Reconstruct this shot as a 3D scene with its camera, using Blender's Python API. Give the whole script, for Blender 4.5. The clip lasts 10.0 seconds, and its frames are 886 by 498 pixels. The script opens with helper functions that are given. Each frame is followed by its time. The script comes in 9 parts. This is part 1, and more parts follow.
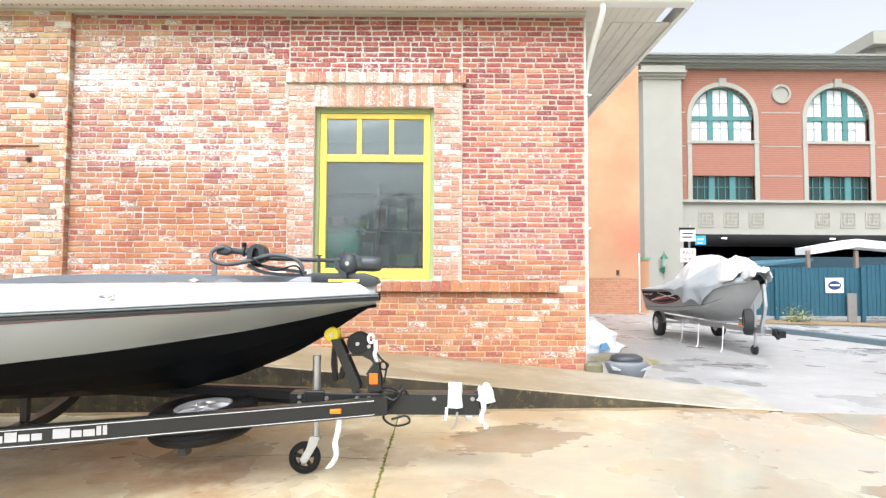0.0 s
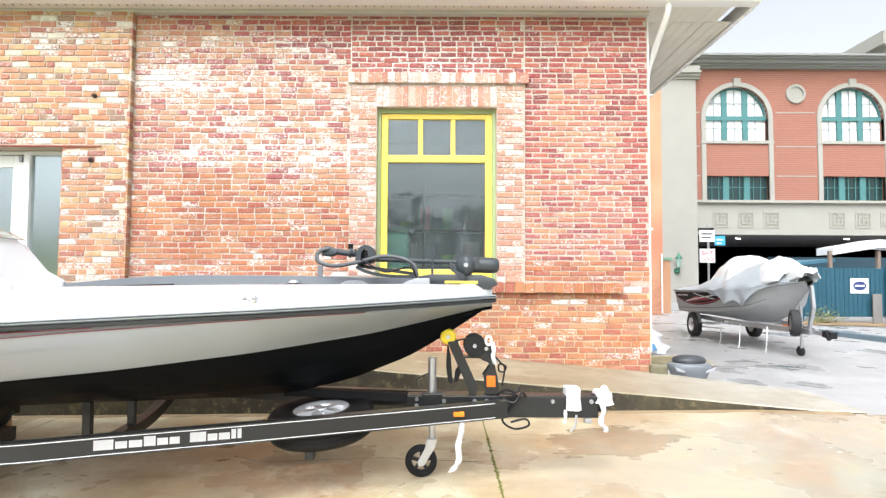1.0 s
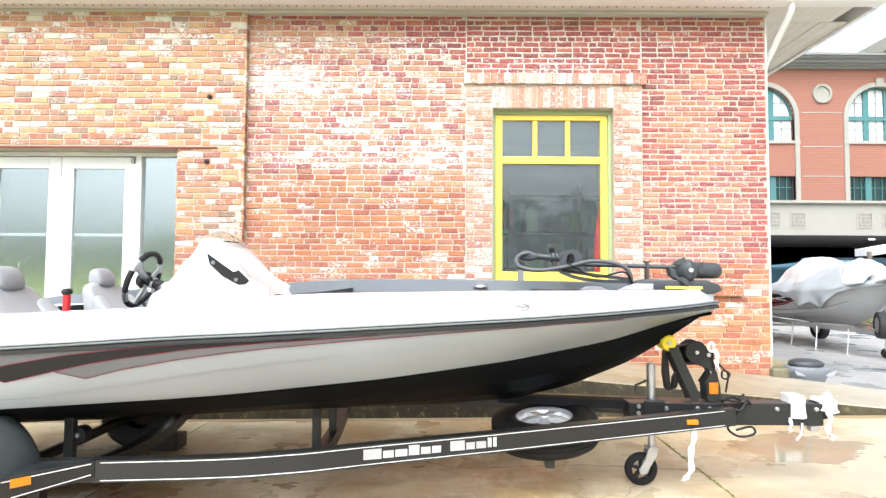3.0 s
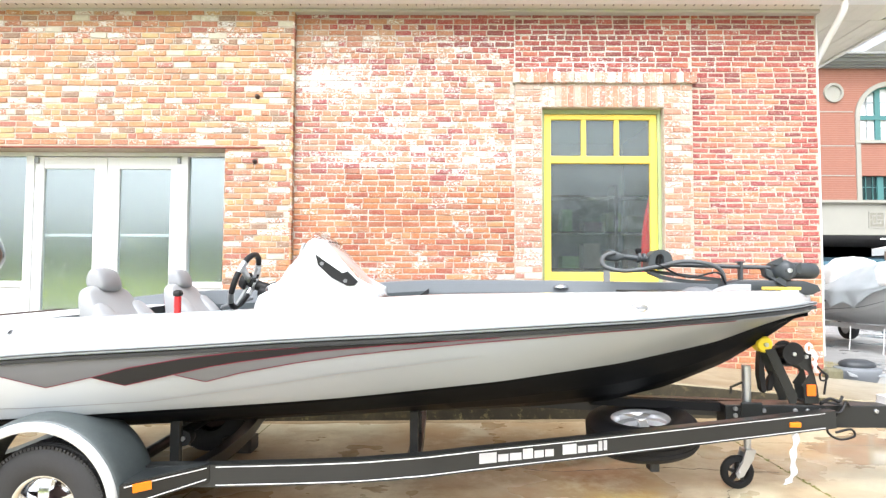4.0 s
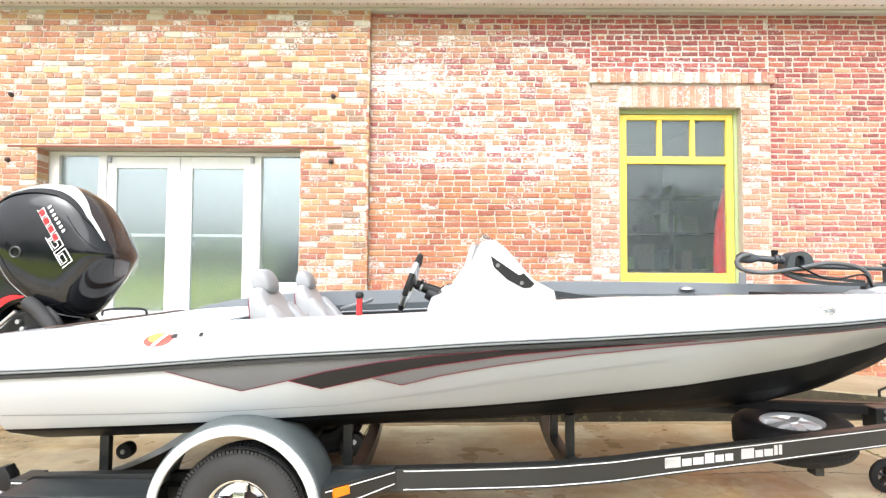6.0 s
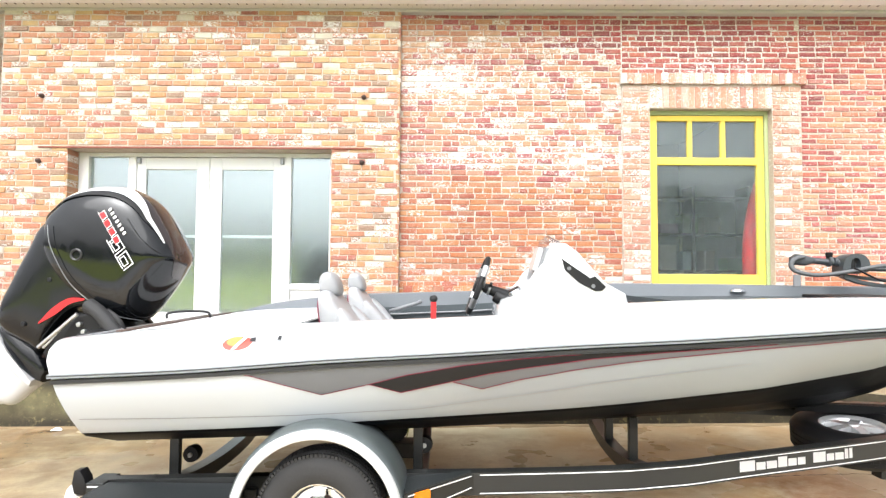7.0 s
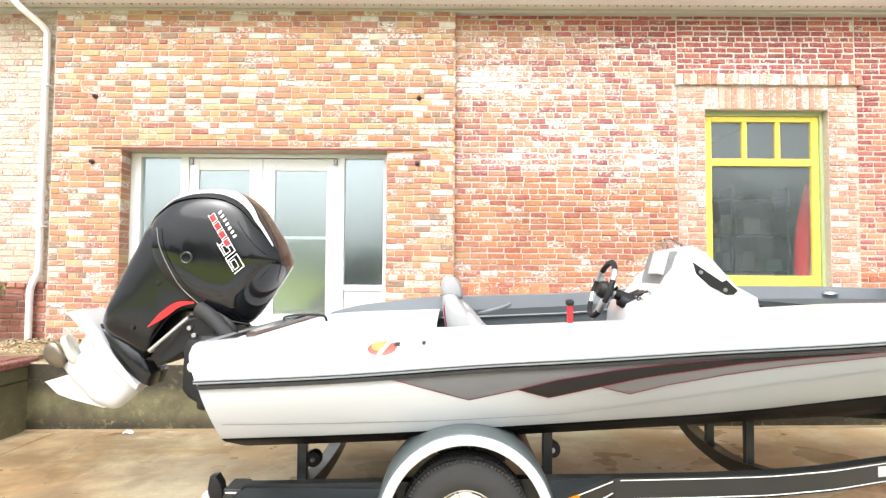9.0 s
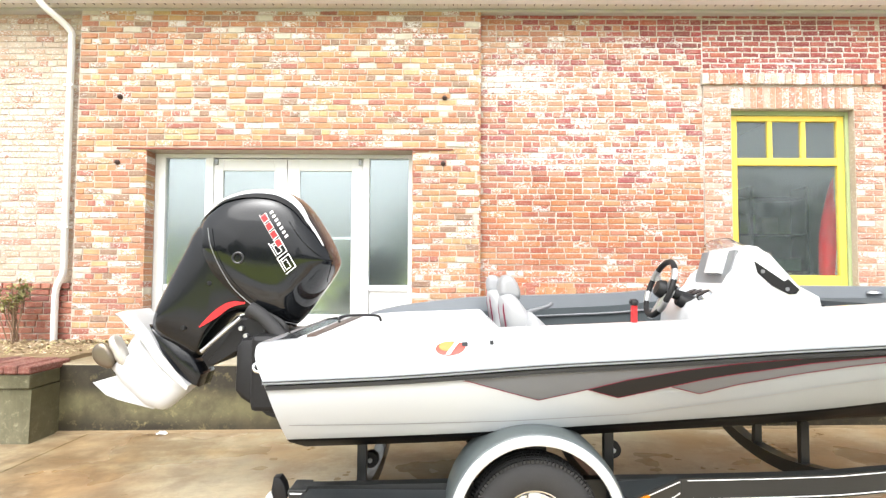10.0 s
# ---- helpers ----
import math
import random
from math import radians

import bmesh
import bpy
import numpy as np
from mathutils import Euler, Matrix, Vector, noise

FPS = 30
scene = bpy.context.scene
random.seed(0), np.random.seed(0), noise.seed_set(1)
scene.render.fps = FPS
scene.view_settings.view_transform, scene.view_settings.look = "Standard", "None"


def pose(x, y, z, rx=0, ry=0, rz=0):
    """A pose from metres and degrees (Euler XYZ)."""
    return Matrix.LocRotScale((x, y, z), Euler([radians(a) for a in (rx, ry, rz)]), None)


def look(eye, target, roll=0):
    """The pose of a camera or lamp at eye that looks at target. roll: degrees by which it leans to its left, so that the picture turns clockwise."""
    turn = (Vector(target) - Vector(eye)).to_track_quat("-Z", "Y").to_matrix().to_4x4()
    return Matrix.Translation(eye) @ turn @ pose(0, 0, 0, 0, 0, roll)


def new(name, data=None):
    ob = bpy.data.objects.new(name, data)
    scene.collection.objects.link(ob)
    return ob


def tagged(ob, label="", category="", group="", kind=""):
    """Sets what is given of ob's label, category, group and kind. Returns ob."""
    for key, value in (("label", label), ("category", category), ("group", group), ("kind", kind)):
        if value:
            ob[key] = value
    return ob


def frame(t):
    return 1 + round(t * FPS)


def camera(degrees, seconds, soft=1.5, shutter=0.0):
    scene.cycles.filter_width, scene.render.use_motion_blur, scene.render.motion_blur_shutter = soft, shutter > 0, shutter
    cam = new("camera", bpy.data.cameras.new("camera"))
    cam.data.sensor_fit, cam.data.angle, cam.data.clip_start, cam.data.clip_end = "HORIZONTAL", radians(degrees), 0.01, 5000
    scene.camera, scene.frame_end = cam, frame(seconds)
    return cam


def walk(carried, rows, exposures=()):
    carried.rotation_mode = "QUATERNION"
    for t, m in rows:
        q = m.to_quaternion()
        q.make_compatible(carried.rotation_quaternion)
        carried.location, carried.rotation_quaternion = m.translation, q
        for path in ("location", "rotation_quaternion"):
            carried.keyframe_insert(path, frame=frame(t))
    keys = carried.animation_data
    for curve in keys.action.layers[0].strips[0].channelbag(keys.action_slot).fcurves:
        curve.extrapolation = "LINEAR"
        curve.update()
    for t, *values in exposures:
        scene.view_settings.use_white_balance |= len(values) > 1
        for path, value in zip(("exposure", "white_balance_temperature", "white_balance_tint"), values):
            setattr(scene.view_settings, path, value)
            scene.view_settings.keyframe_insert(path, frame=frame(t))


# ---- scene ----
cam = camera(76.0, 10.0, soft=1.35)
PATH = [
    (0, (-0.112, 0.002, 1.374), (-0.108, 2.0, 1.467), 0.3),
    (0.5, (-0.478, 0.013, 1.374), (-0.476, 2.011, 1.467), 0.3),
    (1, (-0.838, 0.034, 1.378), (-0.84, 2.031, 1.472), 0.3),
    (1.5, (-1.193, 0.041, 1.39), (-1.196, 2.039, 1.483), 0.4),
    (2, (-1.54, 0.064, 1.396), (-1.546, 2.062, 1.489), 0.4),
    (2.5, (-1.874, 0.07, 1.402), (-1.882, 2.068, 1.494), 0.4),
    (4, (-2.745, 0.12, 1.407), (-2.76, 2.117, 1.499), 0.3),
    (4.5, (-2.997, 0.134, 1.402), (-3.011, 2.131, 1.496), 0.4),
    (5, (-3.219, 0.135, 1.407), (-3.236, 2.133, 1.5), 0.4),
    (5.5, (-3.435, 0.141, 1.41), (-3.45, 2.139, 1.502), 0.4),
    (7, (-3.988, 0.148, 1.426), (-4.004, 2.146, 1.517), 0.4),
    (7.5, (-4.158, 0.147, 1.436), (-4.173, 2.145, 1.525), 0.5),
    (8, (-4.322, 0.15, 1.433), (-4.336, 2.147, 1.524), 0.4),
    (8.5, (-4.485, 0.151, 1.442), (-4.499, 2.149, 1.531), 0.4),
    (9, (-4.643, 0.162, 1.443), (-4.655, 2.16, 1.532), 0.4),
    (9.5, (-4.796, 0.167, 1.439), (-4.808, 2.165, 1.53), 0.3),
    (10, (-4.945, 0.172, 1.437), (-4.956, 2.17, 1.528), 0.3),
]
walk(cam, [(t, look(eye, target, roll)) for t, eye, target, roll in PATH],
     exposures=[(0, 1.1, 6150, 10), (2.5, 1.24, 6150, 10), (5, 1.31, 6250, 10), (8, 1.25, 6400, 10), (10, 1.24, 6450, 10)])

# ---- light: a bright overcast day ----
world = bpy.data.worlds.new("sky")
scene.world = world
world.use_nodes = True
wn, wl = world.node_tree.nodes, world.node_tree.links
sky = wn.new("ShaderNodeTexSky")
sky.sky_type, sky.sun_disc = "NISHITA", False
sky.sun_elevation, sky.sun_rotation = radians(55), radians(200)
sky.air_density, sky.dust_density, sky.ozone_density = 1.0, 6.0, 1.0
grey = wn.new("ShaderNodeHueSaturation")
grey.inputs["Saturation"].default_value = 0.12
wl.new(sky.outputs["Color"], grey.inputs["Color"])
wl.new(grey.outputs["Color"], wn["Background"].inputs["Color"])
wn["Background"].inputs["Strength"].default_value = 0.15
sun_lamp = bpy.data.lights.new("sun", "SUN")
sun_lamp.energy, sun_lamp.angle, sun_lamp.color = 0.8, radians(60), (1.0, 0.985, 0.96)
sun = new("sun", sun_lamp)
sun.matrix_world = look((-4, -12, 16), (0, 4, 0))

# ---- mesh helpers ----
def link_part(ob, parent):
    ob.parent = parent
    if parent is not None and parent.parent is None and parent.type == "EMPTY":
        ob.matrix_parent_inverse = Matrix.Translation(parent.location).inverted()
    return ob


def part(name, bm, material, parent=None, label="", smooth=0.0, kind="", flip=True):
    """One mesh object from a bmesh, in world places. smooth: the angle under which edges are soft."""
    if flip:
        bmesh.ops.recalc_face_normals(bm, faces=bm.faces)
    me = bpy.data.meshes.new(name)
    bm.to_mesh(me)
    bm.free()
    for m in material if isinstance(material, (list, tuple)) else [material]:
        me.materials.append(m)
    if smooth:
        me.polygons.foreach_set("use_smooth", [True] * len(me.polygons))
        me.set_sharp_from_angle(angle=radians(smooth))
    ob = new(name, me)
    if parent is not None:
        link_part(ob, parent)
    return tagged(ob, label, kind=kind)


def thing(name, place, label, category, group="", kind=""):
    """An Empty at a thing's base that carries its parts."""
    ob = new(name)
    ob.location = place
    ob.empty_display_size = 0.2
    return tagged(ob, label, category, group, kind)


def box(bm, x0, x1, y0, y1, z0, z1, bevel=0.0, seg=2, turn=None):
    m = Matrix.LocRotScale(((x0 + x1) / 2, (y0 + y1) / 2, (z0 + z1) / 2), None, (abs(x1 - x0), abs(y1 - y0), abs(z1 - z0)))
    vs = bmesh.ops.create_cube(bm, size=1, matrix=(turn @ m) if turn is not None else m)["verts"]
    if bevel:
        es = list({e for v in vs for e in v.link_edges})
        bmesh.ops.bevel(bm, geom=es, offset=bevel, segments=seg, profile=0.5, affect="EDGES")
    return bm


def boxed(*a, **k):
    return box(bmesh.new(), *a, **k)


def ring_frame(d):
    d = d.normalized()
    u = d.cross(Vector((0, 0, 1)))
    if u.length < 1e-3:
        u = d.cross(Vector((0, 1, 0)))
    u.normalize()
    return u, u.cross(d).normalized()


def cyl(bm, p0, p1, r0, r1=None, n=16, bevel=0.0):
    p0, p1 = Vector(p0), Vector(p1)
    r1 = r0 if r1 is None else r1
    return lathe(bm, [(0, 0), (r0 - bevel, 0), (r0, bevel), (r1, (p1 - p0).length - bevel), (r1 - bevel, (p1 - p0).length), (0, (p1 - p0).length)]
                 if bevel else [(0, 0), (r0, 0), (r1, (p1 - p0).length), (0, (p1 - p0).length)], p0, p1 - p0, n)


def lathe(bm, profile, origin, axis, n=24):
    """profile: (radius, height along the axis)."""
    o, a = Vector(origin), Vector(axis).normalized()
    u, v = ring_frame(a)
    rows = []
    for r, h in profile:
        if r < 1e-6:
            rows.append([bm.verts.new(o + a * h)])
        else:
            rows.append([bm.verts.new(o + a * h + (u * math.cos(k * math.tau / n) + v * math.sin(k * math.tau / n)) * r) for k in range(n)])
    for A, B in zip(rows, rows[1:]):
        for k in range(n):
            q = [A[k % len(A)], A[(k + 1) % len(A)], B[(k + 1) % len(B)], B[k % len(B)]]
            q = list(dict.fromkeys(q))
            if len(q) > 2:
                try:
                    bm.faces.new(q)
                except ValueError:
                    pass
    return bm


def spline(points, steps=6):
    """A smooth line through the points."""
    p = [Vector(q) for q in points]
    p = [2 * p[0] - p[1]] + p + [2 * p[-1] - p[-2]]
    out = []
    for a, b, c, d in zip(p, p[1:], p[2:], p[3:]):
        for k in range(steps):
            t = k / steps
            out.append(0.5 * ((2 * b) + (c - a) * t + (2 * a - 5 * b + 4 * c - d) * t * t + (3 * b - a - 3 * c + d) * t ** 3))
    return out + [p[-2]]


def tube(bm, points, r, n=8, steps=6, flat=1.0):
    """A round (or flattened) bar along a smooth line."""
    pts = spline(points, steps) if steps else [Vector(q) for q in points]
    rows, u = [], None
    for i, q in enumerate(pts):
        d = (pts[min(i + 1, len(pts) - 1)] - pts[max(i - 1, 0)]).normalized()
        if u is None:
            u, v = ring_frame(d)
        u = (u - d * u.dot(d)).normalized()
        v = u.cross(d)
        rows.append([bm.verts.new(q + (u * math.cos(k * math.tau / n) + v * math.sin(k * math.tau / n) * flat) * r) for k in range(n)])
    for A, B in zip(rows, rows[1:]):
        for k in range(n):
            bm.faces.new((A[k], A[(k + 1) % n], B[(k + 1) % n], B[k]))
    bm.faces.new(rows[0]), bm.faces.new(rows[-1][::-1])
    return bm


def bar(bm, points, w, h, up=(0, 0, 1)):
    """A square-edged bar of width w and height h along straight pieces."""
    pts, up = [Vector(q) for q in points], Vector(up)
    rows = []
    for i, q in enumerate(pts):
        d = (pts[min(i + 1, len(pts) - 1)] - pts[max(i - 1, 0)]).normalized()
        s = d.cross(up).normalized()
        t = s.cross(d)
        rows.append([bm.verts.new(q + s * (a * w / 2) + t * (b * h / 2)) for a, b in ((-1, -1), (1, -1), (1, 1), (-1, 1))])
    for A, B in zip(rows, rows[1:]):
        for k in range(4):
            bm.faces.new((A[k], A[(k + 1) % 4], B[(k + 1) % 4], B[k]))
    bm.faces.new(rows[0]), bm.faces.new(rows[-1][::-1])
    return bm


def loft(bm, rows, material=None, cap=False, closed=False):
    """Faces between rows of points; material(i, j) names the slot of each."""
    V = [[bm.verts.new(p) for p in row] for row in rows]
    n = len(V[0])
    for i, (A, B) in enumerate(zip(V, V[1:])):
        for j in range(n if closed else n - 1):
            k = (j + 1) % n
            try:
                f = bm.faces.new((A[j], A[k], B[k], B[j]))
                if material:
                    f.material_index = material(i, j)
            except ValueError:
                pass
    if cap:
        bm.faces.new(V[0]), bm.faces.new(V[-1][::-1])
    return V


def slab(bm, outline, y0, y1, bevel=0.0, seg=2):
    """A plate: an outline in x and z, from y0 to y1."""
    a = [bm.verts.new((x, y0, z)) for x, z in outline]
    b = [bm.verts.new((x, y1, z)) for x, z in outline]
    fs = [bm.faces.new(a), bm.faces.new(b[::-1])]
    for k in range(len(a)):
        fs.append(bm.faces.new((a[k], b[k], b[(k + 1) % len(a)], a[(k + 1) % len(a)])))
    if bevel:
        bmesh.ops.bevel(bm, geom=list({e for f in fs[:2] for e in f.edges}), offset=bevel, segments=seg, profile=0.5, affect="EDGES")
    return bm


def closed_spline(outline, steps=4):
    p = [Vector((x, 0, z)) for x, z in outline]
    out = []
    n = len(p)
    for i in range(n):
        a, b, c, d = p[i - 1], p[i], p[(i + 1) % n], p[(i + 2) % n]
        for k in range(steps):
            t = k / steps
            q = 0.5 * ((2 * b) + (c - a) * t + (2 * a - 5 * b + 4 * c - d) * t * t + (3 * b - a - 3 * c + d) * t ** 3)
            out.append((q.x, q.z))
    return out


def pillow(bm, outline, y, half, power=0.45, steps=4, layers=7, centre=None):
    """A swelling body: a smooth outline in x and z, half as deep on both sides of y, rounded over."""
    o = closed_spline(outline, steps) if steps else list(outline)
    cx = centre[0] if centre else sum(p[0] for p in o) / len(o)
    cz = centre[1] if centre else sum(p[1] for p in o) / len(o)
    rows = []
    for k in range(-layers, layers + 1):
        a = k / (layers + 0.35) * math.pi / 2
        s = max(0.02, math.cos(a)) ** power
        rows.append([(cx + (x - cx) * s, y + half * math.sin(a), cz + (z - cz) * s) for x, z in o])
    loft(bm, rows, cap=True, closed=True)
    return bm


def curve_fn(xs, ys, soft=0.08):
    """A softened line through a few known values."""
    g = np.linspace(min(xs) - 0.5, max(xs) + 0.5, 400)
    order = np.argsort(xs)
    v = np.interp(g, np.array(xs)[order], np.array(ys)[order])
    s = max(1, int(soft / (g[1] - g[0])))
    k = np.hanning(2 * s + 3)[1:-1]
    w = np.convolve(np.pad(v, s, mode="edge"), k / k.sum(), mode="valid")
    return lambda x: float(np.interp(x, g, w))


# ---- materials ----
class Nodes:
    def __init__(self, name):
        self.m = bpy.data.materials.new(name)
        self.m.use_nodes = True
        self.n, self.l = self.m.node_tree.nodes, self.m.node_tree.links
        self.b = self.n["Principled BSDF"]
        self.pos = self.n.new("ShaderNodeNewGeometry").outputs["Position"]

    def noise(self, scale, detail=4.0, rough=0.55, stretch=None):
        v = self.pos
        if stretch:
            q = self.n.new("ShaderNodeVectorMath")
            q.operation = "MULTIPLY"
            q.inputs[1].default_value = stretch
            self.l.new(v, q.inputs[0])
            v = q.outputs[0]
        t = self.n.new("ShaderNodeTexNoise")
        t.inputs["Scale"].default_value, t.inputs["Detail"].default_value, t.inputs["Roughness"].default_value = scale, detail, rough
        self.l.new(v, t.inputs["Vector"])
        return t.outputs["Fac"]

    def ramp(self, fac, *stops, ease="LINEAR"):
        r = self.n.new("ShaderNodeValToRGB")
        r.color_ramp.interpolation = ease
        el = r.color_ramp.elements
        while len(el) < len(stops):
            el.new(0.5)
        for e, (p, c) in zip(el, stops):
            e.position = p
            e.color = (*c, 1) if isinstance(c, tuple) else (c, c, c, 1)
        self.l.new(fac, r.inputs["Fac"])
        return r.outputs["Color"]

    def math(self, op, a, b=0.0, clamp=False):
        q = self.n.new("ShaderNodeMath")
        q.operation, q.use_clamp = op, clamp
        for i, v in enumerate((a, b)):
            if isinstance(v, (int, float)):
                q.inputs[i].default_value = v
            else:
                self.l.new(v, q.inputs[i])
        return q.outputs[0]

    def mix(self, fac, a, b, how="MIX"):
        q = self.n.new("ShaderNodeMix")
        q.data_type, q.blend_type = "RGBA", how
        for i, v in ((0, fac), (6, a), (7, b)):
            if isinstance(v, (int, float)):
                q.inputs[i].default_value = v
            elif isinstance(v, tuple):
                q.inputs[i].default_value = (*v, 1)
            else:
                self.l.new(v, q.inputs[i])
        return q.outputs[2]

    def blob(self, centre, radius, inner=0.3):
        """1 inside a soft ellipsoid, 0 outside."""
        a = self.n.new("ShaderNodeVectorMath")
        a.operation = "SUBTRACT"
        a.inputs[1].default_value = centre
        self.l.new(self.pos, a.inputs[0])
        d = self.n.new("ShaderNodeVectorMath")
        d.operation = "DIVIDE"
        d.inputs[1].default_value = radius
        self.l.new(a.outputs[0], d.inputs[0])
        e = self.n.new("ShaderNodeVectorMath")
        e.operation = "LENGTH"
        self.l.new(d.outputs[0], e.inputs[0])
        g = self.n.new("ShaderNodeMapRange")
        g.interpolation_type = "SMOOTHSTEP"
        for k, v in (("From Min", inner), ("From Max", 1.0), ("To Min", 1.0), ("To Max", 0.0)):
            g.inputs[k].default_value = v
        self.l.new(e.outputs["Value"], g.inputs["Value"])
        return g.outputs[0]

    def axis(self, k):
        s = self.n.new("ShaderNodeSeparateXYZ")
        self.l.new(self.pos, s.inputs[0])
        return s.outputs[k]

    def span(self, value, a, b):
        g = self.n.new("ShaderNodeMapRange")
        g.interpolation_type = "SMOOTHSTEP"
        g.inputs["From Min"].default_value, g.inputs["From Max"].default_value = a, b
        self.l.new(value, g.inputs["Value"])
        return g.outputs[0]

    def bump(self, height, strength=0.3, distance=0.01):
        q = self.n.new("ShaderNodeBump")
        q.inputs["Strength"].default_value, q.inputs["Distance"].default_value = strength, distance
        self.l.new(height, q.inputs["Height"])
        self.l.new(q.outputs[0], self.b.inputs["Normal"])

    def put(self, socket, v):
        if isinstance(v, (int, float)):
            self.b.inputs[socket].default_value = v
        elif isinstance(v, tuple):
            self.b.inputs[socket].default_value = (*v, 1)
        else:
            self.l.new(v, self.b.inputs[socket])
        return self


def tint(c, f):
    return tuple(min(1.0, v * f) for v in c)


def plain(name, c, rough=0.5, metal=0.0, vary=0.15, scale=6.0, grain=90.0, bump=0.08, coat=0.0, spec=0.5, rough_vary=0.12):
    """Paint, plastic, metal, rubber: one colour, clouded at two scales, with a fine grain."""
    k = Nodes(name)
    big, fine = k.noise(scale, 5), k.noise(grain, 3)
    col = k.mix(big, tint(c, 1 - vary), tint(c, 1 + vary))
    col = k.mix(k.math("MULTIPLY", fine, 0.35), col, tint(c, 1 - 1.5 * vary))
    k.put("Base Color", col).put("Metallic", metal).put("Coat Weight", coat).put("Specular IOR Level", spec)
    k.put("Roughness", k.math("ADD", k.math("MULTIPLY", big, rough_vary), max(0.02, rough - rough_vary / 2)))
    k.b.inputs["Coat Roughness"].default_value = 0.06
    if bump:
        k.bump(fine, bump, 0.003)
    return k.m


def brickwork(name, palette, island, wash=(), mortar=False, soil=0.35, wash_base=-0.25, patchy=0.16, veil=0.12, dirt=0.0):
    """Brick faces: each brick its own colour; old whitewash clings where the blobs say, thickest on the joints."""
    k = Nodes(name)
    if mortar:
        base = k.mix(k.noise(5, 6, 0.7), palette[0], palette[1])
        r = None
    else:
        if island:
            r = k.n.new("ShaderNodeNewGeometry").outputs["Random Per Island"]
        else:
            r = k.n.new("ShaderNodeObjectInfo").outputs["Random"]
        step = 1.0 / len(palette)
        base = k.ramp(r, *[(i * step, c) for i, c in enumerate(palette)], ease="CONSTANT")
    cloud, grain, fine = k.noise(9, 5), k.noise(48, 6, 0.7), k.noise(150, 3)
    base = k.mix(k.math("MULTIPLY", k.ramp(cloud, (0.35, 0.0), (0.7, 1.0)), soil), base, k.mix(0.6, base, (0.2, 0.1, 0.07), "MULTIPLY"))
    base = k.mix(k.math("MULTIPLY", k.ramp(grain, (0.48, 0.0), (0.7, 1.0)), 0.38), base, (0.58, 0.45, 0.37))
    amount = None
    for c, rad, power in wash:
        q = k.math("MULTIPLY", k.blob(c, rad, 0.1), power)
        amount = q if amount is None else k.math("ADD", amount, q)
    smear = k.ramp(k.noise(6, 6, 0.72, (1.0, 1.0, 1.8)), (0.35, 0.0), (0.7, 1.0))
    thin = k.math("ADD", k.math("MULTIPLY", smear, 0.12), veil)
    if amount is not None:
        thin = k.math("ADD", thin, k.math("MULTIPLY", k.math("MULTIPLY", amount, k.math("ADD", smear, 0.1)), 0.35))
    base = k.mix(k.math("MINIMUM", thin, 0.75), base, (0.52, 0.45, 0.385))
    edge = k.math("ADD", k.math("MULTIPLY", k.noise(13, 6, 0.75, (1.0, 1.0, 1.9)), 0.85), k.math("MULTIPLY", k.noise(34, 6, 0.8, (1.0, 1.0, 1.5)), 1.8))
    if amount is not None:
        edge = k.math("ADD", edge, amount)
    if not mortar:
        edge = k.math("ADD", edge, k.math("MULTIPLY", k.math("SUBTRACT", k.math("POWER", k.math("FRACT", k.math("MULTIPLY", r, 37.0)), 3.0), 0.3), patchy))
    edge = k.math("ADD", edge, wash_base - 0.425)
    white = k.ramp(edge, (0.76, 0.0), (0.84, 1.0))
    base = k.mix(k.math("MULTIPLY", white, 0.92), base, k.mix(fine, (0.6, 0.57, 0.54), (0.74, 0.73, 0.72)))
    if dirt:
        base = k.mix(k.math("MULTIPLY", k.ramp(k.noise(0.9, 6, 0.65), (0.42, 0.0), (0.62, 1.0)), dirt), base, k.mix(0.8, base, (0.3, 0.27, 0.24), "MULTIPLY"))
    k.put("Base Color", base).put("Roughness", 0.9).put("Specular IOR Level", 0.25)
    k.bump(k.math("ADD", k.math("MULTIPLY", grain, 0.9), k.math("MULTIPLY", fine, 0.5)), 0.7, 0.008)
    return k.m


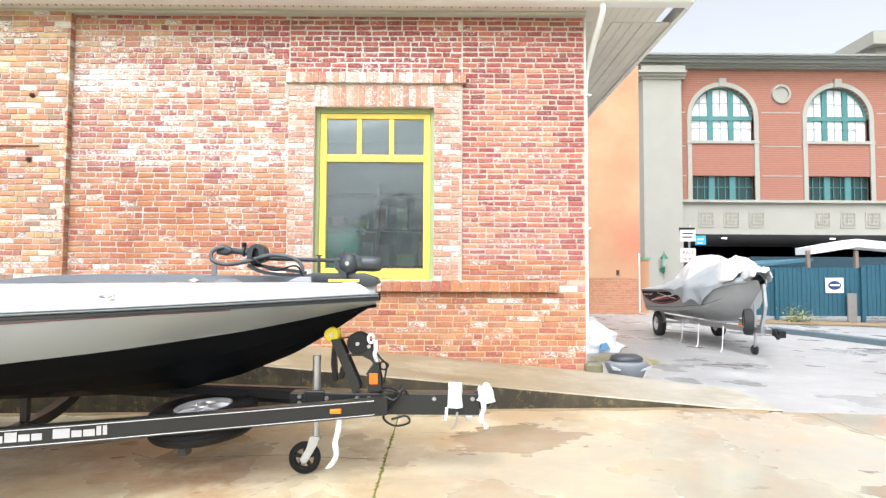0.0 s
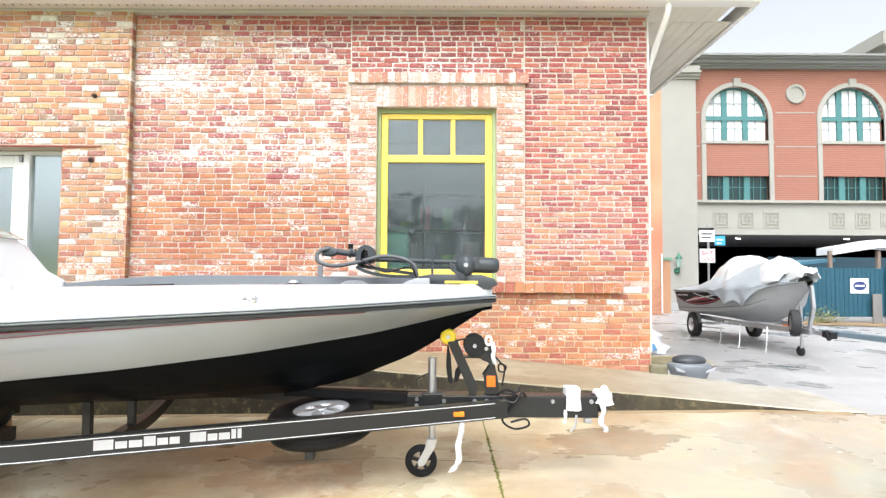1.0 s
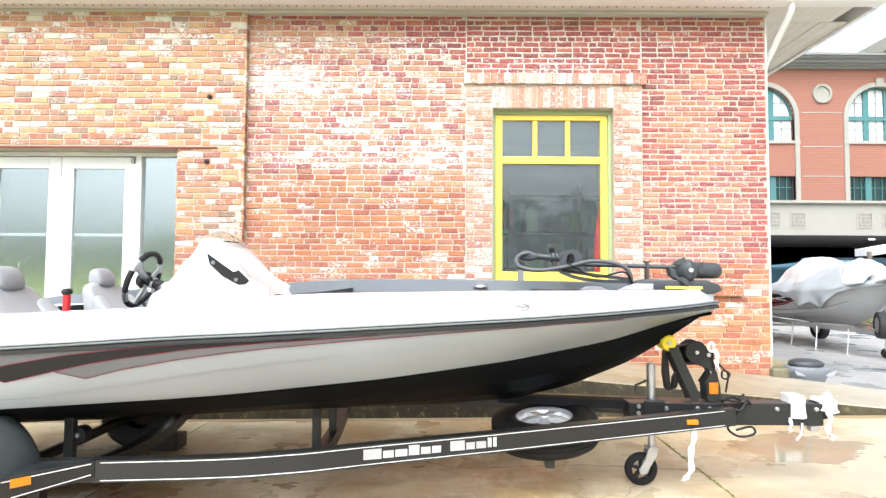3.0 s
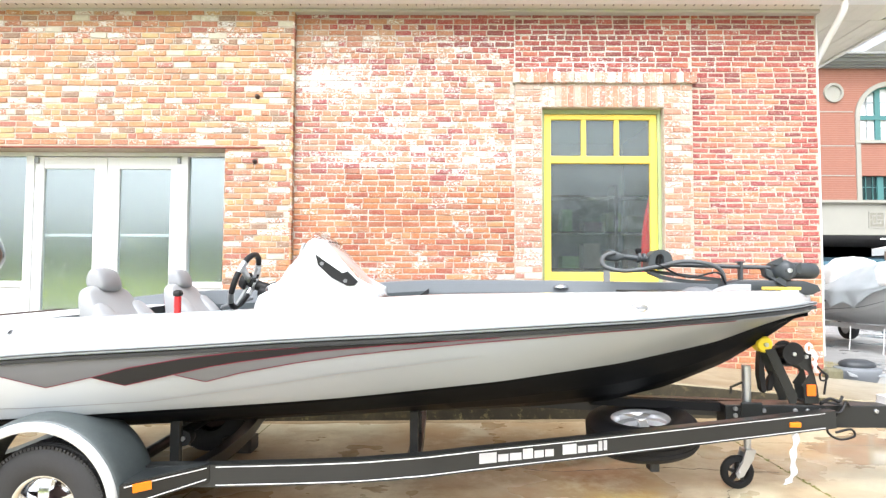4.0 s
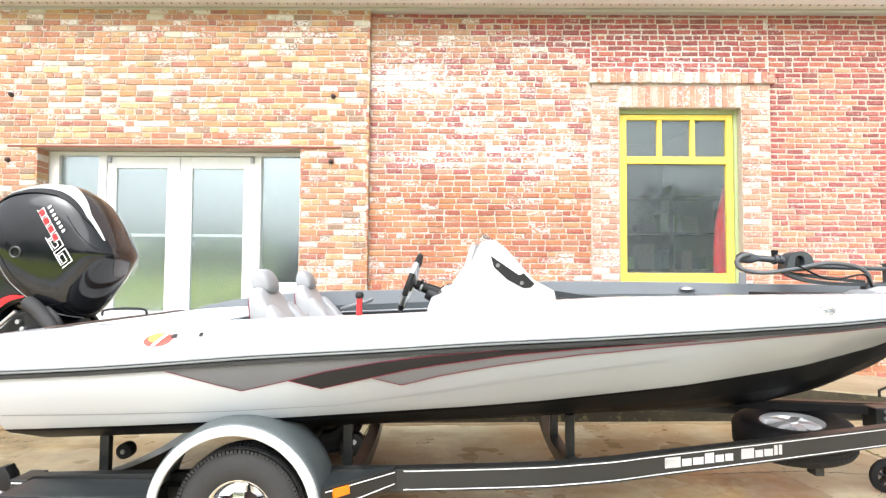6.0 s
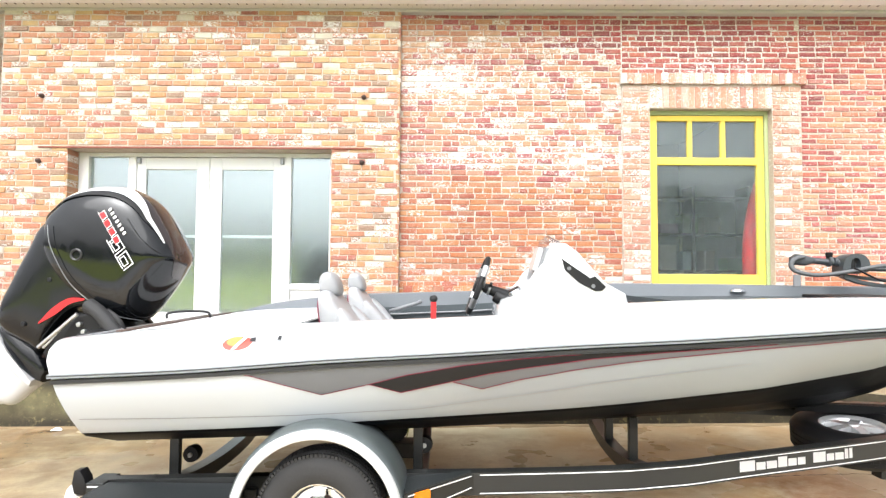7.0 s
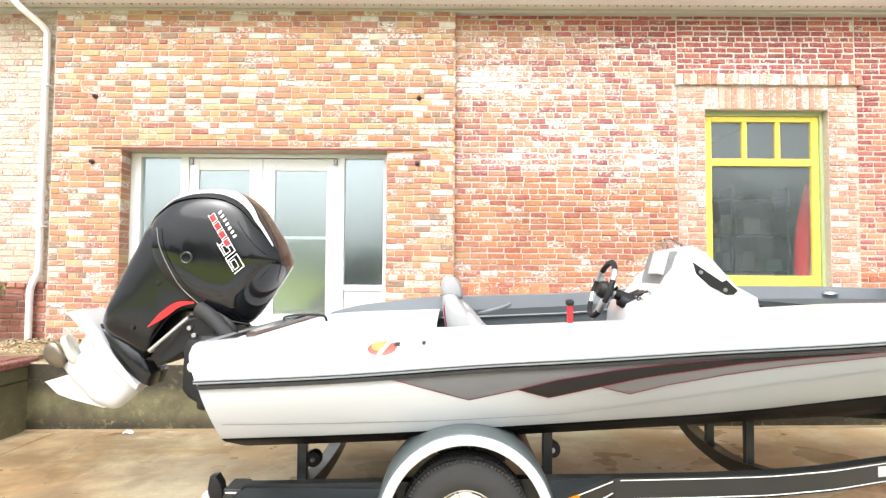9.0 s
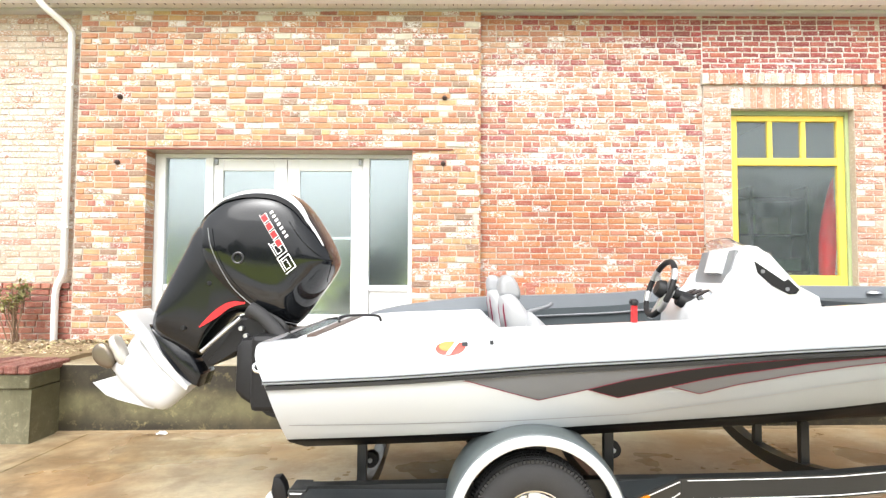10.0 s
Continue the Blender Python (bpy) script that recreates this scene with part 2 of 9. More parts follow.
def concrete(name, light, dark, stain, wet=0.5, puddles=(), stain_amount=0.6, edge_soil=(), upright=False, lichen=None, soak=0.45):
    k = Nodes(name)
    big, mid, fine = k.noise(0.55, 6, 0.6), k.noise(3.2, 6, 0.65), k.noise(70, 4, 0.6)
    base = k.mix(k.ramp(mid, (0.3, 0.0), (0.7, 1.0)), dark, light)
    base = k.mix(k.math("MULTIPLY", k.ramp(big, (0.44, 0.0), (0.58, 1.0)), stain_amount), base, stain)
    blot = k.noise(2.4, 7, 0.72)
    base = k.mix(k.math("MULTIPLY", k.ramp(blot, (0.5, 0.0), (0.6, 1.0)), 0.5 * stain_amount), base, tint(stain, 0.8))
    base = k.mix(k.math("MULTIPLY", k.ramp(k.noise(1.7, 6, 0.7), (0.54, 0.0), (0.64, 1.0)), 0.6), base, tint(light, 1.15))
    streak = k.noise(2.2 if upright else 1.1, 6, 0.7, (1.6, 1.0, 0.22) if upright else (0.55, 1.6, 1.0))
    base = k.mix(k.math("MULTIPLY", k.ramp(streak, (0.52, 0.0), (0.66, 1.0)), 0.55 * stain_amount), base, tint(stain, 0.62))
    base = k.mix(k.math("MULTIPLY", k.ramp(fine, (0.5, 0.0), (0.75, 1.0)), 0.25), base, tint(dark, 0.6))
    if lichen:
        spot = k.math("MULTIPLY", k.ramp(k.noise(14, 6, 0.75), (0.54, 0.0), (0.64, 1.0)), k.ramp(k.noise(1.6, 4), (0.4, 0.1), (0.65, 1.0)))
        base = k.mix(k.math("MULTIPLY", spot, 0.8), base, lichen)
    for c, rad, col, power in edge_soil:
        base = k.mix(k.math("MULTIPLY", k.math("MULTIPLY", k.blob(c, rad, 0.2), k.ramp(mid, (0.3, 0.2), (0.6, 1.0))), power), base, col)
    water = k.ramp(k.noise(0.9, 4, 0.5), (0.5, 0.0), (0.62, 1.0))
    pool = None
    for c, rad in puddles:
        q = k.blob(c, rad, 0.1)
        pool = q if pool is None else k.math("MAXIMUM", pool, q)
    film = k.math("MULTIPLY", water, wet)
    if pool is not None:
        pool = k.ramp(k.math("ADD", pool, k.math("MULTIPLY", k.math("SUBTRACT", k.noise(2.6, 5, 0.6, (0.8, 1.5, 1.0)), 0.5), 2.4)), (0.42, 0.0), (0.5, 1.0))
        film = k.math("MAXIMUM", film, pool)
    base = k.mix(k.math("MULTIPLY", film, soak), base, k.mix(0.75, base, (0.45, 0.38, 0.32), "MULTIPLY"))
    if pool is not None:
        base = k.mix(k.math("MULTIPLY", pool, 0.5), base, k.mix(0.8, base, (0.42, 0.34, 0.26), "MULTIPLY"))
    k.put("Base Color", base)
    r = k.math("ADD", 0.46 - 0.2 * wet, k.math("MULTIPLY", mid, 0.2))
    k.put("Roughness", k.math("MAXIMUM", k.math("SUBTRACT", r, k.math("MULTIPLY", film, 0.5)), 0.025))
    h = k.math("MULTIPLY", k.math("ADD", fine, k.math("MULTIPLY", mid, 2.0)), k.math("SUBTRACT", 1.0, film))
    k.bump(h, 0.18, 0.004)
    return k.m


def glass(name, tone=(1, 1, 1), rough=0.0):
    k = Nodes(name)
    k.put("Base Color", tone).put("Roughness", rough).put("Transmission Weight", 1.0).put("IOR", 1.5)
    return k.m


def glow(name, c, strength):
    k = Nodes(name)
    k.put("Base Color", c).put("Emission Color", c).put("Emission Strength", strength)
    return k.m


RED = [(0.3, 0.035, 0.04), (0.25, 0.03, 0.037), (0.36, 0.06, 0.05), (0.33, 0.045, 0.045), (0.42, 0.1, 0.06), (0.21, 0.03, 0.035), (0.37, 0.07, 0.06)]
MIXED = [(0.461, 0.137, 0.071), (0.499, 0.179, 0.082), (0.346, 0.063, 0.061), (0.48, 0.189, 0.114), (0.518, 0.231, 0.114), (0.403, 0.105, 0.071), (0.298, 0.042, 0.055), (0.48, 0.158, 0.093), (0.384, 0.126, 0.104)]
LOW = [(0.44, 0.152, 0.06), (0.48, 0.189, 0.072), (0.39, 0.122, 0.06), (0.46, 0.195, 0.096), (0.35, 0.091, 0.054), (0.47, 0.171, 0.066), (0.43, 0.146, 0.066), (0.5, 0.244, 0.108), (0.4, 0.159, 0.096)]
ORANGE = [(0.442, 0.179, 0.09), (0.48, 0.221, 0.111), (0.403, 0.142, 0.085), (0.451, 0.221, 0.137), (0.355, 0.105, 0.074), (0.48, 0.252, 0.137), (0.422, 0.173, 0.095), (0.3, 0.055, 0.06), (0.47, 0.284, 0.173), (0.35, 0.08, 0.075)]
TAN = [(0.45, 0.165, 0.066), (0.48, 0.215, 0.08), (0.4, 0.13, 0.06), (0.47, 0.245, 0.105), (0.5, 0.31, 0.125), (0.33, 0.085, 0.055), (0.46, 0.172, 0.07), (0.42, 0.165, 0.083), (0.47, 0.265, 0.12),
       (0.614, 0.598, 0.494), (0.385, 0.135, 0.065), (0.48, 0.21, 0.075), (0.25, 0.14, 0.085), (0.54, 0.37, 0.16), (0.42, 0.18, 0.09)]
QUOIN = [(0.46, 0.19, 0.1), (0.47, 0.25, 0.16), (0.4, 0.14, 0.085), (0.5, 0.37, 0.3), (0.45, 0.19, 0.11), (0.62, 0.59, 0.54), (0.38, 0.13, 0.09), (0.46, 0.22, 0.13), (0.44, 0.17, 0.1)]
PALE = [(0.5, 0.37, 0.27), (0.53, 0.44, 0.34), (0.4, 0.18, 0.12), (0.55, 0.48, 0.38), (0.48, 0.31, 0.21), (0.52, 0.42, 0.31)]
BASE = [(0.33, 0.08, 0.055), (0.39, 0.12, 0.075), (0.28, 0.065, 0.05), (0.42, 0.15, 0.09)]
MORTAR = [(0.4, 0.33, 0.265), (0.54, 0.475, 0.41)]
WASH_BAY = [((-4.3, 6.7, 3.7), (0.95, 1.0, 0.5), 0.22), ((-3.4, 6.7, 3.72), (1.6, 1.0, 0.3), 0.14), ((-3.1, 6.7, 4.1), (1.9, 1.0, 0.25), 0.14), ((-3.4, 6.7, 3.3), (1.7, 1.0, 0.9), 0.08), ((-2.3, 6.7, 3.1), (0.9, 1.0, 0.8), 0.08),
            ((-2.6, 6.7, 2.8), (1.6, 1.0, 0.26), 0.15), ((-4.0, 6.7, 2.76), (0.8, 1.0, 0.2), 0.19), ((-1.0, 6.7, 3.85), (1.3, 1.0, 0.25), 0.15), ((1.5, 6.7, 1.0), (0.3, 1.0, 0.6), 0.1)]
WASH_JOINT = WASH_BAY + [((0.8, 6.7, 2.9), (2.0, 1.0, 2.2), 0.05), ((-3.3, 6.7, 2.6), (2.6, 1.0, 1.8), 0.14), ((-1.0, 6.7, 4.1), (3.0, 1.0, 0.6), 0.2)]
WASH_LOW = [((1.5, 6.7, 1.0), (0.35, 1.0, 0.5), 0.12), ((-3.0, 6.7, 1.62), (0.5, 1.0, 0.22), 0.22), ((-2.2, 6.7, 1.5), (0.5, 1.0, 0.25), 0.26), ((-4.2, 6.7, 1.45), (0.7, 1.0, 0.2), 0.2), ((0.7, 6.7, 1.05), (1.2, 1.0, 0.18), 0.14),
            ((-2.6, 6.7, 1.3), (2.6, 1.0, 0.16), 0.2)]

M_RED = {i: brickwork("red_brick", RED, i, WASH_BAY, wash_base=-0.36, veil=0.05) for i in (0, 1)}
M_MIXED = {i: brickwork("mixed_brick", MIXED, i, WASH_BAY, wash_base=-0.3, veil=0.08) for i in (0, 1)}
M_BAY = {i: brickwork("bay_brick", ORANGE, i, WASH_BAY, soil=0.5, wash_base=-0.31, veil=0.06, patchy=0.3) for i in (0, 1)}
M_LOW = {i: brickwork("lower_brick", LOW, i, WASH_LOW, wash_base=-0.36, veil=0.02, patchy=0.4, dirt=0.25) for i in (0, 1)}
M_TAN = {i: brickwork("tan_brick", TAN, i, (), soil=0.55, wash_base=-0.28, veil=0.1, patchy=0.42) for i in (0, 1)}
M_QUOIN = {i: brickwork("quoin_brick", QUOIN, i, (), soil=0.3, wash_base=-0.2, veil=0.14, patchy=0.25) for i in (0, 1)}
M_PALE = {i: brickwork("pale_brick", PALE, i, (((-10.0, 6.7, 3.0), (1.6, 1.0, 2.0), 0.12),), wash_base=-0.24, veil=0.12) for i in (0, 1)}
M_BASE = {i: brickwork("base_brick", BASE, i, (), soil=0.5, wash_base=-0.36, veil=0.05, dirt=0.3) for i in (0, 1)}
M_MORTAR_T = brickwork("tan_mortar", [(0.46, 0.4, 0.33), (0.58, 0.52, 0.45)], True, (), mortar=True, soil=0.4, wash_base=-0.34)
M_MORTAR_B = brickwork("base_mortar", [(0.46, 0.34, 0.2), (0.56, 0.44, 0.28)], True, (), mortar=True, soil=0.5, wash_base=-0.36, veil=0.0)
M_MORTAR = brickwork("mortar", MORTAR, True, WASH_JOINT, mortar=True, soil=0.2, wash_base=-0.3)
M_APRON = concrete("apron_concrete", (0.6, 0.54, 0.385), (0.5, 0.415, 0.255), (0.4, 0.245, 0.11), wet=0.8, stain_amount=0.8, soak=0.25,
                   puddles=[((0.5, 4.4, 0.13), (0.95, 0.58, 0.4)), ((2.6, 3.3, 0.16), (0.5, 0.2, 0.4))],
                   edge_soil=[((4.2, 2.8, 0.1), (4.9, 4.6, 3.0), (0.42, 0.415, 0.38), 1.0), ((1.2, 3.4, 0.1), (2.6, 2.6, 2.0), (0.35, 0.32, 0.245), 0.8), ((-9.0, 3.5, 0.0), (5.4, 4.2, 2.0), (0.12, 0.072, 0.033), 0.9)])
M_DOCK = concrete("dock_concrete", (0.35, 0.305, 0.215), (0.26, 0.22, 0.145), (0.2, 0.15, 0.07), wet=0.2, stain_amount=0.5, edge_soil=[((3.4, 6.0, 0.3), (2.9, 2.5, 2.0), (0.5, 0.48, 0.42), 0.9)])
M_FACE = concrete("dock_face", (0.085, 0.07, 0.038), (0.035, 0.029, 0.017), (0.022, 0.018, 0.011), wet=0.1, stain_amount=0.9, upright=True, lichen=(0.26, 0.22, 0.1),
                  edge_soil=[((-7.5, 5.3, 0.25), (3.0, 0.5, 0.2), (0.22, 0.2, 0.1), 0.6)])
M_ASPHALT = concrete("asphalt", (0.45, 0.445, 0.435), (0.375, 0.37, 0.365), (0.28, 0.28, 0.275), wet=0.5, stain_amount=0.35,
                     puddles=[((4.2, 8.4, 0.17), (0.6, 0.12, 0.4)), ((8.5, 11.0, 0.2), (2.0, 0.6, 0.4))])
M_GRASS = plain("grass", (0.5, 0.6, 0.09), 0.95, vary=0.35, scale=1.2, grain=40, spec=0.1)
M_SOIL = plain("leaf_litter", (0.3, 0.22, 0.13), 0.95, vary=0.4, scale=5, grain=60, bump=0.5, spec=0.1)
M_MOSS = plain("moss", (0.2, 0.2, 0.06), 0.95, vary=0.4, scale=8, grain=120, bump=0.6, spec=0.1)
M_WHITE = plain("white_paint", (0.78, 0.78, 0.77), 0.45, vary=0.05)
M_CREAM = plain("cream_soffit", (0.7, 0.67, 0.6), 0.6, vary=0.1, scale=2)
M_ALU = plain("white_aluminium", (0.76, 0.78, 0.79), 0.35, vary=0.04)
M_YELLOW = plain("yellow_paint", (0.9, 0.655, 0.1), 0.4, vary=0.08)
M_GREEN = plain("sage_paint", (0.36, 0.43, 0.22), 0.5, vary=0.12)
M_RUST = plain("rusted_steel", (0.24, 0.07, 0.045), 0.8, vary=0.3, scale=14)
M_IRON = plain("iron", (0.06, 0.035, 0.03), 0.8, vary=0.3)
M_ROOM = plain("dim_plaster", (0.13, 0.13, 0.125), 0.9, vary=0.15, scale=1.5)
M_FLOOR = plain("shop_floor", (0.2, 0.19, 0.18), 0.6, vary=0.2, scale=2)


def frosted(name, drops, film, soft=0.05, mist=0.0):
    """A pane with breath and running drops on it."""
    k = Nodes(name)
    k.put("Base Color", (0.86, 0.95, 0.95)).put("Transmission Weight", 1.0).put("IOR", 1.5)
    run = k.noise(58, 6, 0.75, (1.0, 1.0, 0.1))
    veil = k.math("MULTIPLY", k.ramp(run, (0.48, 0.0), (0.66, 1.0)), k.ramp(k.noise(2.2, 4), (0.35, 0.1), (0.65, 1.0)))
    k.put("Roughness", k.math("ADD", k.math("MULTIPLY", veil, 0.25 * drops), 0.01))
    d = k.n.new("ShaderNodeBsdfDiffuse")
    d.inputs["Color"].default_value = (0.4, 0.46, 0.465, 1)
    x = k.n.new("ShaderNodeMixShader")
    out = k.n["Material Output"]
    cover = k.math("ADD", k.math("MULTIPLY", veil, 0.1 * drops), 0.012)
    if mist:
        # breath lies on the pane, and runs of water have cut clear lines down through it
        runs = k.ramp(k.noise(70, 6, 0.8, (1.0, 1.0, 0.13)), (0.46, 1.0), (0.56, 0.0))
        field = k.ramp(k.math("ADD", k.noise(1.9, 4, 0.6), k.math("MULTIPLY", k.span(k.axis(2), 2.72, 2.4), 0.3)), (0.54, 0.0), (0.7, 1.0))
        beads = k.math("MULTIPLY", k.ramp(k.noise(95, 6, 0.85, (1.0, 1.0, 0.2)), (0.54, 0.0), (0.62, 1.0)), field)
        dry = k.math("SUBTRACT", 1.0, k.math("MULTIPLY", runs, field))
        cover = k.math("ADD", cover, k.math("MULTIPLY", k.math("ADD", dry, k.math("MULTIPLY", beads, 0.9)), mist))
    k.l.new(cover, x.inputs[0])
    k.l.new(k.b.outputs[0], x.inputs[1])
    k.l.new(d.outputs[0], x.inputs[2])
    g = k.n.new("ShaderNodeBsdfGlossy")
    g.inputs["Color"].default_value, g.inputs["Roughness"].default_value = (0.82, 0.92, 0.93, 1), soft
    y = k.n.new("ShaderNodeMixShader")
    y.inputs[0].default_value = film
    k.l.new(x.outputs[0], y.inputs[1])
    k.l.new(g.outputs[0], y.inputs[2])
    k.l.new(y.outputs[0], out.inputs["Surface"])
    return k.m


M_STREAKED = frosted("streaked_glass", 0.6, 0.02, mist=0.07)
M_TOPLIGHT = frosted("top_glass", 0.4, 0.04, mist=0.05)
M_MISTED = frosted("misted_glass", 1.4, 0.25, 0.16)


def ground_z(x, y):
    """The yard falls gently to the left and, near the trailer wheel, towards the road."""
    return 0.128 + 0.0137 * max(-14, min(2.0, x)) - 0.022 * max(0.0, min(14.0, x - 2.0)) - 0.006 * max(0.0, min(2.0, 3.4 - y))


def dock_z(x):
    return 0.62 if x < -2.75 else max(0.15, 0.62 - 0.085 * (x + 2.75))


# ---- ground ----
def sheet(name, xs, ys, material, dz=0.0, zf=ground_z, kind="structure", label="", category=""):
    bm = bmesh.new()
    loft(bm, [[(x, y, zf(x, y) + dz) for x in xs] for y in ys])
    ob = part(name, bm, material, None, label, flip=False, kind=kind)
    for f in ob.data.polygons:
        if f.normal.z < 0:
            ob.data.flip_normals()
            break
    return tagged(ob, category=category)


far_x = [-400, -120, -40, -20, -14, -12, -10, -8, -6, -4, -2, 0, 2, 4, 6, 8, 14, 24, 60, 160, 400]
ground = sheet("ground", far_x, [-400, -120, -40, -16, -6, -4, -2, 0, 1.4, 2, 2.6, 3.4, 5, 7, 10, 16, 24, 40, 80, 160, 400], M_ASPHALT, -0.03,
               label="wet grey asphalt yard reaching to the distance", category="ground")
lawn = sheet("lawn", [-140, -60, -40, -20, 0, 20, 40, 60, 140], [-130, -80, -40, -26, -9], M_GRASS, 0.05, label="bright green lawn across the road", category="grass")

pavement = thing("pavement", (-3, 3, 0.1), "wet tan concrete apron slabs with rust-brown stains", "pavement", kind="structure")
SLAB_X = [-13.0, -8.1, -4.32, -0.49, 3.3, 6.2]
SLAB_Y = [-2.2, 1.75, 5.29]
for x0, x1 in zip(SLAB_X, SLAB_X[1:]):
    for y0, y1 in zip(SLAB_Y, SLAB_Y[1:]):
        bm = bmesh.new()
        xs = [x0 + 0.006 + (x1 - x0 - 0.012) * k / 8 for k in range(9)]
        ys = [y0 + 0.006 + (y1 - y0 - 0.012) * k / 8 for k in range(9)]
        rows = [[(x, y, ground_z(x, y)) for x in xs] for y in ys]
        V = loft(bm, rows)
        rim = [e for e in bm.edges if e.is_boundary]
        ext = bmesh.ops.extrude_edge_only(bm, edges=rim)["geom"]
        for v in ext:
            if isinstance(v, bmesh.types.BMVert):
                v.co.z -= 0.08
        part("slab", bm, M_APRON, pavement)
bm = bmesh.new()
for x in SLAB_X[1:-1]:
    loft(bm, [[(x - 0.006, y, ground_z(x, y) - 0.004), (x + 0.006, y, ground_z(x, y) - 0.004)] for y in np.linspace(-2.2, 5.29, 14)])
part("moss_joint", bm, M_MOSS, pavement, "mossy joint")

def crack(points, w, seed):
    """A hairline crack wandering over the slabs."""
    rc = random.Random(seed)
    pts = spline([Vector((x, y, 0)) for x, y in points], 8)
    bm = bmesh.new()
    rows = []
    for p in pts:
        x, y, hw = p.x + rc.uniform(-0.012, 0.012), p.y + rc.uniform(-0.012, 0.012), w * rc.uniform(0.3, 1.0)
        rows.append([(x, y - hw, ground_z(x, y - hw) + 0.0015), (x + hw * 0.3, y + hw, ground_z(x, y + hw) + 0.0015)])
    loft(bm, rows)
    part("crack", bm, M_CRACK, pavement, "dark hairline crack", flip=False)


M_CRACK = plain("crack_dark", (0.07, 0.055, 0.035), 0.8, vary=0.3)
crack([(-2.3, 4.1), (-2.05, 3.98), (-1.7, 4.0), (-1.35, 4.03), (-1.0, 4.0), (-0.55, 3.92)], 0.006, 1)
crack([(-0.9, 3.75), (-1.05, 3.6), (-1.12, 3.45), (-1.25, 3.2), (-1.5, 2.9)], 0.006, 2)
crack([(-3.3, 2.95), (-2.9, 3.05), (-2.4, 3.02), (-2.0, 3.12)], 0.005, 3)
crack([(-0.3, 4.6), (0.3, 4.5), (0.9, 4.55), (1.5, 4.4)], 0.004, 4)

# tufts of moss and weed standing in the open joint
bm = bmesh.new()
r = random.Random(5)
for _ in range(110):
    x, y = -0.49 + r.uniform(-0.009, 0.009), r.uniform(2.0, 4.6)
    h, a = r.uniform(0.003, 0.009), r.uniform(0, 6.28)
    z = ground_z(x, y)
    v = [bm.verts.new((x + math.cos(a + d) * 0.012, y + math.sin(a + d) * 0.012, z)) for d in (0, 2.1, 4.2)]
    w = bm.verts.new((x + r.uniform(-0.01, 0.01), y + r.uniform(-0.01, 0.01), z + h))
    for i in range(3):
        bm.faces.new((v[i], v[(i + 1) % 3], w))
tagged(part("moss", bm, M_MOSS, None, "low green moss tufts along the concrete joint", kind="stuff"), category="moss")

# ---- loading dock and ramp ----
dock = thing("loading_dock", (-3, 5.9, 0.1), "low concrete loading dock that ramps down beside the brick wall", "loading dock", kind="structure")
bm = bmesh.new()
xs = [-10.9, -8.5, -6, -4, -2.75, -2, -1, 0, 0.8, 1.6, 2.2, 2.7, 3.05]
rows = []
for x in xs:
    z, b = dock_z(x), ground_z(x, 5.3) - 0.1
    back = 6.78 if x <= 1.6 else 6.78 - 0.35 * (x - 1.6)
    rows.append([(x, 5.3, b), (x, 5.3, z - 0.012), (x, 5.312, z), (x, back - 0.012, z + 0.012), (x, back, z - 0.01), (x, back, b)])
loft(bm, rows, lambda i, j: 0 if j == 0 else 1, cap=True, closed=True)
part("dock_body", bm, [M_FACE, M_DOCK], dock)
bm = bmesh.new()
loft(bm, [[(x, y, ground_z(x, 5.28) + h) for y, h in ((5.31, 0.012), (5.28, 0.01), (5.24 - 0.02 * math.sin(x * 9), 0.001))] for x in np.linspace(-10.8, 2.9, 90)])
part("silt", bm, M_SOIL, dock, "silt washed against the foot")

# ---- brick building ----
EAVE = 4.52
BRICK_MESHES = {}


def brick_mesh(w, h, material, variant):
    w = round(w / 0.005) * 0.005
    key = (round(w, 3), round(h, 3), material.name, variant)
    if key not in BRICK_MESHES:
        r = random.Random(hash_of(key))
        me = bpy.data.meshes.new("brick")
        c, d = 0.005, 0.05
        o = [(-w / 2, -h / 2), (w / 2, -h / 2), (w / 2, h / 2), (-w / 2, h / 2)]
        j = [(x + r.uniform(-1, 1) * 0.004, z + r.uniform(-1, 1) * 0.005) for x, z in o]
        v = [(x, d, z) for x, z in j] + [(x, c, z) for x, z in j]
        v += [(x * (1 - 2 * c / w), r.uniform(-0.002, 0.002), z * (1 - 2 * c / h)) for x, z in j]
        f = [(0, 1, 5, 4), (1, 2, 6, 5), (2, 3, 7, 6), (3, 0, 4, 7), (4, 5, 9, 8), (5, 6, 10, 9), (6, 7, 11, 10), (7, 4, 8, 11), (8, 9, 10, 11)]
        me.from_pydata(v, [], f)
        me.materials.append(material)
        BRICK_MESHES[key] = me
    return BRICK_MESHES[key]


def hash_of(key):
    return sum((i + 1) * ord(c) for i, c in enumerate(str(key)))


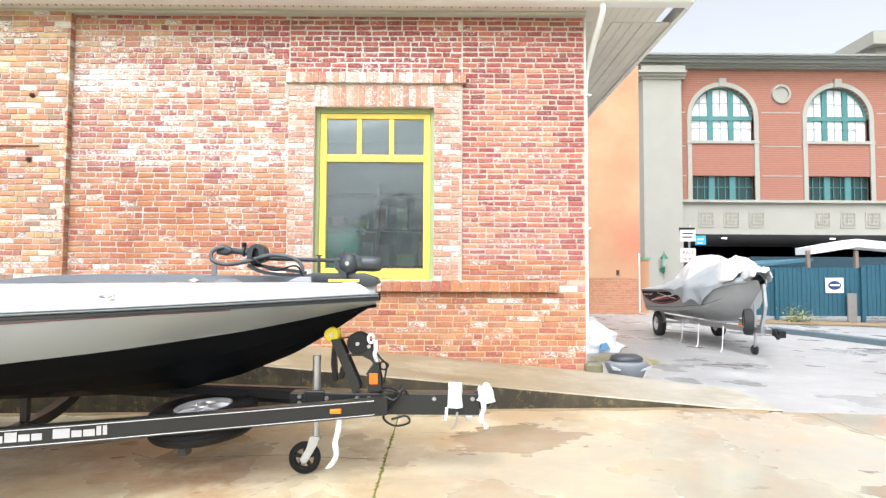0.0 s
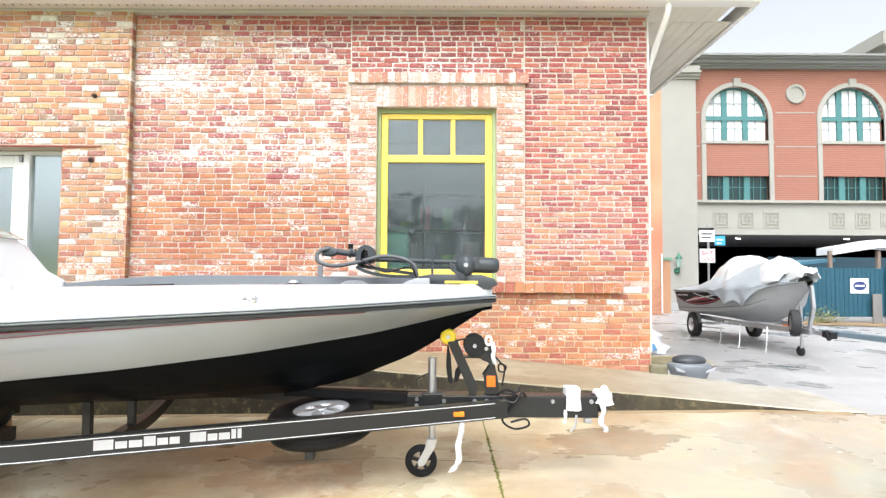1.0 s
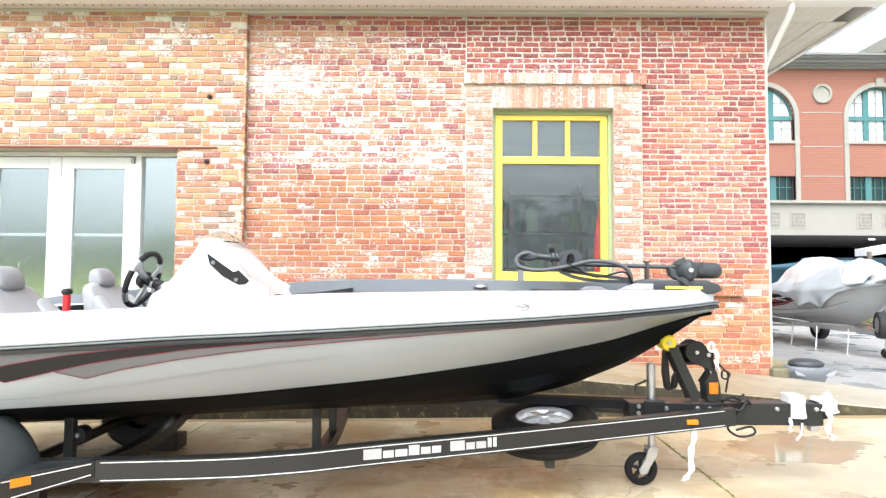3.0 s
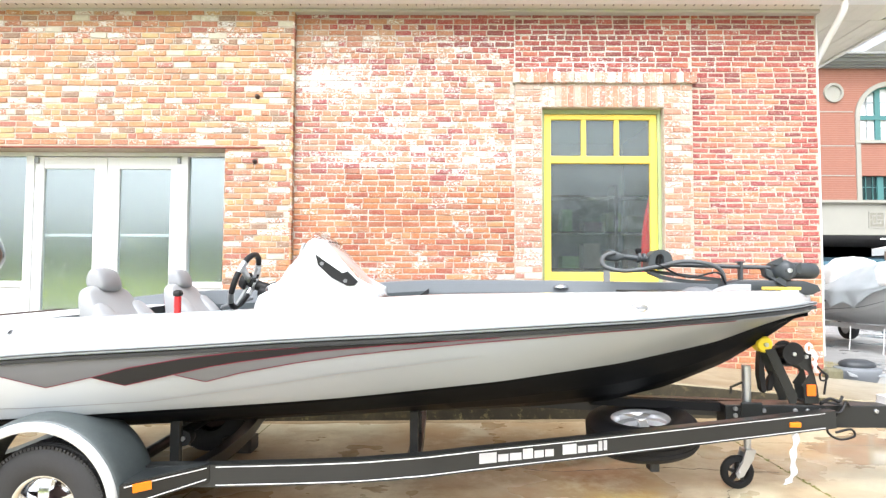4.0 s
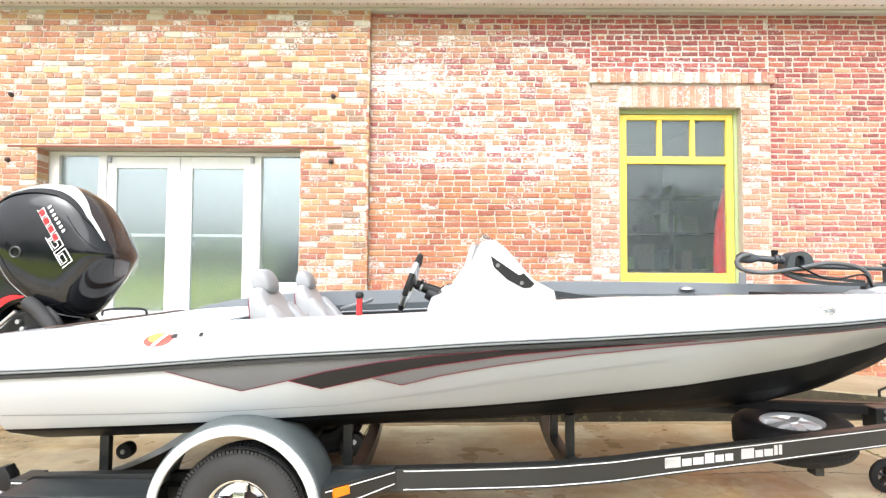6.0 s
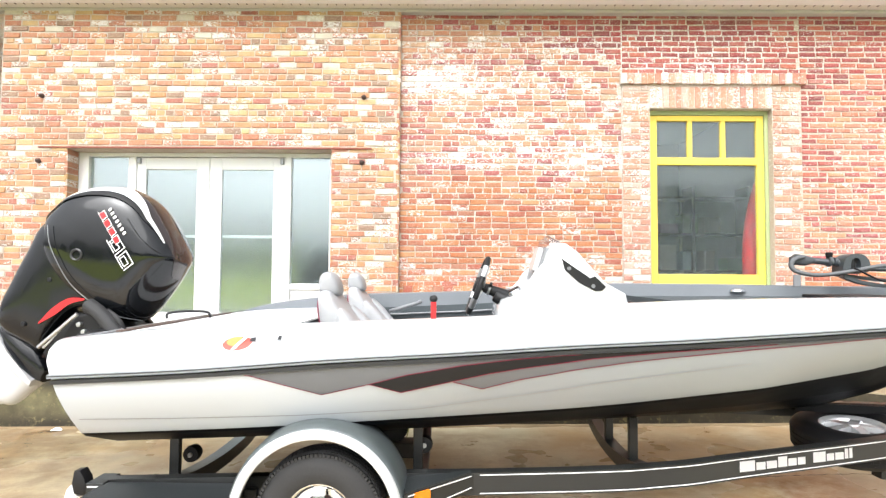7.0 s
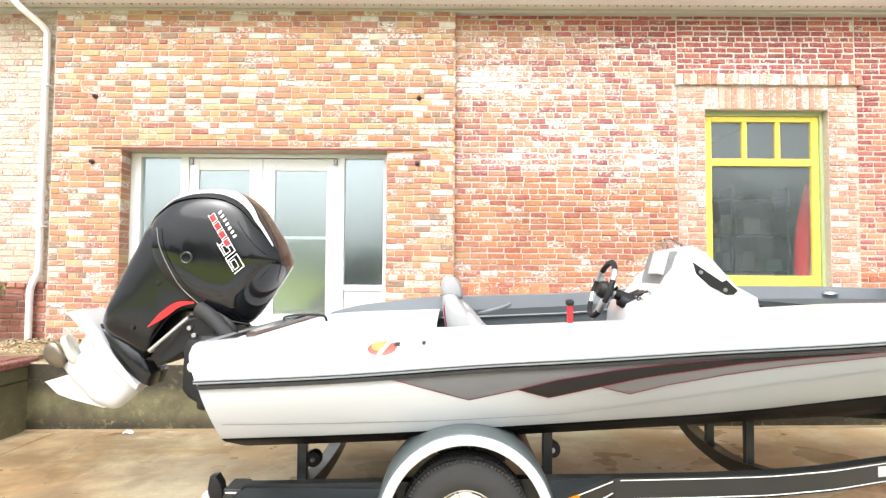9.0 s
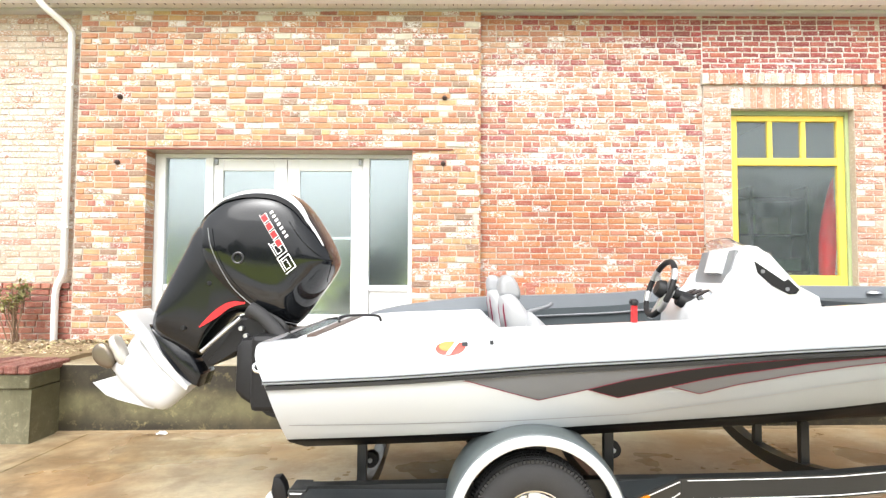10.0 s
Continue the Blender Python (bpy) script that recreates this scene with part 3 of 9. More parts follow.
def lay(owner, mats, x0, x1, z0, z1, y, course, length, holes=(), keep=None, bond=0, seed=1, proud=0.0, joint=0.014, other=None, where=None):
    """Courses of bricks on a wall front at y. keep(x, z): which become bricks of their own; the others are joined.
    where(x, z): which are of the other kind of brick."""
    r = random.Random(seed)
    V, F, MI, singles = [], [], [], 0
    n = int(round((z1 - z0) / course))
    course = (z1 - z0) / n
    h = course - joint
    for i in range(n):
        zc = z0 + (i + 0.5) * course
        headers = bond and i % bond == bond - 1
        L = length / 2 + 0.005 if headers else length
        x = x0 - (L * 0.5 if i % 2 else 0.0) - (0.25 * L if headers else 0)
        while x < x1 - 0.03:
            L1 = L * (0.5 if (not headers and r.random() < 0.1) else r.uniform(0.95, 1.05))
            a, b = max(x, x0), min(x + L1, x1)
            x += L1
            if b - a < 0.05:
                continue
            pieces = [(a + joint / 2, b - joint / 2)]
            for hx0, hx1, hz0, hz1 in holes:
                if zc > hz0 and zc < hz1:
                    nxt = []
                    for p, q in pieces:
                        if q <= hx0 or p >= hx1:
                            nxt.append((p, q))
                        else:
                            if hx0 - p > 0.04:
                                nxt.append((p, hx0))
                            if q - hx1 > 0.04:
                                nxt.append((hx1, q))
                    pieces = nxt
            for p, q in pieces:
                dy = y - proud + r.uniform(-0.004, 0.003)
                alt = bool(where and where((p + q) / 2 + r.uniform(-0.12, 0.12), zc + r.uniform(-0.1, 0.1)))
                whole = abs(q - p - (L1 - joint)) < 0.004 and L1 > 0.9 * L
                if whole and keep and singles < 300 and keep((p + q) / 2, zc):
                    ob = new("brick", brick_mesh(q - p, h, (other if alt else mats)[0], r.randrange(6)))
                    ob.location = ((p + q) / 2, dy, zc + r.uniform(-0.002, 0.002))
                    ob.rotation_euler = (0, r.uniform(-0.006, 0.006), r.uniform(-0.01, 0.01))
                    link_part(ob, owner)
                    singles += 1
                    continue
                jz, c = r.uniform(-0.003, 0.003), 0.005
                k = len(V)
                e = [r.uniform(-0.005, 0.005) for _ in range(4)]
                MI += [1 if alt else 0] * 9
                o = [(p, zc - h / 2 + e[0]), (q, zc - h / 2 + e[1]), (q, zc + h / 2 + e[2]), (p, zc + h / 2 + e[3])]
                V += [(xx, dy + 0.05, zz + jz) for xx, zz in o] + [(xx, dy + c, zz + jz) for xx, zz in o]
                cx, cz = (p + q) / 2, zc
                sx, sz = 1 - 2 * c / (q - p), 1 - 2 * c / h
                V += [(cx + (xx - cx) * sx, dy + r.uniform(-0.002, 0.002), cz + (zz - cz) * sz + jz) for xx, zz in o]
                F += [tuple(k + s for s in f) for f in ((0, 1, 5, 4), (1, 2, 6, 5), (2, 3, 7, 6), (3, 0, 4, 7), (4, 5, 9, 8), (5, 6, 10, 9), (6, 7, 11, 10), (7, 4, 8, 11), (8, 9, 10, 11))]
    me = bpy.data.meshes.new("brickwork")
    me.from_pydata(V, [], F)
    me.materials.append(mats[1])
    if other:
        me.materials.append(other[1])
        me.polygons.foreach_set("material_index", MI)
    ob = new("brickwork", me)
    link_part(ob, owner)
    tagged(ob, kind="stuff")


def wall_with_holes(name, x0, x1, z0, z1, y0, y1, holes, material, label):
    """A thick wall with openings right through it; its front is the mortar."""
    bm = bmesh.new()
    xs = sorted({x0, x1, *[v for h in holes for v in h[:2]]})
    for a, b in zip(xs, xs[1:]):
        cuts = sorted((h[2], h[3]) for h in holes if h[0] <= a + 1e-6 and h[1] >= b - 1e-6)
        z = z0
        for c, d in cuts:
            if c > z:
                box(bm, a, b, y0, y1, z, c)
            z = d
        if z1 > z:
            box(bm, a, b, y0, y1, z, z1)
    bmesh.ops.remove_doubles(bm, verts=bm.verts, dist=1e-5)
    return tagged(part(name, bm, material, None, label, kind="structure"), category="wall")


WIN = (-1.64, -0.215, 1.31, 3.385)
DOOR = (-8.41, -5.335, 0.62, 2.865)
Y_BAY, Y_PROUD, Y_LEFT = 6.725, 6.64, 6.73
# the recessed bay with the window
wall_bay = wall_with_holes("wall_bay", -4.56, 1.6, 0.1, EAVE + 0.1, Y_BAY + 0.007, Y_BAY + 0.36, [WIN], M_MORTAR,
                           "weathered red and orange brick wall with old whitewash")
wall_porch = wall_with_holes("wall_doorway", -9.22, -4.56, 0.1, EAVE + 0.1, Y_PROUD + 0.007, Y_BAY + 0.36, [DOOR], M_MORTAR_T,
                             "orange and tan brick wall round the glass doors")
wall_left = wall_with_holes("wall_left", -12.6, -9.22, 0.1, EAVE + 0.1, Y_LEFT + 0.007, Y_LEFT + 0.36, [], M_MORTAR,
                            "pale whitewashed brick wall with a red brick base")
wall_east = wall_with_holes("wall_east", 1.26, 1.6, 0.1, EAVE + 0.1, Y_BAY + 0.37, 20.0, [], M_MORTAR, "painted brick end wall")
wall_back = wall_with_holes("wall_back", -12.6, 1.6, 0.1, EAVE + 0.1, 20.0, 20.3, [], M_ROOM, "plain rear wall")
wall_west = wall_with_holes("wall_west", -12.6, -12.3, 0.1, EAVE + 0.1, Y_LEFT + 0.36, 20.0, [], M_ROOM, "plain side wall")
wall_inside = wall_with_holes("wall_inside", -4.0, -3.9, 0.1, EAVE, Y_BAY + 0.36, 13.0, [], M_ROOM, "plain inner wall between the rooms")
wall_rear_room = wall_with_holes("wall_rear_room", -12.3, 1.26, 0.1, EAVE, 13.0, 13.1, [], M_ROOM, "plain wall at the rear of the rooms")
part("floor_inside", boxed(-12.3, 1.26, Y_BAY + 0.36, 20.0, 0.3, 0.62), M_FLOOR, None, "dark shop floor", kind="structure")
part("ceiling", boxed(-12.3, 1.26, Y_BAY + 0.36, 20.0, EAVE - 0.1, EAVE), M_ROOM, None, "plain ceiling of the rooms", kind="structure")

SURROUND = (-1.957, 0.122, 1.3, 3.8)
lay(wall_bay, M_BAY, -4.555, SURROUND[0], 1.35, 2.653, Y_BAY, 0.0686, 0.199, keep=lambda x, z: z < 2.4, bond=8, seed=3, joint=0.014, other=M_LOW, where=lambda x, z: z < 2.5 + 0.06 * math.sin(x * 3.0))
lay(wall_bay, M_BAY, -4.555, SURROUND[0], 2.653, EAVE, Y_BAY, 0.0686, 0.197, bond=5, seed=4, joint=0.015, other=M_RED, where=lambda x, z: (z > 4.3 and x > -3.4) or z > 4.42 or (z > 4.0 and x > -2.75) or (z > 3.85 and x > -2.1))
lay(wall_bay, M_MIXED, SURROUND[1], 1.595, 1.56, EAVE, Y_BAY, 0.0645, 0.194, keep=lambda x, z: z < 3.0, bond=0, seed=5, joint=0.018, other=M_RED, where=lambda x, z: x > 1.36 or z > 3.8 or (x < 0.4 and z > 2.6) or (z > 3.3 and x > 1.1))
lay(wall_bay, M_LOW, SURROUND[1], 1.595, 1.32, 1.56, Y_BAY, 0.068, 0.215, bond=0, seed=25, joint=0.011)
lay(wall_bay, M_RED, SURROUND[0], SURROUND[1], 3.8, EAVE, Y_BAY, 0.0655, 0.195, bond=7, seed=6, joint=0.018)
lay(wall_bay, M_LOW, -4.555, 1.595, 0.2, 1.18, Y_BAY, 0.07, 0.212, keep=lambda x, z: x > -2.2 and z > 0.4, bond=6, seed=7, joint=0.013)
lay(wall_bay, M_LOW, -4.555, SURROUND[0], 1.18, 1.35, Y_BAY, 0.0686, 0.199, bond=0, seed=8)
lay(wall_bay, M_QUOIN, 1.27, 1.597, 1.18, 1.34, Y_BAY, 0.0755, 0.222, bond=0, seed=18)
lay(wall_porch, M_TAN, -9.215, -4.565, DOOR[3] + 0.035, EAVE, Y_PROUD, 0.0702, 0.204, keep=lambda x, z: z < 3.4 and x > -8.8, bond=6, seed=9, joint=0.014)
lay(wall_porch, M_TAN, DOOR[1], -4.565, 0.6, DOOR[3] + 0.035, Y_PROUD, 0.0702, 0.204, bond=6, seed=10, joint=0.013, keep=lambda x, z: z > 1.0)
lay(wall_porch, M_TAN, -9.215, DOOR[0], 0.6, DOOR[3] + 0.035, Y_PROUD, 0.0702, 0.204, bond=6, seed=12, joint=0.013)
lay(wall_left, M_PALE, -12.6, -9.225, 1.32, EAVE, Y_LEFT, 0.0735, 0.215, bond=6, seed=13, keep=lambda x, z: x > -10.6 and z > 1.5)
lay(wall_left, M_BASE, -12.6, -9.225, 0.45, 1.25, Y_LEFT, 0.0735, 0.215, bond=6, seed=14, proud=0.05)
lay(wall_left, M_BASE, -12.6, -9.225, 1.25, 1.32, Y_LEFT, 0.07, 0.11, bond=0, seed=15, proud=0.07)
part("base_backing", boxed(-12.6, -9.225, Y_LEFT - 0.038, Y_LEFT + 0.0065, 0.4, 1.3), M_MORTAR, wall_left)


def side_bricks(owner, mats, x, y0, y1, z0, z1, course, face, seed):
    """The brick ends that show on a return of the wall."""
    r = random.Random(seed)
    bm = bmesh.new()
    n = int(round((z1 - z0) / course))
    for i in range(n):
        a = z0 + i * (z1 - z0) / n
        e = r.uniform(-0.003, 0.003)
        box(bm, x - 0.004, x + 0.034 + e, y0 + 0.003, y1 - 0.004, a + 0.006, a + course - 0.006)
    tagged(part("return_bricks", bm, mats[1], owner), kind="stuff")


side_bricks(wall_porch, M_TAN, -4.585, Y_PROUD + 0.003, Y_BAY + 0.005, 0.65, EAVE, 0.0715, 1, 21)
side_bricks(wall_porch, M_TAN, DOOR[0] - 0.03, Y_PROUD + 0.003, Y_PROUD + 0.2, 0.62, DOOR[3], 0.0715, 1, 22)
side_bricks(wall_porch, M_TAN, DOOR[1], Y_PROUD + 0.003, Y_PROUD + 0.2, 0.62, DOOR[3], 0.0715, -1, 23)

# window surround: quoined jambs, a soldier arch and a drip course
surround = thing("window_surround", (-0.93, 6.7, 1.3), "pale orange brick surround with a soldier arch round the window", "window surround", kind="structure")
YS = 6.70
bm = bmesh.new()
box(bm, SURROUND[0], WIN[0], YS + 0.006, Y_BAY + 0.0065, SURROUND[2], SURROUND[3])
box(bm, WIN[1], SURROUND[1], YS + 0.006, Y_BAY + 0.0065, SURROUND[2], SURROUND[3])
box(bm, WIN[0], WIN[1], YS + 0.006, Y_BAY + 0.0065, WIN[3], SURROUND[3])
part("backing", bm, M_MORTAR, surround)
lay(surround, M_QUOIN, SURROUND[0], WIN[0], SURROUND[2], 3.655, YS, 0.0715, 0.205, keep=lambda x, z: True, seed=31)
lay(surround, M_QUOIN, WIN[1], SURROUND[1], SURROUND[2], 3.655, YS, 0.0715, 0.205, keep=lambda x, z: True, seed=32)
r = random.Random(8)
n = 19
for i in range(n):
    w = (WIN[1] - WIN[0]) / n
    ob = new("soldier_brick", brick_mesh(w - 0.01, 0.25, M_QUOIN[0], i % 4))
    ob.location = (WIN[0] + (i + 0.5) * w, YS + r.uniform(-0.004, 0.004), 3.517)
    link_part(ob, surround)
n = 27
for i in range(n):
    w = (SURROUND[1] - SURROUND[0] + 0.075) / n
    ob = new("drip_brick", brick_mesh(w - 0.008, 0.128, M_QUOIN[0], i % 4))
    ob.location = (SURROUND[0] - 0.03 + (i + 0.5) * w, YS - 0.035 + r.uniform(-0.006, 0.006), 3.732 + r.uniform(-0.004, 0.004))
    link_part(ob, surround)
part("drip_bed", boxed(SURROUND[0] - 0.02, SURROUND[1] + 0.02, YS - 0.022, YS + 0.0055, 3.67, 3.795), M_MORTAR, surround)

# belt course under the window
belt = thing("belt_course", (-1.5, 6.7, 1.18), "projecting weathered brick belt course below the window", "belt course", kind="structure")
part("belt_bed", boxed(-4.5, 1.26, 6.665, Y_BAY + 0.0065, 1.185, 1.295), M_MORTAR_B, belt)
part("lower_joints", boxed(-4.555, 1.597, Y_BAY + 0.0062, Y_BAY + 0.02, 0.12, 1.18), M_MORTAR_B, wall_bay)
n = 50
for i in range(n):
    w = 5.76 / n
    ob = new("belt_brick", brick_mesh(w - 0.009, 0.118, M_LOW[0], i % 4))
    ob.location = (-4.5 + (i + 0.5) * w, 6.652 + r.uniform(-0.006, 0.005), 1.242 + r.uniform(-0.004, 0.004))
    link_part(ob, belt)

# lintel over the doors, and iron anchors
lintel = part("lintel", boxed(-8.75, -4.87, Y_PROUD - 0.012, Y_PROUD + 0.1, DOOR[3] + 0.002, DOOR[3] + 0.022, 0.003), M_RUST, None, "rusted flat steel lintel over the glass doors", kind="structure")
tagged(lintel, category="lintel")
for x, z in ((-4.97, 3.48), (-4.985, 2.715), (-8.73, 3.48), (-8.74, 2.715)):
    bm = bmesh.new()
    cyl(bm, (x, Y_PROUD - 0.03, z), (x, Y_PROUD + 0.02, z), 0.026, 0.03, 10, 0.006)
    cyl(bm, (x, Y_PROUD - 0.045, z + 0.004), (x, Y_PROUD - 0.03, z), 0.012, 0.014, 6)
    tagged(part("wall_anchor", bm, M_IRON, None, "small rusted iron anchor bolt in the brick", smooth=40), category="anchor bolt", group="wall anchors")

# ---- eaves ----
roof = thing("roof", (-5, 6.4, EAVE), "cream boarded eaves with a white gutter and broad overhang", "roof", kind="structure")
bm = bmesh.new()
for i in range(150):
    x = -12.9 + i * 0.1035
    if x < 2.5:
        box(bm, x, x + 0.1005, 6.5, Y_BAY + 0.2, EAVE + 0.016, EAVE + 0.03)
part("soffit_boards", bm, M_CREAM, roof, "narrow cream soffit boards")
bm = bmesh.new()
for i in range(150):
    x = -12.85 + i * 0.1035
    if x < 1.55:
        box(bm, x, x + 0.008, 6.52, 6.56, EAVE + 0.01, EAVE + 0.017)
part("soffit_vents", bm, M_IRON, roof, "dark vent slots in the soffit")
bm = bmesh.new()
for i in range(9):
    x = 1.605 + i * 0.131
    box(bm, x, x + 0.124, 6.93, 15.0, EAVE + 0.012 + 0.002 * (i % 3), EAVE + 0.03)
part("gable_boards", bm, plain("gable_grey", (0.72, 0.69, 0.62), 0.8, vary=0.2, scale=3), roof, "weathered grey soffit boards")
bm = bmesh.new()
loft(bm, [[(x, y, z) for y, z in ((6.5, EAVE + 0.0), (6.47, EAVE - 0.002), (6.38, EAVE + 0.012), (6.345, EAVE + 0.05), (6.335, EAVE + 0.115), (6.32, EAVE + 0.125), (6.32, EAVE + 0.14), (6.34, EAVE + 0.14), (6.36, EAVE + 0.06), (6.5, EAVE + 0.04))]
          for x in (-12.9, -6, -3.05, 2.78)], cap=True, closed=True)
part("gutter", bm, M_WHITE, roof, "white metal gutter", smooth=30)
part("bed_mould", boxed(-12.6, 1.6, Y_BAY - 0.09, Y_BAY + 0.02, EAVE - 0.028, EAVE + 0.014, 0.012), plain("mould_grey", (0.47, 0.45, 0.42), 0.8, vary=0.15, scale=3), roof, "grey moulding under the eaves")
part("verge", boxed(2.72, 2.78, 6.5, 15.0, EAVE - 0.012, EAVE + 0.16, 0.006), M_WHITE, roof, "white verge board")
bm = bmesh.new()
loft(bm, [[(x, y, z) for y, z in ((6.42, EAVE + 0.1), (6.42, EAVE + 0.14), (13.5, EAVE + 3.2), (20.7, EAVE + 0.14), (20.7, EAVE + 0.1), (13.5, EAVE + 3.1))] for x in (-12.9, 2.75)], cap=True, closed=True)
part("roof_slope", bm, plain("roof_metal", (0.3, 0.31, 0.32), 0.5), roof)


def downspout(points, label, w=0.075, d=0.06):
    t = thing("downspout", (points[-1][0], points[-1][1], points[-1][2]), label, "downspout", "downspouts", "structure")
    bm = bmesh.new()
    tube(bm, points, w / 2 * 1.2, n=10, steps=5, flat=0.85)
    part("pipe", bm, M_WHITE, t, smooth=40)
    for z in (3.6, 1.95):
        x = min(points, key=lambda p: abs(p[2] - z))[0]
        y = min(points, key=lambda p: abs(p[2] - z))[1]
        part("strap", boxed(x - 0.06, x + 0.06, y - 0.045, y + 0.05, z, z + 0.025, 0.004), M_WHITE, t)
    return t


downspout([(-9.56, 6.42, EAVE), (-9.5, 6.45, EAVE - 0.08), (-9.34, 6.62, EAVE - 0.25), (-9.33, 6.655, EAVE - 0.42), (-9.33, 6.655, 3.4), (-9.33, 6.655, 2.0), (-9.33, 6.655, 1.5), (-9.345, 6.64, 1.38),
           (-9.375, 6.62, 1.28), (-9.385, 6.61, 1.15), (-9.385, 6.61, 0.66)], "white downspout with an offset foot against the brick wall")
downspout([(1.74, 6.45, EAVE + 0.02), (1.74, 6.47, EAVE - 0.1), (1.7, 6.75, EAVE - 0.4), (1.665, 6.95, EAVE - 0.7), (1.665, 7.0, 3.2), (1.665, 7.0, 2.0), (1.665, 7.0, 1.5), (1.665, 7.0, 0.5)], "white downspout at the brick corner", 0.07)
# the brick corner's lit edge, drawn as a thin white strip
tagged(part("corner_strip", boxed(1.598, 1.611, Y_BAY - 0.006, Y_BAY + 0.09, 0.5, EAVE - 0.02, 0.003), M_WHITE, None, "white strip added for the lit brick corner", kind="structure"), category="trim")

# ---- window ----
window = thing("window_1", (-0.93, 6.83, WIN[2]), "yellow sash window with three top lights in a sage green frame", "window", kind="structure")
x0, x1, z0, z1 = WIN
bm = bmesh.new()
yf = 6.80
for a in ((x0, x0 + 0.042, z0, z1), (x1 - 0.042, x1, z0, z1), (x0 + 0.042, x1 - 0.042, z1 - 0.05, z1), (x0 + 0.042, x1 - 0.042, z0, z0 + 0.02)):
    box(bm, a[0], a[1], yf, yf + 0.16, a[2], a[3], 0.004)
part("window_frame", bm, M_GREEN, window, "sage green frame")
part("window_sill", boxed(x0 - 0.01, x1 + 0.01, 6.74, yf + 0.02, z0 - 0.012, z0 + 0.02, 0.006), M_GREEN, window)
a0, a1, b0, b1 = x0 + 0.044, x1 - 0.044, z0 + 0.022, z1 - 0.052
zt0, zt1 = 2.745, 2.832
bm = bmesh.new()
yb = yf + 0.022
for q in ((a0, a0 + 0.08, b0, b1), (a1 - 0.08, a1, b0, b1), (a0 + 0.08, a1 - 0.08, b1 - 0.062, b1), (a0 + 0.08, a1 - 0.08, b0, b0 + 0.12), (a0 + 0.08, a1 - 0.08, zt0, zt1)):
    box(bm, q[0], q[1], yb, yb + 0.06, q[2], q[3], 0.006)
part("sash", bm, M_YELLOW, window, "yellow painted sash")
for k in (1, 2):
    x = a0 + 0.08 + (a1 - a0 - 0.16) * k / 3
    part("muntin", boxed(x - 0.028, x + 0.028, yb + 0.004, yb + 0.055, zt1, b1 - 0.062, 0.005), M_YELLOW, window)
part("large_pane", boxed(a0 + 0.078, a1 - 0.078, yb + 0.03, yb + 0.036, b0 + 0.118, zt0 + 0.002), M_STREAKED, window, "misted pane with running drops").visible_shadow = False
for k in range(3):
    w = (a1 - a0 - 0.16) / 3
    part("top_pane", boxed(a0 + 0.08 + k * w, a0 + 0.08 + (k + 1) * w, yb + 0.03, yb + 0.036, zt1 - 0.002, b1 - 0.06), M_TOPLIGHT, window).visible_shadow = False

# ---- glass doors ----
entrance = thing("door_1", (-6.87, 6.85, 0.62), "closed white aluminium double glass doors with sidelights", "door", kind="structure")
yd = 6.845
bm = bmesh.new()
for q in ((-8.405, -8.285, 0.63, 2.86), (-5.395, -5.34, 0.63, 2.86), (-8.285, -5.395, 2.815, 2.86), (-7.81, -7.715, 0.63, 2.815), (-5.935, -5.86, 0.63, 2.815)):
    box(bm, *q[:2], yd, yd + 0.11, *q[2:], 0.004)
part("door_frame", bm, M_ALU, entrance)
for s0, s1 in ((-8.285, -7.81), (-5.86, -5.395)):
    sd = part("sidelight", boxed(s0, s1, yd + 0.02, yd + 0.09, 1.24, 1.31, 0.004), M_ALU, entrance)
    part("lower_panel", boxed(s0 + 0.004, s1 - 0.004, yd + 0.045, yd + 0.065, 0.63, 1.24), M_ALU, sd)
    part("pane", boxed(s0, s1, yd + 0.05, yd + 0.058, 1.31, 2.815), M_MISTED, sd).visible_shadow = False
for d0, d1, g0, g1 in ((-7.712, -6.842, -7.602, -6.992), (-6.836, -5.938, -6.69, -6.072)):
    bm = bmesh.new()
    for q in ((d0, g0, 0.66, 2.805), (g1, d1, 0.66, 2.805), (g0, g1, 2.665, 2.805), (g0, g1, 0.66, 0.96)):
        box(bm, *q[:2], yd + 0.018, yd + 0.075, *q[2:], 0.004)
    leaf = part("door_leaf", bm, M_ALU, entrance)
    part("pane", boxed(g0, g1, yd + 0.042, yd + 0.05, 0.96, 2.665), M_MISTED, leaf).visible_shadow = False
    part("push_bar", boxed(g0 - 0.05, g1 + 0.05, yd + 0.095, yd + 0.13, 1.85, 1.885, 0.008), M_ALU, leaf, "pale push bar behind the glass")
    for zz in (1.62, 1.75):
        part("pull_handle" if zz > 1.7 else "lock", boxed(-6.9 if d0 < -7 else -6.81, -6.87 if d0 < -7 else -6.78, yd + 0.005, yd + 0.02, zz - 0.02, zz + 0.09 if zz > 1.7 else zz + 0.01, 0.004), M_ALU, leaf)
    hx = d0 + 0.03 if d0 < -7 else d1 - 0.03
    part("pivot", boxed(hx - 0.02, hx + 0.02, yd - 0.01, yd + 0.03, 2.73, 2.8, 0.005), plain("pivot_grey", (0.3, 0.31, 0.32), 0.4, 0.6), leaf)

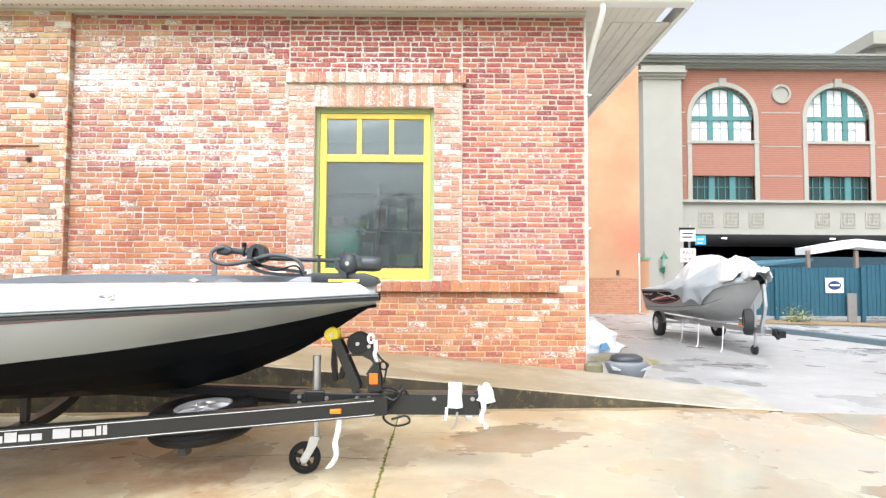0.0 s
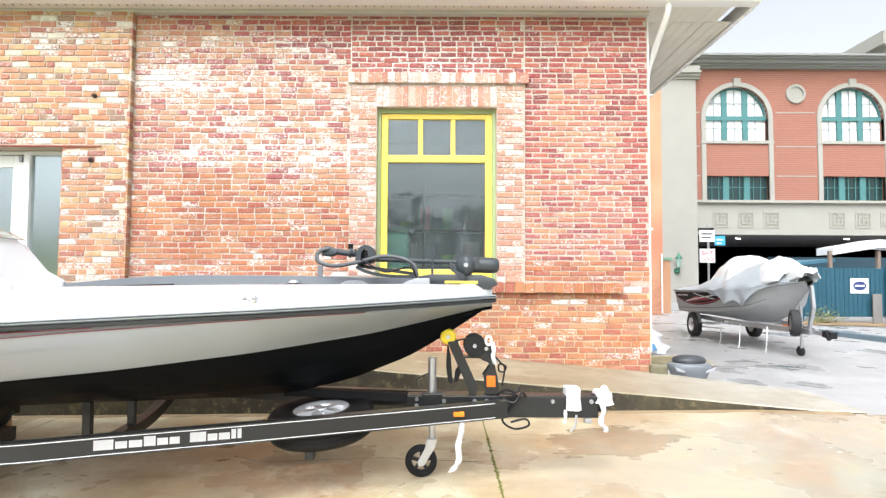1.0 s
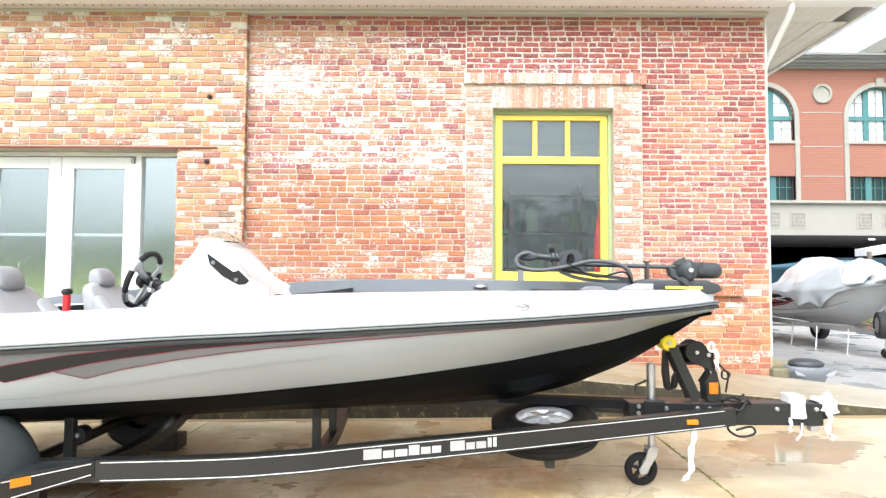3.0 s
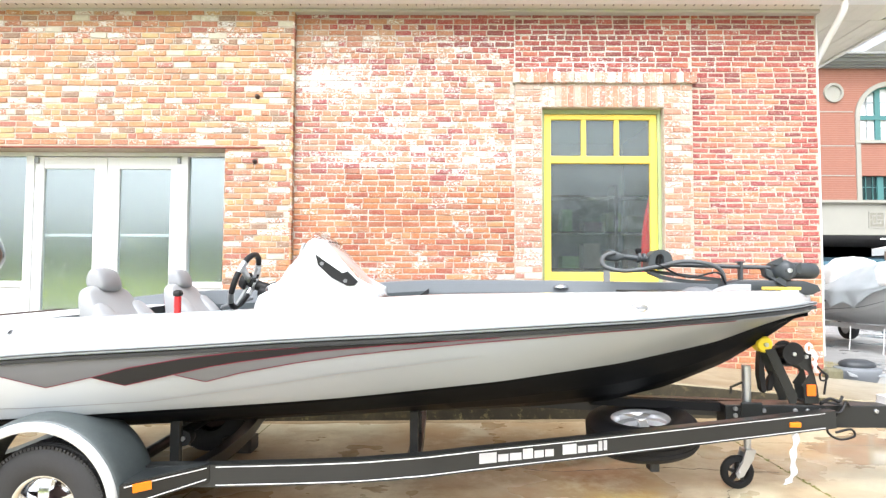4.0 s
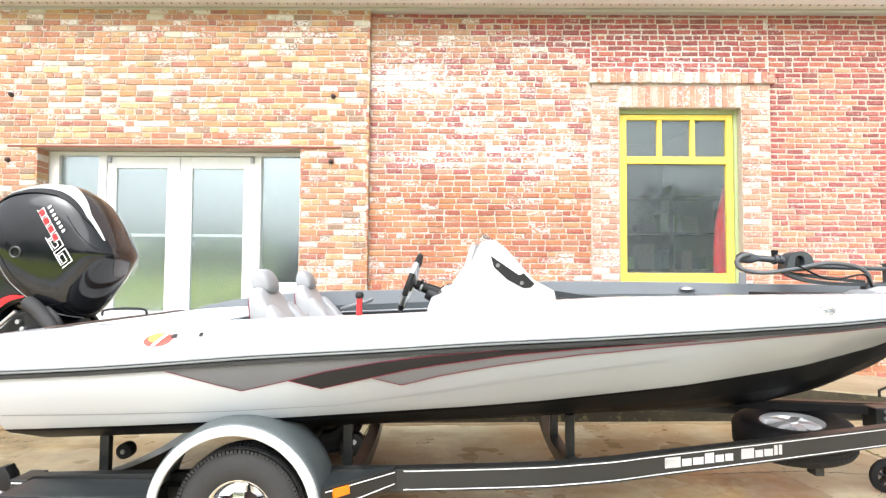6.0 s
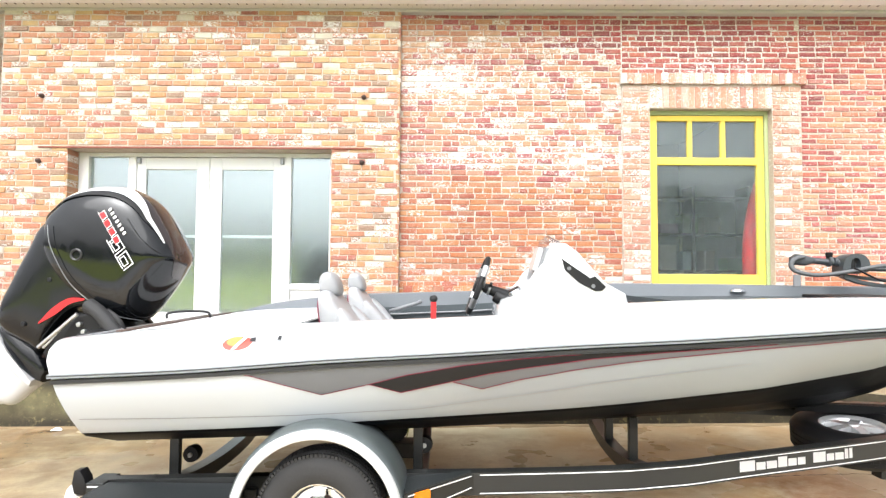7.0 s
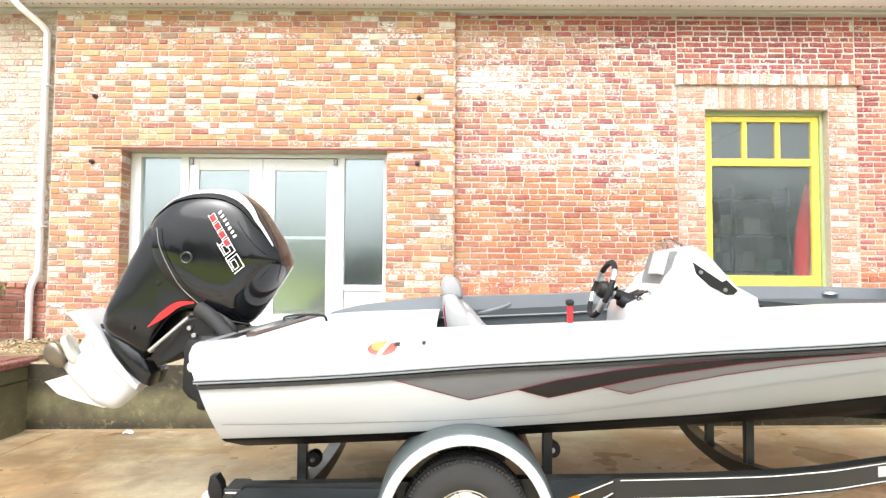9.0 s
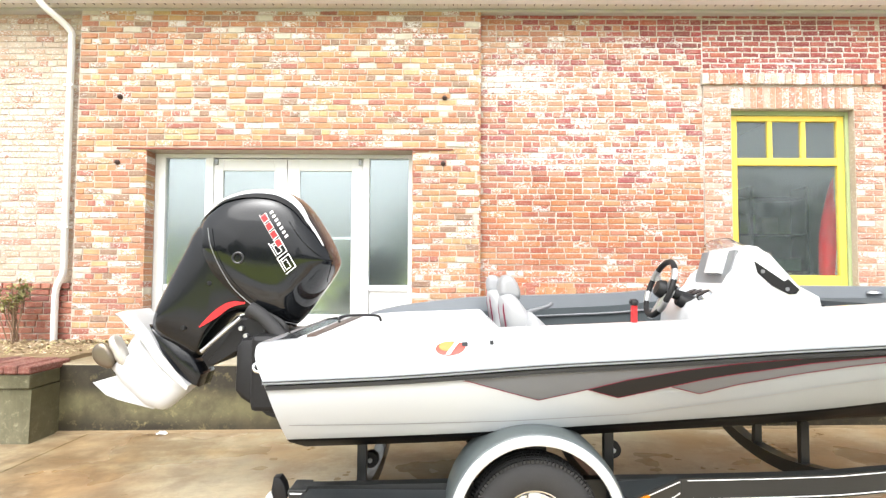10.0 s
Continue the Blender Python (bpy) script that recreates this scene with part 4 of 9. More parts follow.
# ---- the bass boat ----
M_GEL = plain("white_gelcoat", (0.62, 0.63, 0.64), 0.18, vary=0.02, coat=0.6, bump=0.0)
M_DECK = plain("white_textured_deck", (0.62, 0.63, 0.64), 0.6, vary=0.03, bump=0.05, spec=0.25)
M_BOTTOM = plain("black_gelcoat", (0.005, 0.006, 0.008), 0.4, vary=0.2, coat=0.0, bump=0.0, spec=0.03)
M_GREY_PAINT = plain("grey_metallic", (0.135, 0.142, 0.155), 0.4, 0.1, vary=0.08, grain=400, coat=0.1)
M_DARK_PAINT = plain("charcoal_metallic", (0.009, 0.0095, 0.012), 0.4, 0.0, vary=0.1, grain=400, coat=0.05, spec=0.3)
M_REDLINE = plain("red_pinstripe", (0.17, 0.004, 0.03), 0.35, vary=0.05)
M_RUB = plain("rub_rail_black", (0.02, 0.021, 0.023), 0.4, vary=0.2)
M_RUBTOP = plain("rub_rail_grey", (0.3, 0.325, 0.35), 0.3, 0.2, vary=0.08)
M_CARPET = plain("grey_liner", (0.058, 0.07, 0.075), 0.85, vary=0.15, scale=4, grain=260, bump=0.35)
M_VINYL = plain("silver_vinyl", (0.36, 0.365, 0.375), 0.42, vary=0.07, grain=200)
M_VINYL_D = plain("grey_vinyl", (0.17, 0.175, 0.185), 0.45, vary=0.08, grain=200)
M_BLACK = plain("black_plastic", (0.012, 0.012, 0.013), 0.5, vary=0.2, spec=0.3)
M_CHROME = plain("chrome", (0.7, 0.71, 0.72), 0.12, 1.0, vary=0.05)
M_STEEL = plain("galvanised", (0.55, 0.56, 0.57), 0.38, 0.9, vary=0.12, scale=18)
M_RED = plain("red_plastic", (0.6, 0.02, 0.025), 0.35, vary=0.08)
M_TRAILER = plain("trailer_paint", (0.021, 0.022, 0.0215), 0.32, vary=0.2, coat=0.06, spec=0.35)
M_LETTER = plain("white_vinyl", (0.8, 0.8, 0.8), 0.4, vary=0.03)
M_RUBBER = plain("tyre_rubber", (0.03, 0.03, 0.031), 0.75, vary=0.45, scale=12, bump=0.3)
M_NEW_TYRE = plain("fresh_tyre_rubber", (0.01, 0.01, 0.011), 0.62, vary=0.25, scale=12, bump=0.2, spec=0.25)
M_AMBER = plain("amber_lens", (0.75, 0.22, 0.01), 0.2, vary=0.05)
M_ORANGE = plain("orange_reflector", (0.8, 0.16, 0.01), 0.25, vary=0.05)

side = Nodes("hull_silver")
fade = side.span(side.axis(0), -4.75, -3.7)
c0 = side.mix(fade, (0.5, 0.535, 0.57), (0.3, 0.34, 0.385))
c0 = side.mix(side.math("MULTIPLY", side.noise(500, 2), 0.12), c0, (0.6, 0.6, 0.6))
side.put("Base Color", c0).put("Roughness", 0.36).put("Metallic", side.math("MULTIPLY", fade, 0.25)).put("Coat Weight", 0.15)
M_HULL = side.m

CY = 3.65
STERN, BOW = -5.66, -0.53
half_rub = curve_fn([-0.53, -0.6, -0.68, -0.93, -1.33, -1.78, -2.33, -2.93, -3.53, -4.13, -5.2, -5.9], [0.05, 0.13, 0.22, 0.41, 0.62, 0.79, 0.9, 0.97, 1.0, 1.015, 1.015, 0.99], 0.06)
half_chine = curve_fn([-0.6, -0.75, -0.9, -1.25, -1.85, -2.5, -3.5, -4.5, -5.9], [0.02, 0.065, 0.13, 0.35, 0.61, 0.77, 0.86, 0.885, 0.88], 0.1)
z_rub = curve_fn([-5.9, -5.2, -4.92, -4.51, -3.9, -3.47, -3.1, -2.35, -1.55, -0.9, -0.5], [0.94, 0.985, 1.005, 1.04, 1.075, 1.105, 1.122, 1.16, 1.195, 1.225, 1.24], 0.3)
z_chine = curve_fn([-5.9, -5.26, -4.9, -4.35, -3.9, -3.2, -2.45, -1.85, -1.25, -0.9, -0.63, -0.5], [0.68, 0.705, 0.722, 0.757, 0.785, 0.83, 0.9, 0.965, 1.045, 1.11, 1.17, 1.2], 0.2)
z_keel = curve_fn([-5.8, -5.0, -3.5, -2.2, -1.75, -1.4, -1.04, -0.78, -0.58, -0.5], [0.44, 0.47, 0.545, 0.605, 0.645, 0.73, 0.875, 1.03, 1.165, 1.21], 0.12)
z_deck = curve_fn([-5.9, -5.6, -5.3, -4.6, -3.7, -3.2, -2.8, -2.0, -1.0, -0.5], [1.07, 1.12, 1.165, 1.192, 1.235, 1.29, 1.312, 1.325, 1.33, 1.32], 0.2)
deck_in = lambda x: max(0.02, half_rub(x) - 0.06 - 0.2 * min(1, half_rub(x) / 0.8))


def rake(x, z):
    """The transom leans aft towards the top."""
    w = max(0.0, min(1.0, (-5.05 - x) / 0.58))
    return x - (0.25 * (z - 0.69) + 0.42 * max(0.0, z - 0.95)) * w * w


def section(x):
    hr, hc, zr, zc, zk, zd = half_rub(x), half_chine(x), z_rub(x), z_chine(x), z_keel(x), z_deck(x)
    zc = min(zc, zr - 0.045)
    zk = min(zk, zc - 0.004)
    hc = min(hc, hr * 0.93)
    p = [(0.0, zk), (hc * 0.32, zk + (zc - zk) * 0.27), (hc * 0.36, zk + (zc - zk) * 0.25), (hc * 0.68, zk + (zc - zk) * 0.6), (hc * 0.72, zk + (zc - zk) * 0.57), (hc * 0.97, zc - 0.02), (hc, zc)]
    for f in (0.12, 0.3, 0.5, 0.7, 0.88):
        bow = 0.015 * math.sin(f * math.pi)
        p.append((hc + (hr - hc) * f + bow * min(1, hc / 0.6), zc + (zr - 0.03 - zc) * f))
    p += [(hr - 0.004, zr - 0.03), (hr - 0.01, zr + 0.022)]
    di = deck_in(x)
    for f in (0.25, 0.5, 0.75, 0.92, 1.0):
        p.append((hr - 0.01 + (di - hr + 0.01) * (f ** 1.6), zr + 0.022 + (zd - zr - 0.022) * math.sin(f * math.pi / 2)))
    return p


def side_point(x, z, out=0.003):
    """A point on the near hull side at that height."""
    s = section(x)
    hs = [h for h, _ in s[6:13]]
    zs = [q for _, q in s[6:13]]
    return (rake(x, z), CY - float(np.interp(z, zs, hs)) - out, z)


boat = thing("bass_boat", (-3.2, CY, 0.6), "white and silver bass boat with black bottom on its trailer", "boat")
STN = list(np.linspace(STERN, -1.4, 60)) + list(np.linspace(-1.37, BOW, 36))
bm = bmesh.new()
rows = []
for x in STN:
    s = section(x)
    rows.append([(rake(x, z), CY - h, z) for h, z in s[::-1]] + [(rake(x, z), CY + h, z) for h, z in s[1:]])
NS = len(section(-3.0))


def hull_slot(i, j):
    k = j if j < NS - 1 else 2 * (NS - 1) - 1 - j
    k = NS - 2 - k
    return 0 if k < 6 else (1 if k < 13 else 2)


V = loft(bm, rows, hull_slot)
f = bm.faces.new([v for v in V[0]])
f.material_index = 1
f = bm.faces.new([v for v in V[-1]][::-1])
f.material_index = 2
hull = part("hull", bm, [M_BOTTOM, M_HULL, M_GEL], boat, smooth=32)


def rail_strip(name, z_off, h, out, material, label=""):
    bm = bmesh.new()
    rows = []
    path = [(x, 1) for x in STN] + [(x, -1) for x in STN[::-1]]
    for x, sgn in path:
        hr, z = half_rub(x) + out, z_rub(x) + z_off
        rows.append([(rake(x, z) + (0.02 if x > -0.6 else 0), CY - sgn * (hr - 0.03), z - h / 2), (rake(x, z) + (0.02 if x > -0.6 else 0), CY - sgn * hr, z - h / 2 + 0.004),
                     (rake(x, z) + (0.02 if x > -0.6 else 0), CY - sgn * hr, z + h / 2 - 0.004), (rake(x, z) + (0.02 if x > -0.6 else 0), CY - sgn * (hr - 0.03), z + h / 2)])
    loft(bm, rows, cap=True, closed=True)
    part(name, bm, material, boat, label, smooth=40)


rail_strip("rub_rail", -0.014, 0.025, 0.012, M_RUB, "black rubber rub rail")
rail_strip("rail_cap", 0.012, 0.024, 0.018, M_RUBTOP, "bright grey rail insert")
rail_strip("rail_groove", 0.013, 0.003, 0.0195, M_RUB, "thin dark groove in the rail")


def decal(name, top, bottom, x0, x1, material, out=0.0025, n=60, parent=None, label=""):
    bm = bmesh.new()
    rows = []
    for x in sorted(set(np.linspace(x0, x1, n)) | {q for q in KNOTS if x0 < q < x1}):
        a, b = top(x), bottom(x)
        if b > a:
            b = a
        rows.append([side_point(x, b + (a - b) * f, out) for f in (0, 0.25, 0.5, 0.75, 1.0)])
    loft(bm, rows)
    part(name, bm, material, parent or boat, label, smooth=60)


KNOTS = set()


def lines(*p):
    KNOTS.update(q[0] for q in p)
    xs, zs = [q[0] for q in p], [q[1] for q in p]
    return lambda x: float(np.interp(x, xs, zs))


under = lambda x: z_rub(x) - 0.026
a_low = lines((-4.87, 0.986), (-4.54, 0.893), (-4.33, 0.943), (-4.16, 0.988), (-3.92, 1.031), (-3.68, 1.06), (-3.36, 1.087), (-3.0, 1.11))
b_low = lines((-4.33, 0.943), (-4.19, 0.904), (-3.96, 0.958), (-3.8, 0.994), (-3.67, 1.016), (-3.35, 1.061), (-3.01, 1.091), (-2.6, 1.116), (-2.1, 1.148))
c_low = lines((-3.97, 0.957), (-3.83, 0.921), (-3.67, 0.964), (-3.43, 1.009), (-3.17, 1.046), (-3.0, 1.065), (-2.6, 1.1), (-2.1, 1.135), (-1.6, 1.165), (-1.2, 1.18))
decal("panel_rear", under, lambda x: min(a_low(x), under(x)), -4.86, -3.35, M_GREY_PAINT, 0.0025, label="grey zigzag graphic")
decal("panel_front", under, lambda x: min(c_low(x), under(x)), -3.96, -1.25, M_GREY_PAINT, 0.0035, label="long grey graphic")
decal("panel_dark", lambda x: min(under(x), a_low(x)), lambda x: min(b_low(x), under(x)), -4.33, -2.2, M_DARK_PAINT, 0.0045, label="charcoal graphic")
for fn, q0, q1 in ((a_low, -4.87, -3.4), (b_low, -4.33, -2.5), (c_low, -3.96, -1.25)):
    decal("pinstripe", lambda x: min(under(x), fn(x) + 0.0018), lambda x: min(under(x) - 0.003, fn(x) - 0.0018), q0, q1, M_REDLINE, 0.006, label="red pinstripe")
# the pressed line along the topsides, its shade drawn as a thin grey decal
crease = lines((-5.6, 0.766), (-5.17, 0.774), (-4.66, 0.789), (-4.3, 0.81), (-4.12, 0.82), (-3.66, 0.886), (-3.24, 0.953), (-2.68, 1.021), (-2.17, 1.089), (-1.8, 1.13))
decal("crease", lambda x: min(under(x), crease(x) + 0.0022), lambda x: crease(x) - 0.0022, -5.62, -2.6, plain("shadow_line", (0.33, 0.34, 0.36), 0.4), 0.003, label="grey line drawn as the crease shade")

# ---- decks and cockpit ----
def deck_plate(name, x0, x1, zf, material, inset=0.0, crown=0.0, th=0.02, label="", n=24, smooth=40):
    bm = bmesh.new()
    rows = []
    for x in np.linspace(x0, x1, n):
        h = max(0.01, deck_in(x) - inset)
        rows.append([(rake(x, zf(x)), CY + h * f, zf(x) + crown * (1 - f * f)) for f in (-1, -0.85, -0.6, -0.3, 0, 0.3, 0.6, 0.85, 1)])
    loft(bm, rows)
    return part(name, bm, material, boat, label, smooth=smooth)


deck_plate("front_deck", -2.9, -0.62, lambda x: z_deck(x) - 0.035, M_CARPET, -0.015, label="grey carpeted front deck")
deck_plate("rear_deck", STERN + 0.12, -4.69, lambda x: z_deck(x) - 0.004, M_DECK, -0.01, crown=0.0, label="white rear deck")
bm = bmesh.new()
rows = []
for x in np.linspace(-4.7, -2.88, 20):
    h, zt = deck_in(x), z_deck(x)
    rows.append([(x, CY - h + 0.002, zt), (x, CY - h + 0.02, zt - 0.02), (x, CY - h + 0.03, 0.86), (x, CY + h - 0.03, 0.86), (x, CY + h - 0.02, zt - 0.02), (x, CY + h - 0.002, zt)])
loft(bm, rows, cap=True)
part("cockpit_liner", bm, M_CARPET, boat, "grey carpeted cockpit", flip=False)
bm = bmesh.new()
tube(bm, [(x, CY + deck_in(x) - 0.035, z_deck(x) - 0.07) for x in np.linspace(-4.7, -3.0, 12)], 0.008, 6, 2)
part("liner_bead", bm, M_VINYL_D, boat, "raised trim bead along the liner")
# grey inner face of the far gunwale
bm = bmesh.new()
rows = []
for x in np.linspace(-5.5, -0.8, 44):
    h, zt = deck_in(x), z_deck(x)
    k = 0.07 * min(1.0, max(0.0, (x + 5.52) / 0.75)) ** 0.8 * (1.0 if x < -4.5 else max(0.3, 1 - (x + 4.5) * 0.22))
    rows.append([(x, CY + h - 0.02, zt - 0.05), (x, CY + h - 0.012, zt + 0.012 + k), (x, CY + h + 0.04, zt + 0.018 + k), (x, CY + h + 0.09, zt - 0.002)])
loft(bm, rows)
part("far_gunwale_trim", bm, plain("grey_deck_trim", (0.16, 0.175, 0.19), 0.5, vary=0.1), boat, "grey gunwale trim", smooth=50)

# console with windscreen and switch pod
con = [(-3.74, 1.15), (-3.73, 1.25), (-3.71, 1.3), (-3.65, 1.325), (-3.56, 1.362), (-3.52, 1.43), (-3.488, 1.535), (-3.46, 1.58), (-3.43, 1.594), (-3.385, 1.59), (-3.34, 1.55), (-3.2, 1.392), (-3.12, 1.31), (-3.06, 1.27), (-3.05, 1.15)]
bm = bmesh.new()
slab(bm, con, 2.995, 3.42, 0.035, 3)
console = part("console", bm, M_GEL, boat, "white moulded helm console", smooth=40)
bm = bmesh.new()
slab(bm, [(-3.415, 1.512), (-3.4, 1.5), (-3.275, 1.41), (-3.25, 1.425), (-3.195, 1.372), (-3.215, 1.353), (-3.25, 1.35), (-3.33, 1.392), (-3.4, 1.455)], 2.986, 3.02, 0.004)
part("console_pocket", bm, M_BLACK, console, "black pocket in the console")
for q in ((-3.38, 1.462), (-3.26, 1.375)):
    bm = bmesh.new()
    cyl(bm, (q[0], 2.981, q[1]), (q[0], 2.99, q[1]), 0.01, 0.01, 10)
    part("fastener", bm, M_VINYL_D, console)
bm = bmesh.new()
slab(bm, [(-3.545, 1.375), (-3.52, 1.365), (-3.462, 1.565), (-3.485, 1.57)], 3.035, 3.41, 0.004)
part("dash_panel", bm, plain("dash_grey", (0.2, 0.21, 0.22), 0.4), console, "grey dash panel")
bm = bmesh.new()
slab(bm, [(-3.545, 1.455), (-3.52, 1.445), (-3.485, 1.565), (-3.51, 1.575)], 3.1, 3.27, 0.008)
part("display", bm, M_GEL, console, "white covered display on the dash")
bm = bmesh.new()
loft(bm, [[(-3.39 + 0.05 * math.sin(a), 3.28 + 0.2 * math.cos(a), 1.58), (-3.46 + 0.02 * math.sin(a), 3.28 + 0.17 * math.cos(a), 1.59 + 0.055 * math.sin(a) ** 0.5)] for a in np.linspace(0, math.pi, 13)])
scr = part("windscreen", bm, glass("acrylic", (0.96, 0.97, 0.98)), console, "low clear acrylic windscreen")
sol = scr.modifiers.new("thick", "SOLIDIFY")
sol.thickness = 0.004
part("grab_knob", boxed(-3.08, -3.04, 3.04, 3.08, 1.265, 1.3, 0.006), M_BLACK, console)

wheel_c, wheel_n = Vector((-3.825, 3.15, 1.372)), Vector((-0.93, 0.0, 0.34)).normalized()
bm = bmesh.new()
u, v = ring_frame(wheel_n)
ringp = [wheel_c + (u * math.cos(a) + v * math.sin(a)) * 0.148 for a in np.linspace(0, math.tau, 37)]
tube(bm, ringp, 0.015, 10, 0)
steer = part("steering_wheel", bm, M_BLACK, boat, "black three-spoke steering wheel", smooth=60)
for a in (0.5, 2.6, 4.7):
    bm = bmesh.new()
    bar(bm, [wheel_c - wheel_n * 0.03, wheel_c + (u * math.cos(a) + v * math.sin(a)) * 0.165], 0.03, 0.012, wheel_n)
    part("spoke", bm, M_STEEL, steer)
bm = bmesh.new()
cyl(bm, wheel_c - wheel_n * 0.02, wheel_c + wheel_n * 0.02, 0.05, 0.042, 18, 0.006)
part("hub", bm, M_BLACK, steer, smooth=40)
for a0 in (0.3, 2.4, 3.6, 5.7):
    bm = bmesh.new()
    tube(bm, [wheel_c + (u * math.cos(a) + v * math.sin(a)) * 0.148 for a in np.linspace(a0, a0 + 0.42, 6)], 0.0165, 10, 2)
    part("grip_inlay", bm, M_STEEL, steer, "bright grip inlay", smooth=60)
bm = bmesh.new()
cyl(bm, wheel_c - wheel_n * 0.02, wheel_c - wheel_n * 0.2, 0.024, 0.034, 16)
cyl(bm, wheel_c - wheel_n * 0.09 + Vector((0, -0.01, -0.02)), wheel_c - wheel_n * 0.17 + Vector((0, -0.01, -0.03)), 0.034, 0.04, 14, 0.006)
column = part("column", bm, M_BLACK, steer, smooth=40)
for d in (0.055, 0.175):
    bm = bmesh.new()
    cyl(bm, wheel_c - wheel_n * d, wheel_c - wheel_n * (d + 0.012), 0.034, 0.034, 14, 0.003)
    part("column_ring", bm, M_STEEL, column, "bright clamp ring", smooth=40)
bm = bmesh.new()
tube(bm, [wheel_c - wheel_n * 0.06, wheel_c - wheel_n * 0.07 + Vector((0.0, -0.05, 0.035))], 0.008, 8, 0)
part("tilt_lever", bm, M_BLACK, column, smooth=40)
for i in range(3):
    bm = bmesh.new()
    cyl(bm, (-3.62 + 0.01 * i, 3.04 + 0.1 * i, 1.3), (-3.65 + 0.01 * i, 3.04 + 0.1 * i, 1.352), 0.044, 0.038, 18, 0.006)
    gauge = part("gauge", bm, M_CHROME, console, "round gauge with a chrome bezel", smooth=40)
    part("dial", cyl(bmesh.new(), (-3.65 + 0.01 * i, 3.04 + 0.1 * i, 1.352), (-3.652 + 0.01 * i, 3.04 + 0.1 * i, 1.356), 0.032, 0.032, 16), M_BLACK, gauge)

# grab handle inside the far liner, and the red throttle lever on the near side
bm = bmesh.new()
tube(bm, [(-4.4, 4.3, 1.16), (-4.36, 4.25, 1.175), (-4.22, 4.25, 1.215), (-4.18, 4.3, 1.23)], 0.014, 8, 4)
part("grab_handle", bm, M_VINYL_D, boat, smooth=50)
bm = bmesh.new()
box(bm, -4.066, -4.04, 2.86, 2.89, 1.1, 1.3, 0.006)
lever = part("red_lever", bm, M_RED, boat, "red throttle lever")
part("lever_knob", boxed(-4.073, -4.034, 2.85, 2.9, 1.295, 1.328, 0.014), M_BLACK, lever)


def boat_seat(y, x=-4.59):
    bm = bmesh.new()
    back = [(x - 0.03, 0.98), (x - 0.055, 1.15), (x - 0.072, 1.29), (x - 0.062, 1.338), (x - 0.01, 1.342), (x + 0.035, 1.29), (x + 0.09, 1.215), (x + 0.16, 1.135), (x + 0.24, 1.06), (x + 0.28, 1.0)]
    pillow(bm, back, y, 0.2, 0.3, 4, 8)
    s = part("boat_seat", bm, M_VINYL, boat, "silver vinyl bucket seat with red piping", smooth=60)
    bm = bmesh.new()
    pillow(bm, [(x - 0.072, 1.33), (x - 0.08, 1.39), (x - 0.06, 1.432), (x - 0.015, 1.436), (x + 0.02, 1.4), (x + 0.038, 1.345), (x + 0.03, 1.31), (x - 0.02, 1.318)], y, 0.092, 0.3, 4, 8)
    part("headrest", bm, plain("headrest_vinyl", (0.3, 0.305, 0.315), 0.45, vary=0.1), s, "grey padded headrest", smooth=60)
    bm = bmesh.new()
    pillow(bm, [(x, 0.9), (x + 0.45, 0.9), (x + 0.52, 0.97), (x + 0.45, 1.04), (x + 0.15, 1.05), (x, 1.0)], y, 0.24, 0.3, 4, 6)
    part("cushion", bm, M_VINYL, s, smooth=60)
    for sg in (-1, 1):
        bm = bmesh.new()
        tube(bm, [(x - 0.02, y + sg * 0.14, 1.0), (x - 0.045, y + sg * 0.14, 1.15), (x - 0.062, y + sg * 0.135, 1.26), (x - 0.055, y + sg * 0.12, 1.315)], 0.0045, 6, 5)
        part("piping", bm, M_REDLINE, s, "red piping", smooth=60)
        bm = bmesh.new()
        pillow(bm, [(x + 0.05, 1.0), (x + 0.27, 1.02), (x + 0.2, 1.12), (x + 0.11, 1.22), (x + 0.05, 1.24)], y + sg * 0.17, 0.07, 0.35, 4, 5)
        part("bolster", bm, M_VINYL, s, smooth=60)


for yy in (3.2, 4.08):
    boat_seat(yy)

# cleats, hatch latches, pedestal plates on the deck
def low_dome(name, x, y, z, r, h, material, parent, sx=1.0):
    bm = bmesh.new()
    lathe(bm, [(0, h), (r * 0.5, h * 0.93), (r * 0.85, h * 0.6), (r, h * 0.15), (r, 0), (0, 0)], (0, 0, 0), (0, 0, 1), 20)
    bmesh.ops.transform(bm, matrix=Matrix.Translation((x, y, z)) @ Matrix.Diagonal((sx, 1, 1, 1)), verts=bm.verts)
    part(name, bm, material, parent, smooth=40)


def cleat(x, sgn=-1):
    f = 0.26
    hr = half_rub(x) - 0.01
    y = CY + sgn * (hr + (deck_in(x) - hr) * (f ** 1.6))
    z = z_rub(x) + 0.022 + (z_deck(x) - z_rub(x) - 0.022) * math.sin(f * math.pi / 2)
    bm = bmesh.new()
    lathe(bm, [(0, 0.01), (0.04, 0.008), (0.052, 0), (0.05, -0.01), (0, -0.01)], (0, 0, 0), (0, 0, 1), 20)
    bmesh.ops.transform(bm, matrix=Matrix.Translation((x, y, z)) @ pose(0, 0, 0, 58 if sgn < 0 else -58) @ Matrix.Diagonal((0.8, 0.5, 1, 1)), verts=bm.verts)
    c = part("cleat_base", bm, M_CHROME, boat, "chrome flush cleat", smooth=40)
    bm = bmesh.new()
    tube(bm, [(x - 0.034, y + sgn * 0.012, z + 0.004), (x - 0.01, y + sgn * 0.024, z + 0.014), (x + 0.01, y + sgn * 0.024, z + 0.014), (x + 0.034, y + sgn * 0.012, z + 0.004)], 0.007, 8, 4)
    part("cleat_horn", bm, M_STEEL, c, smooth=40)


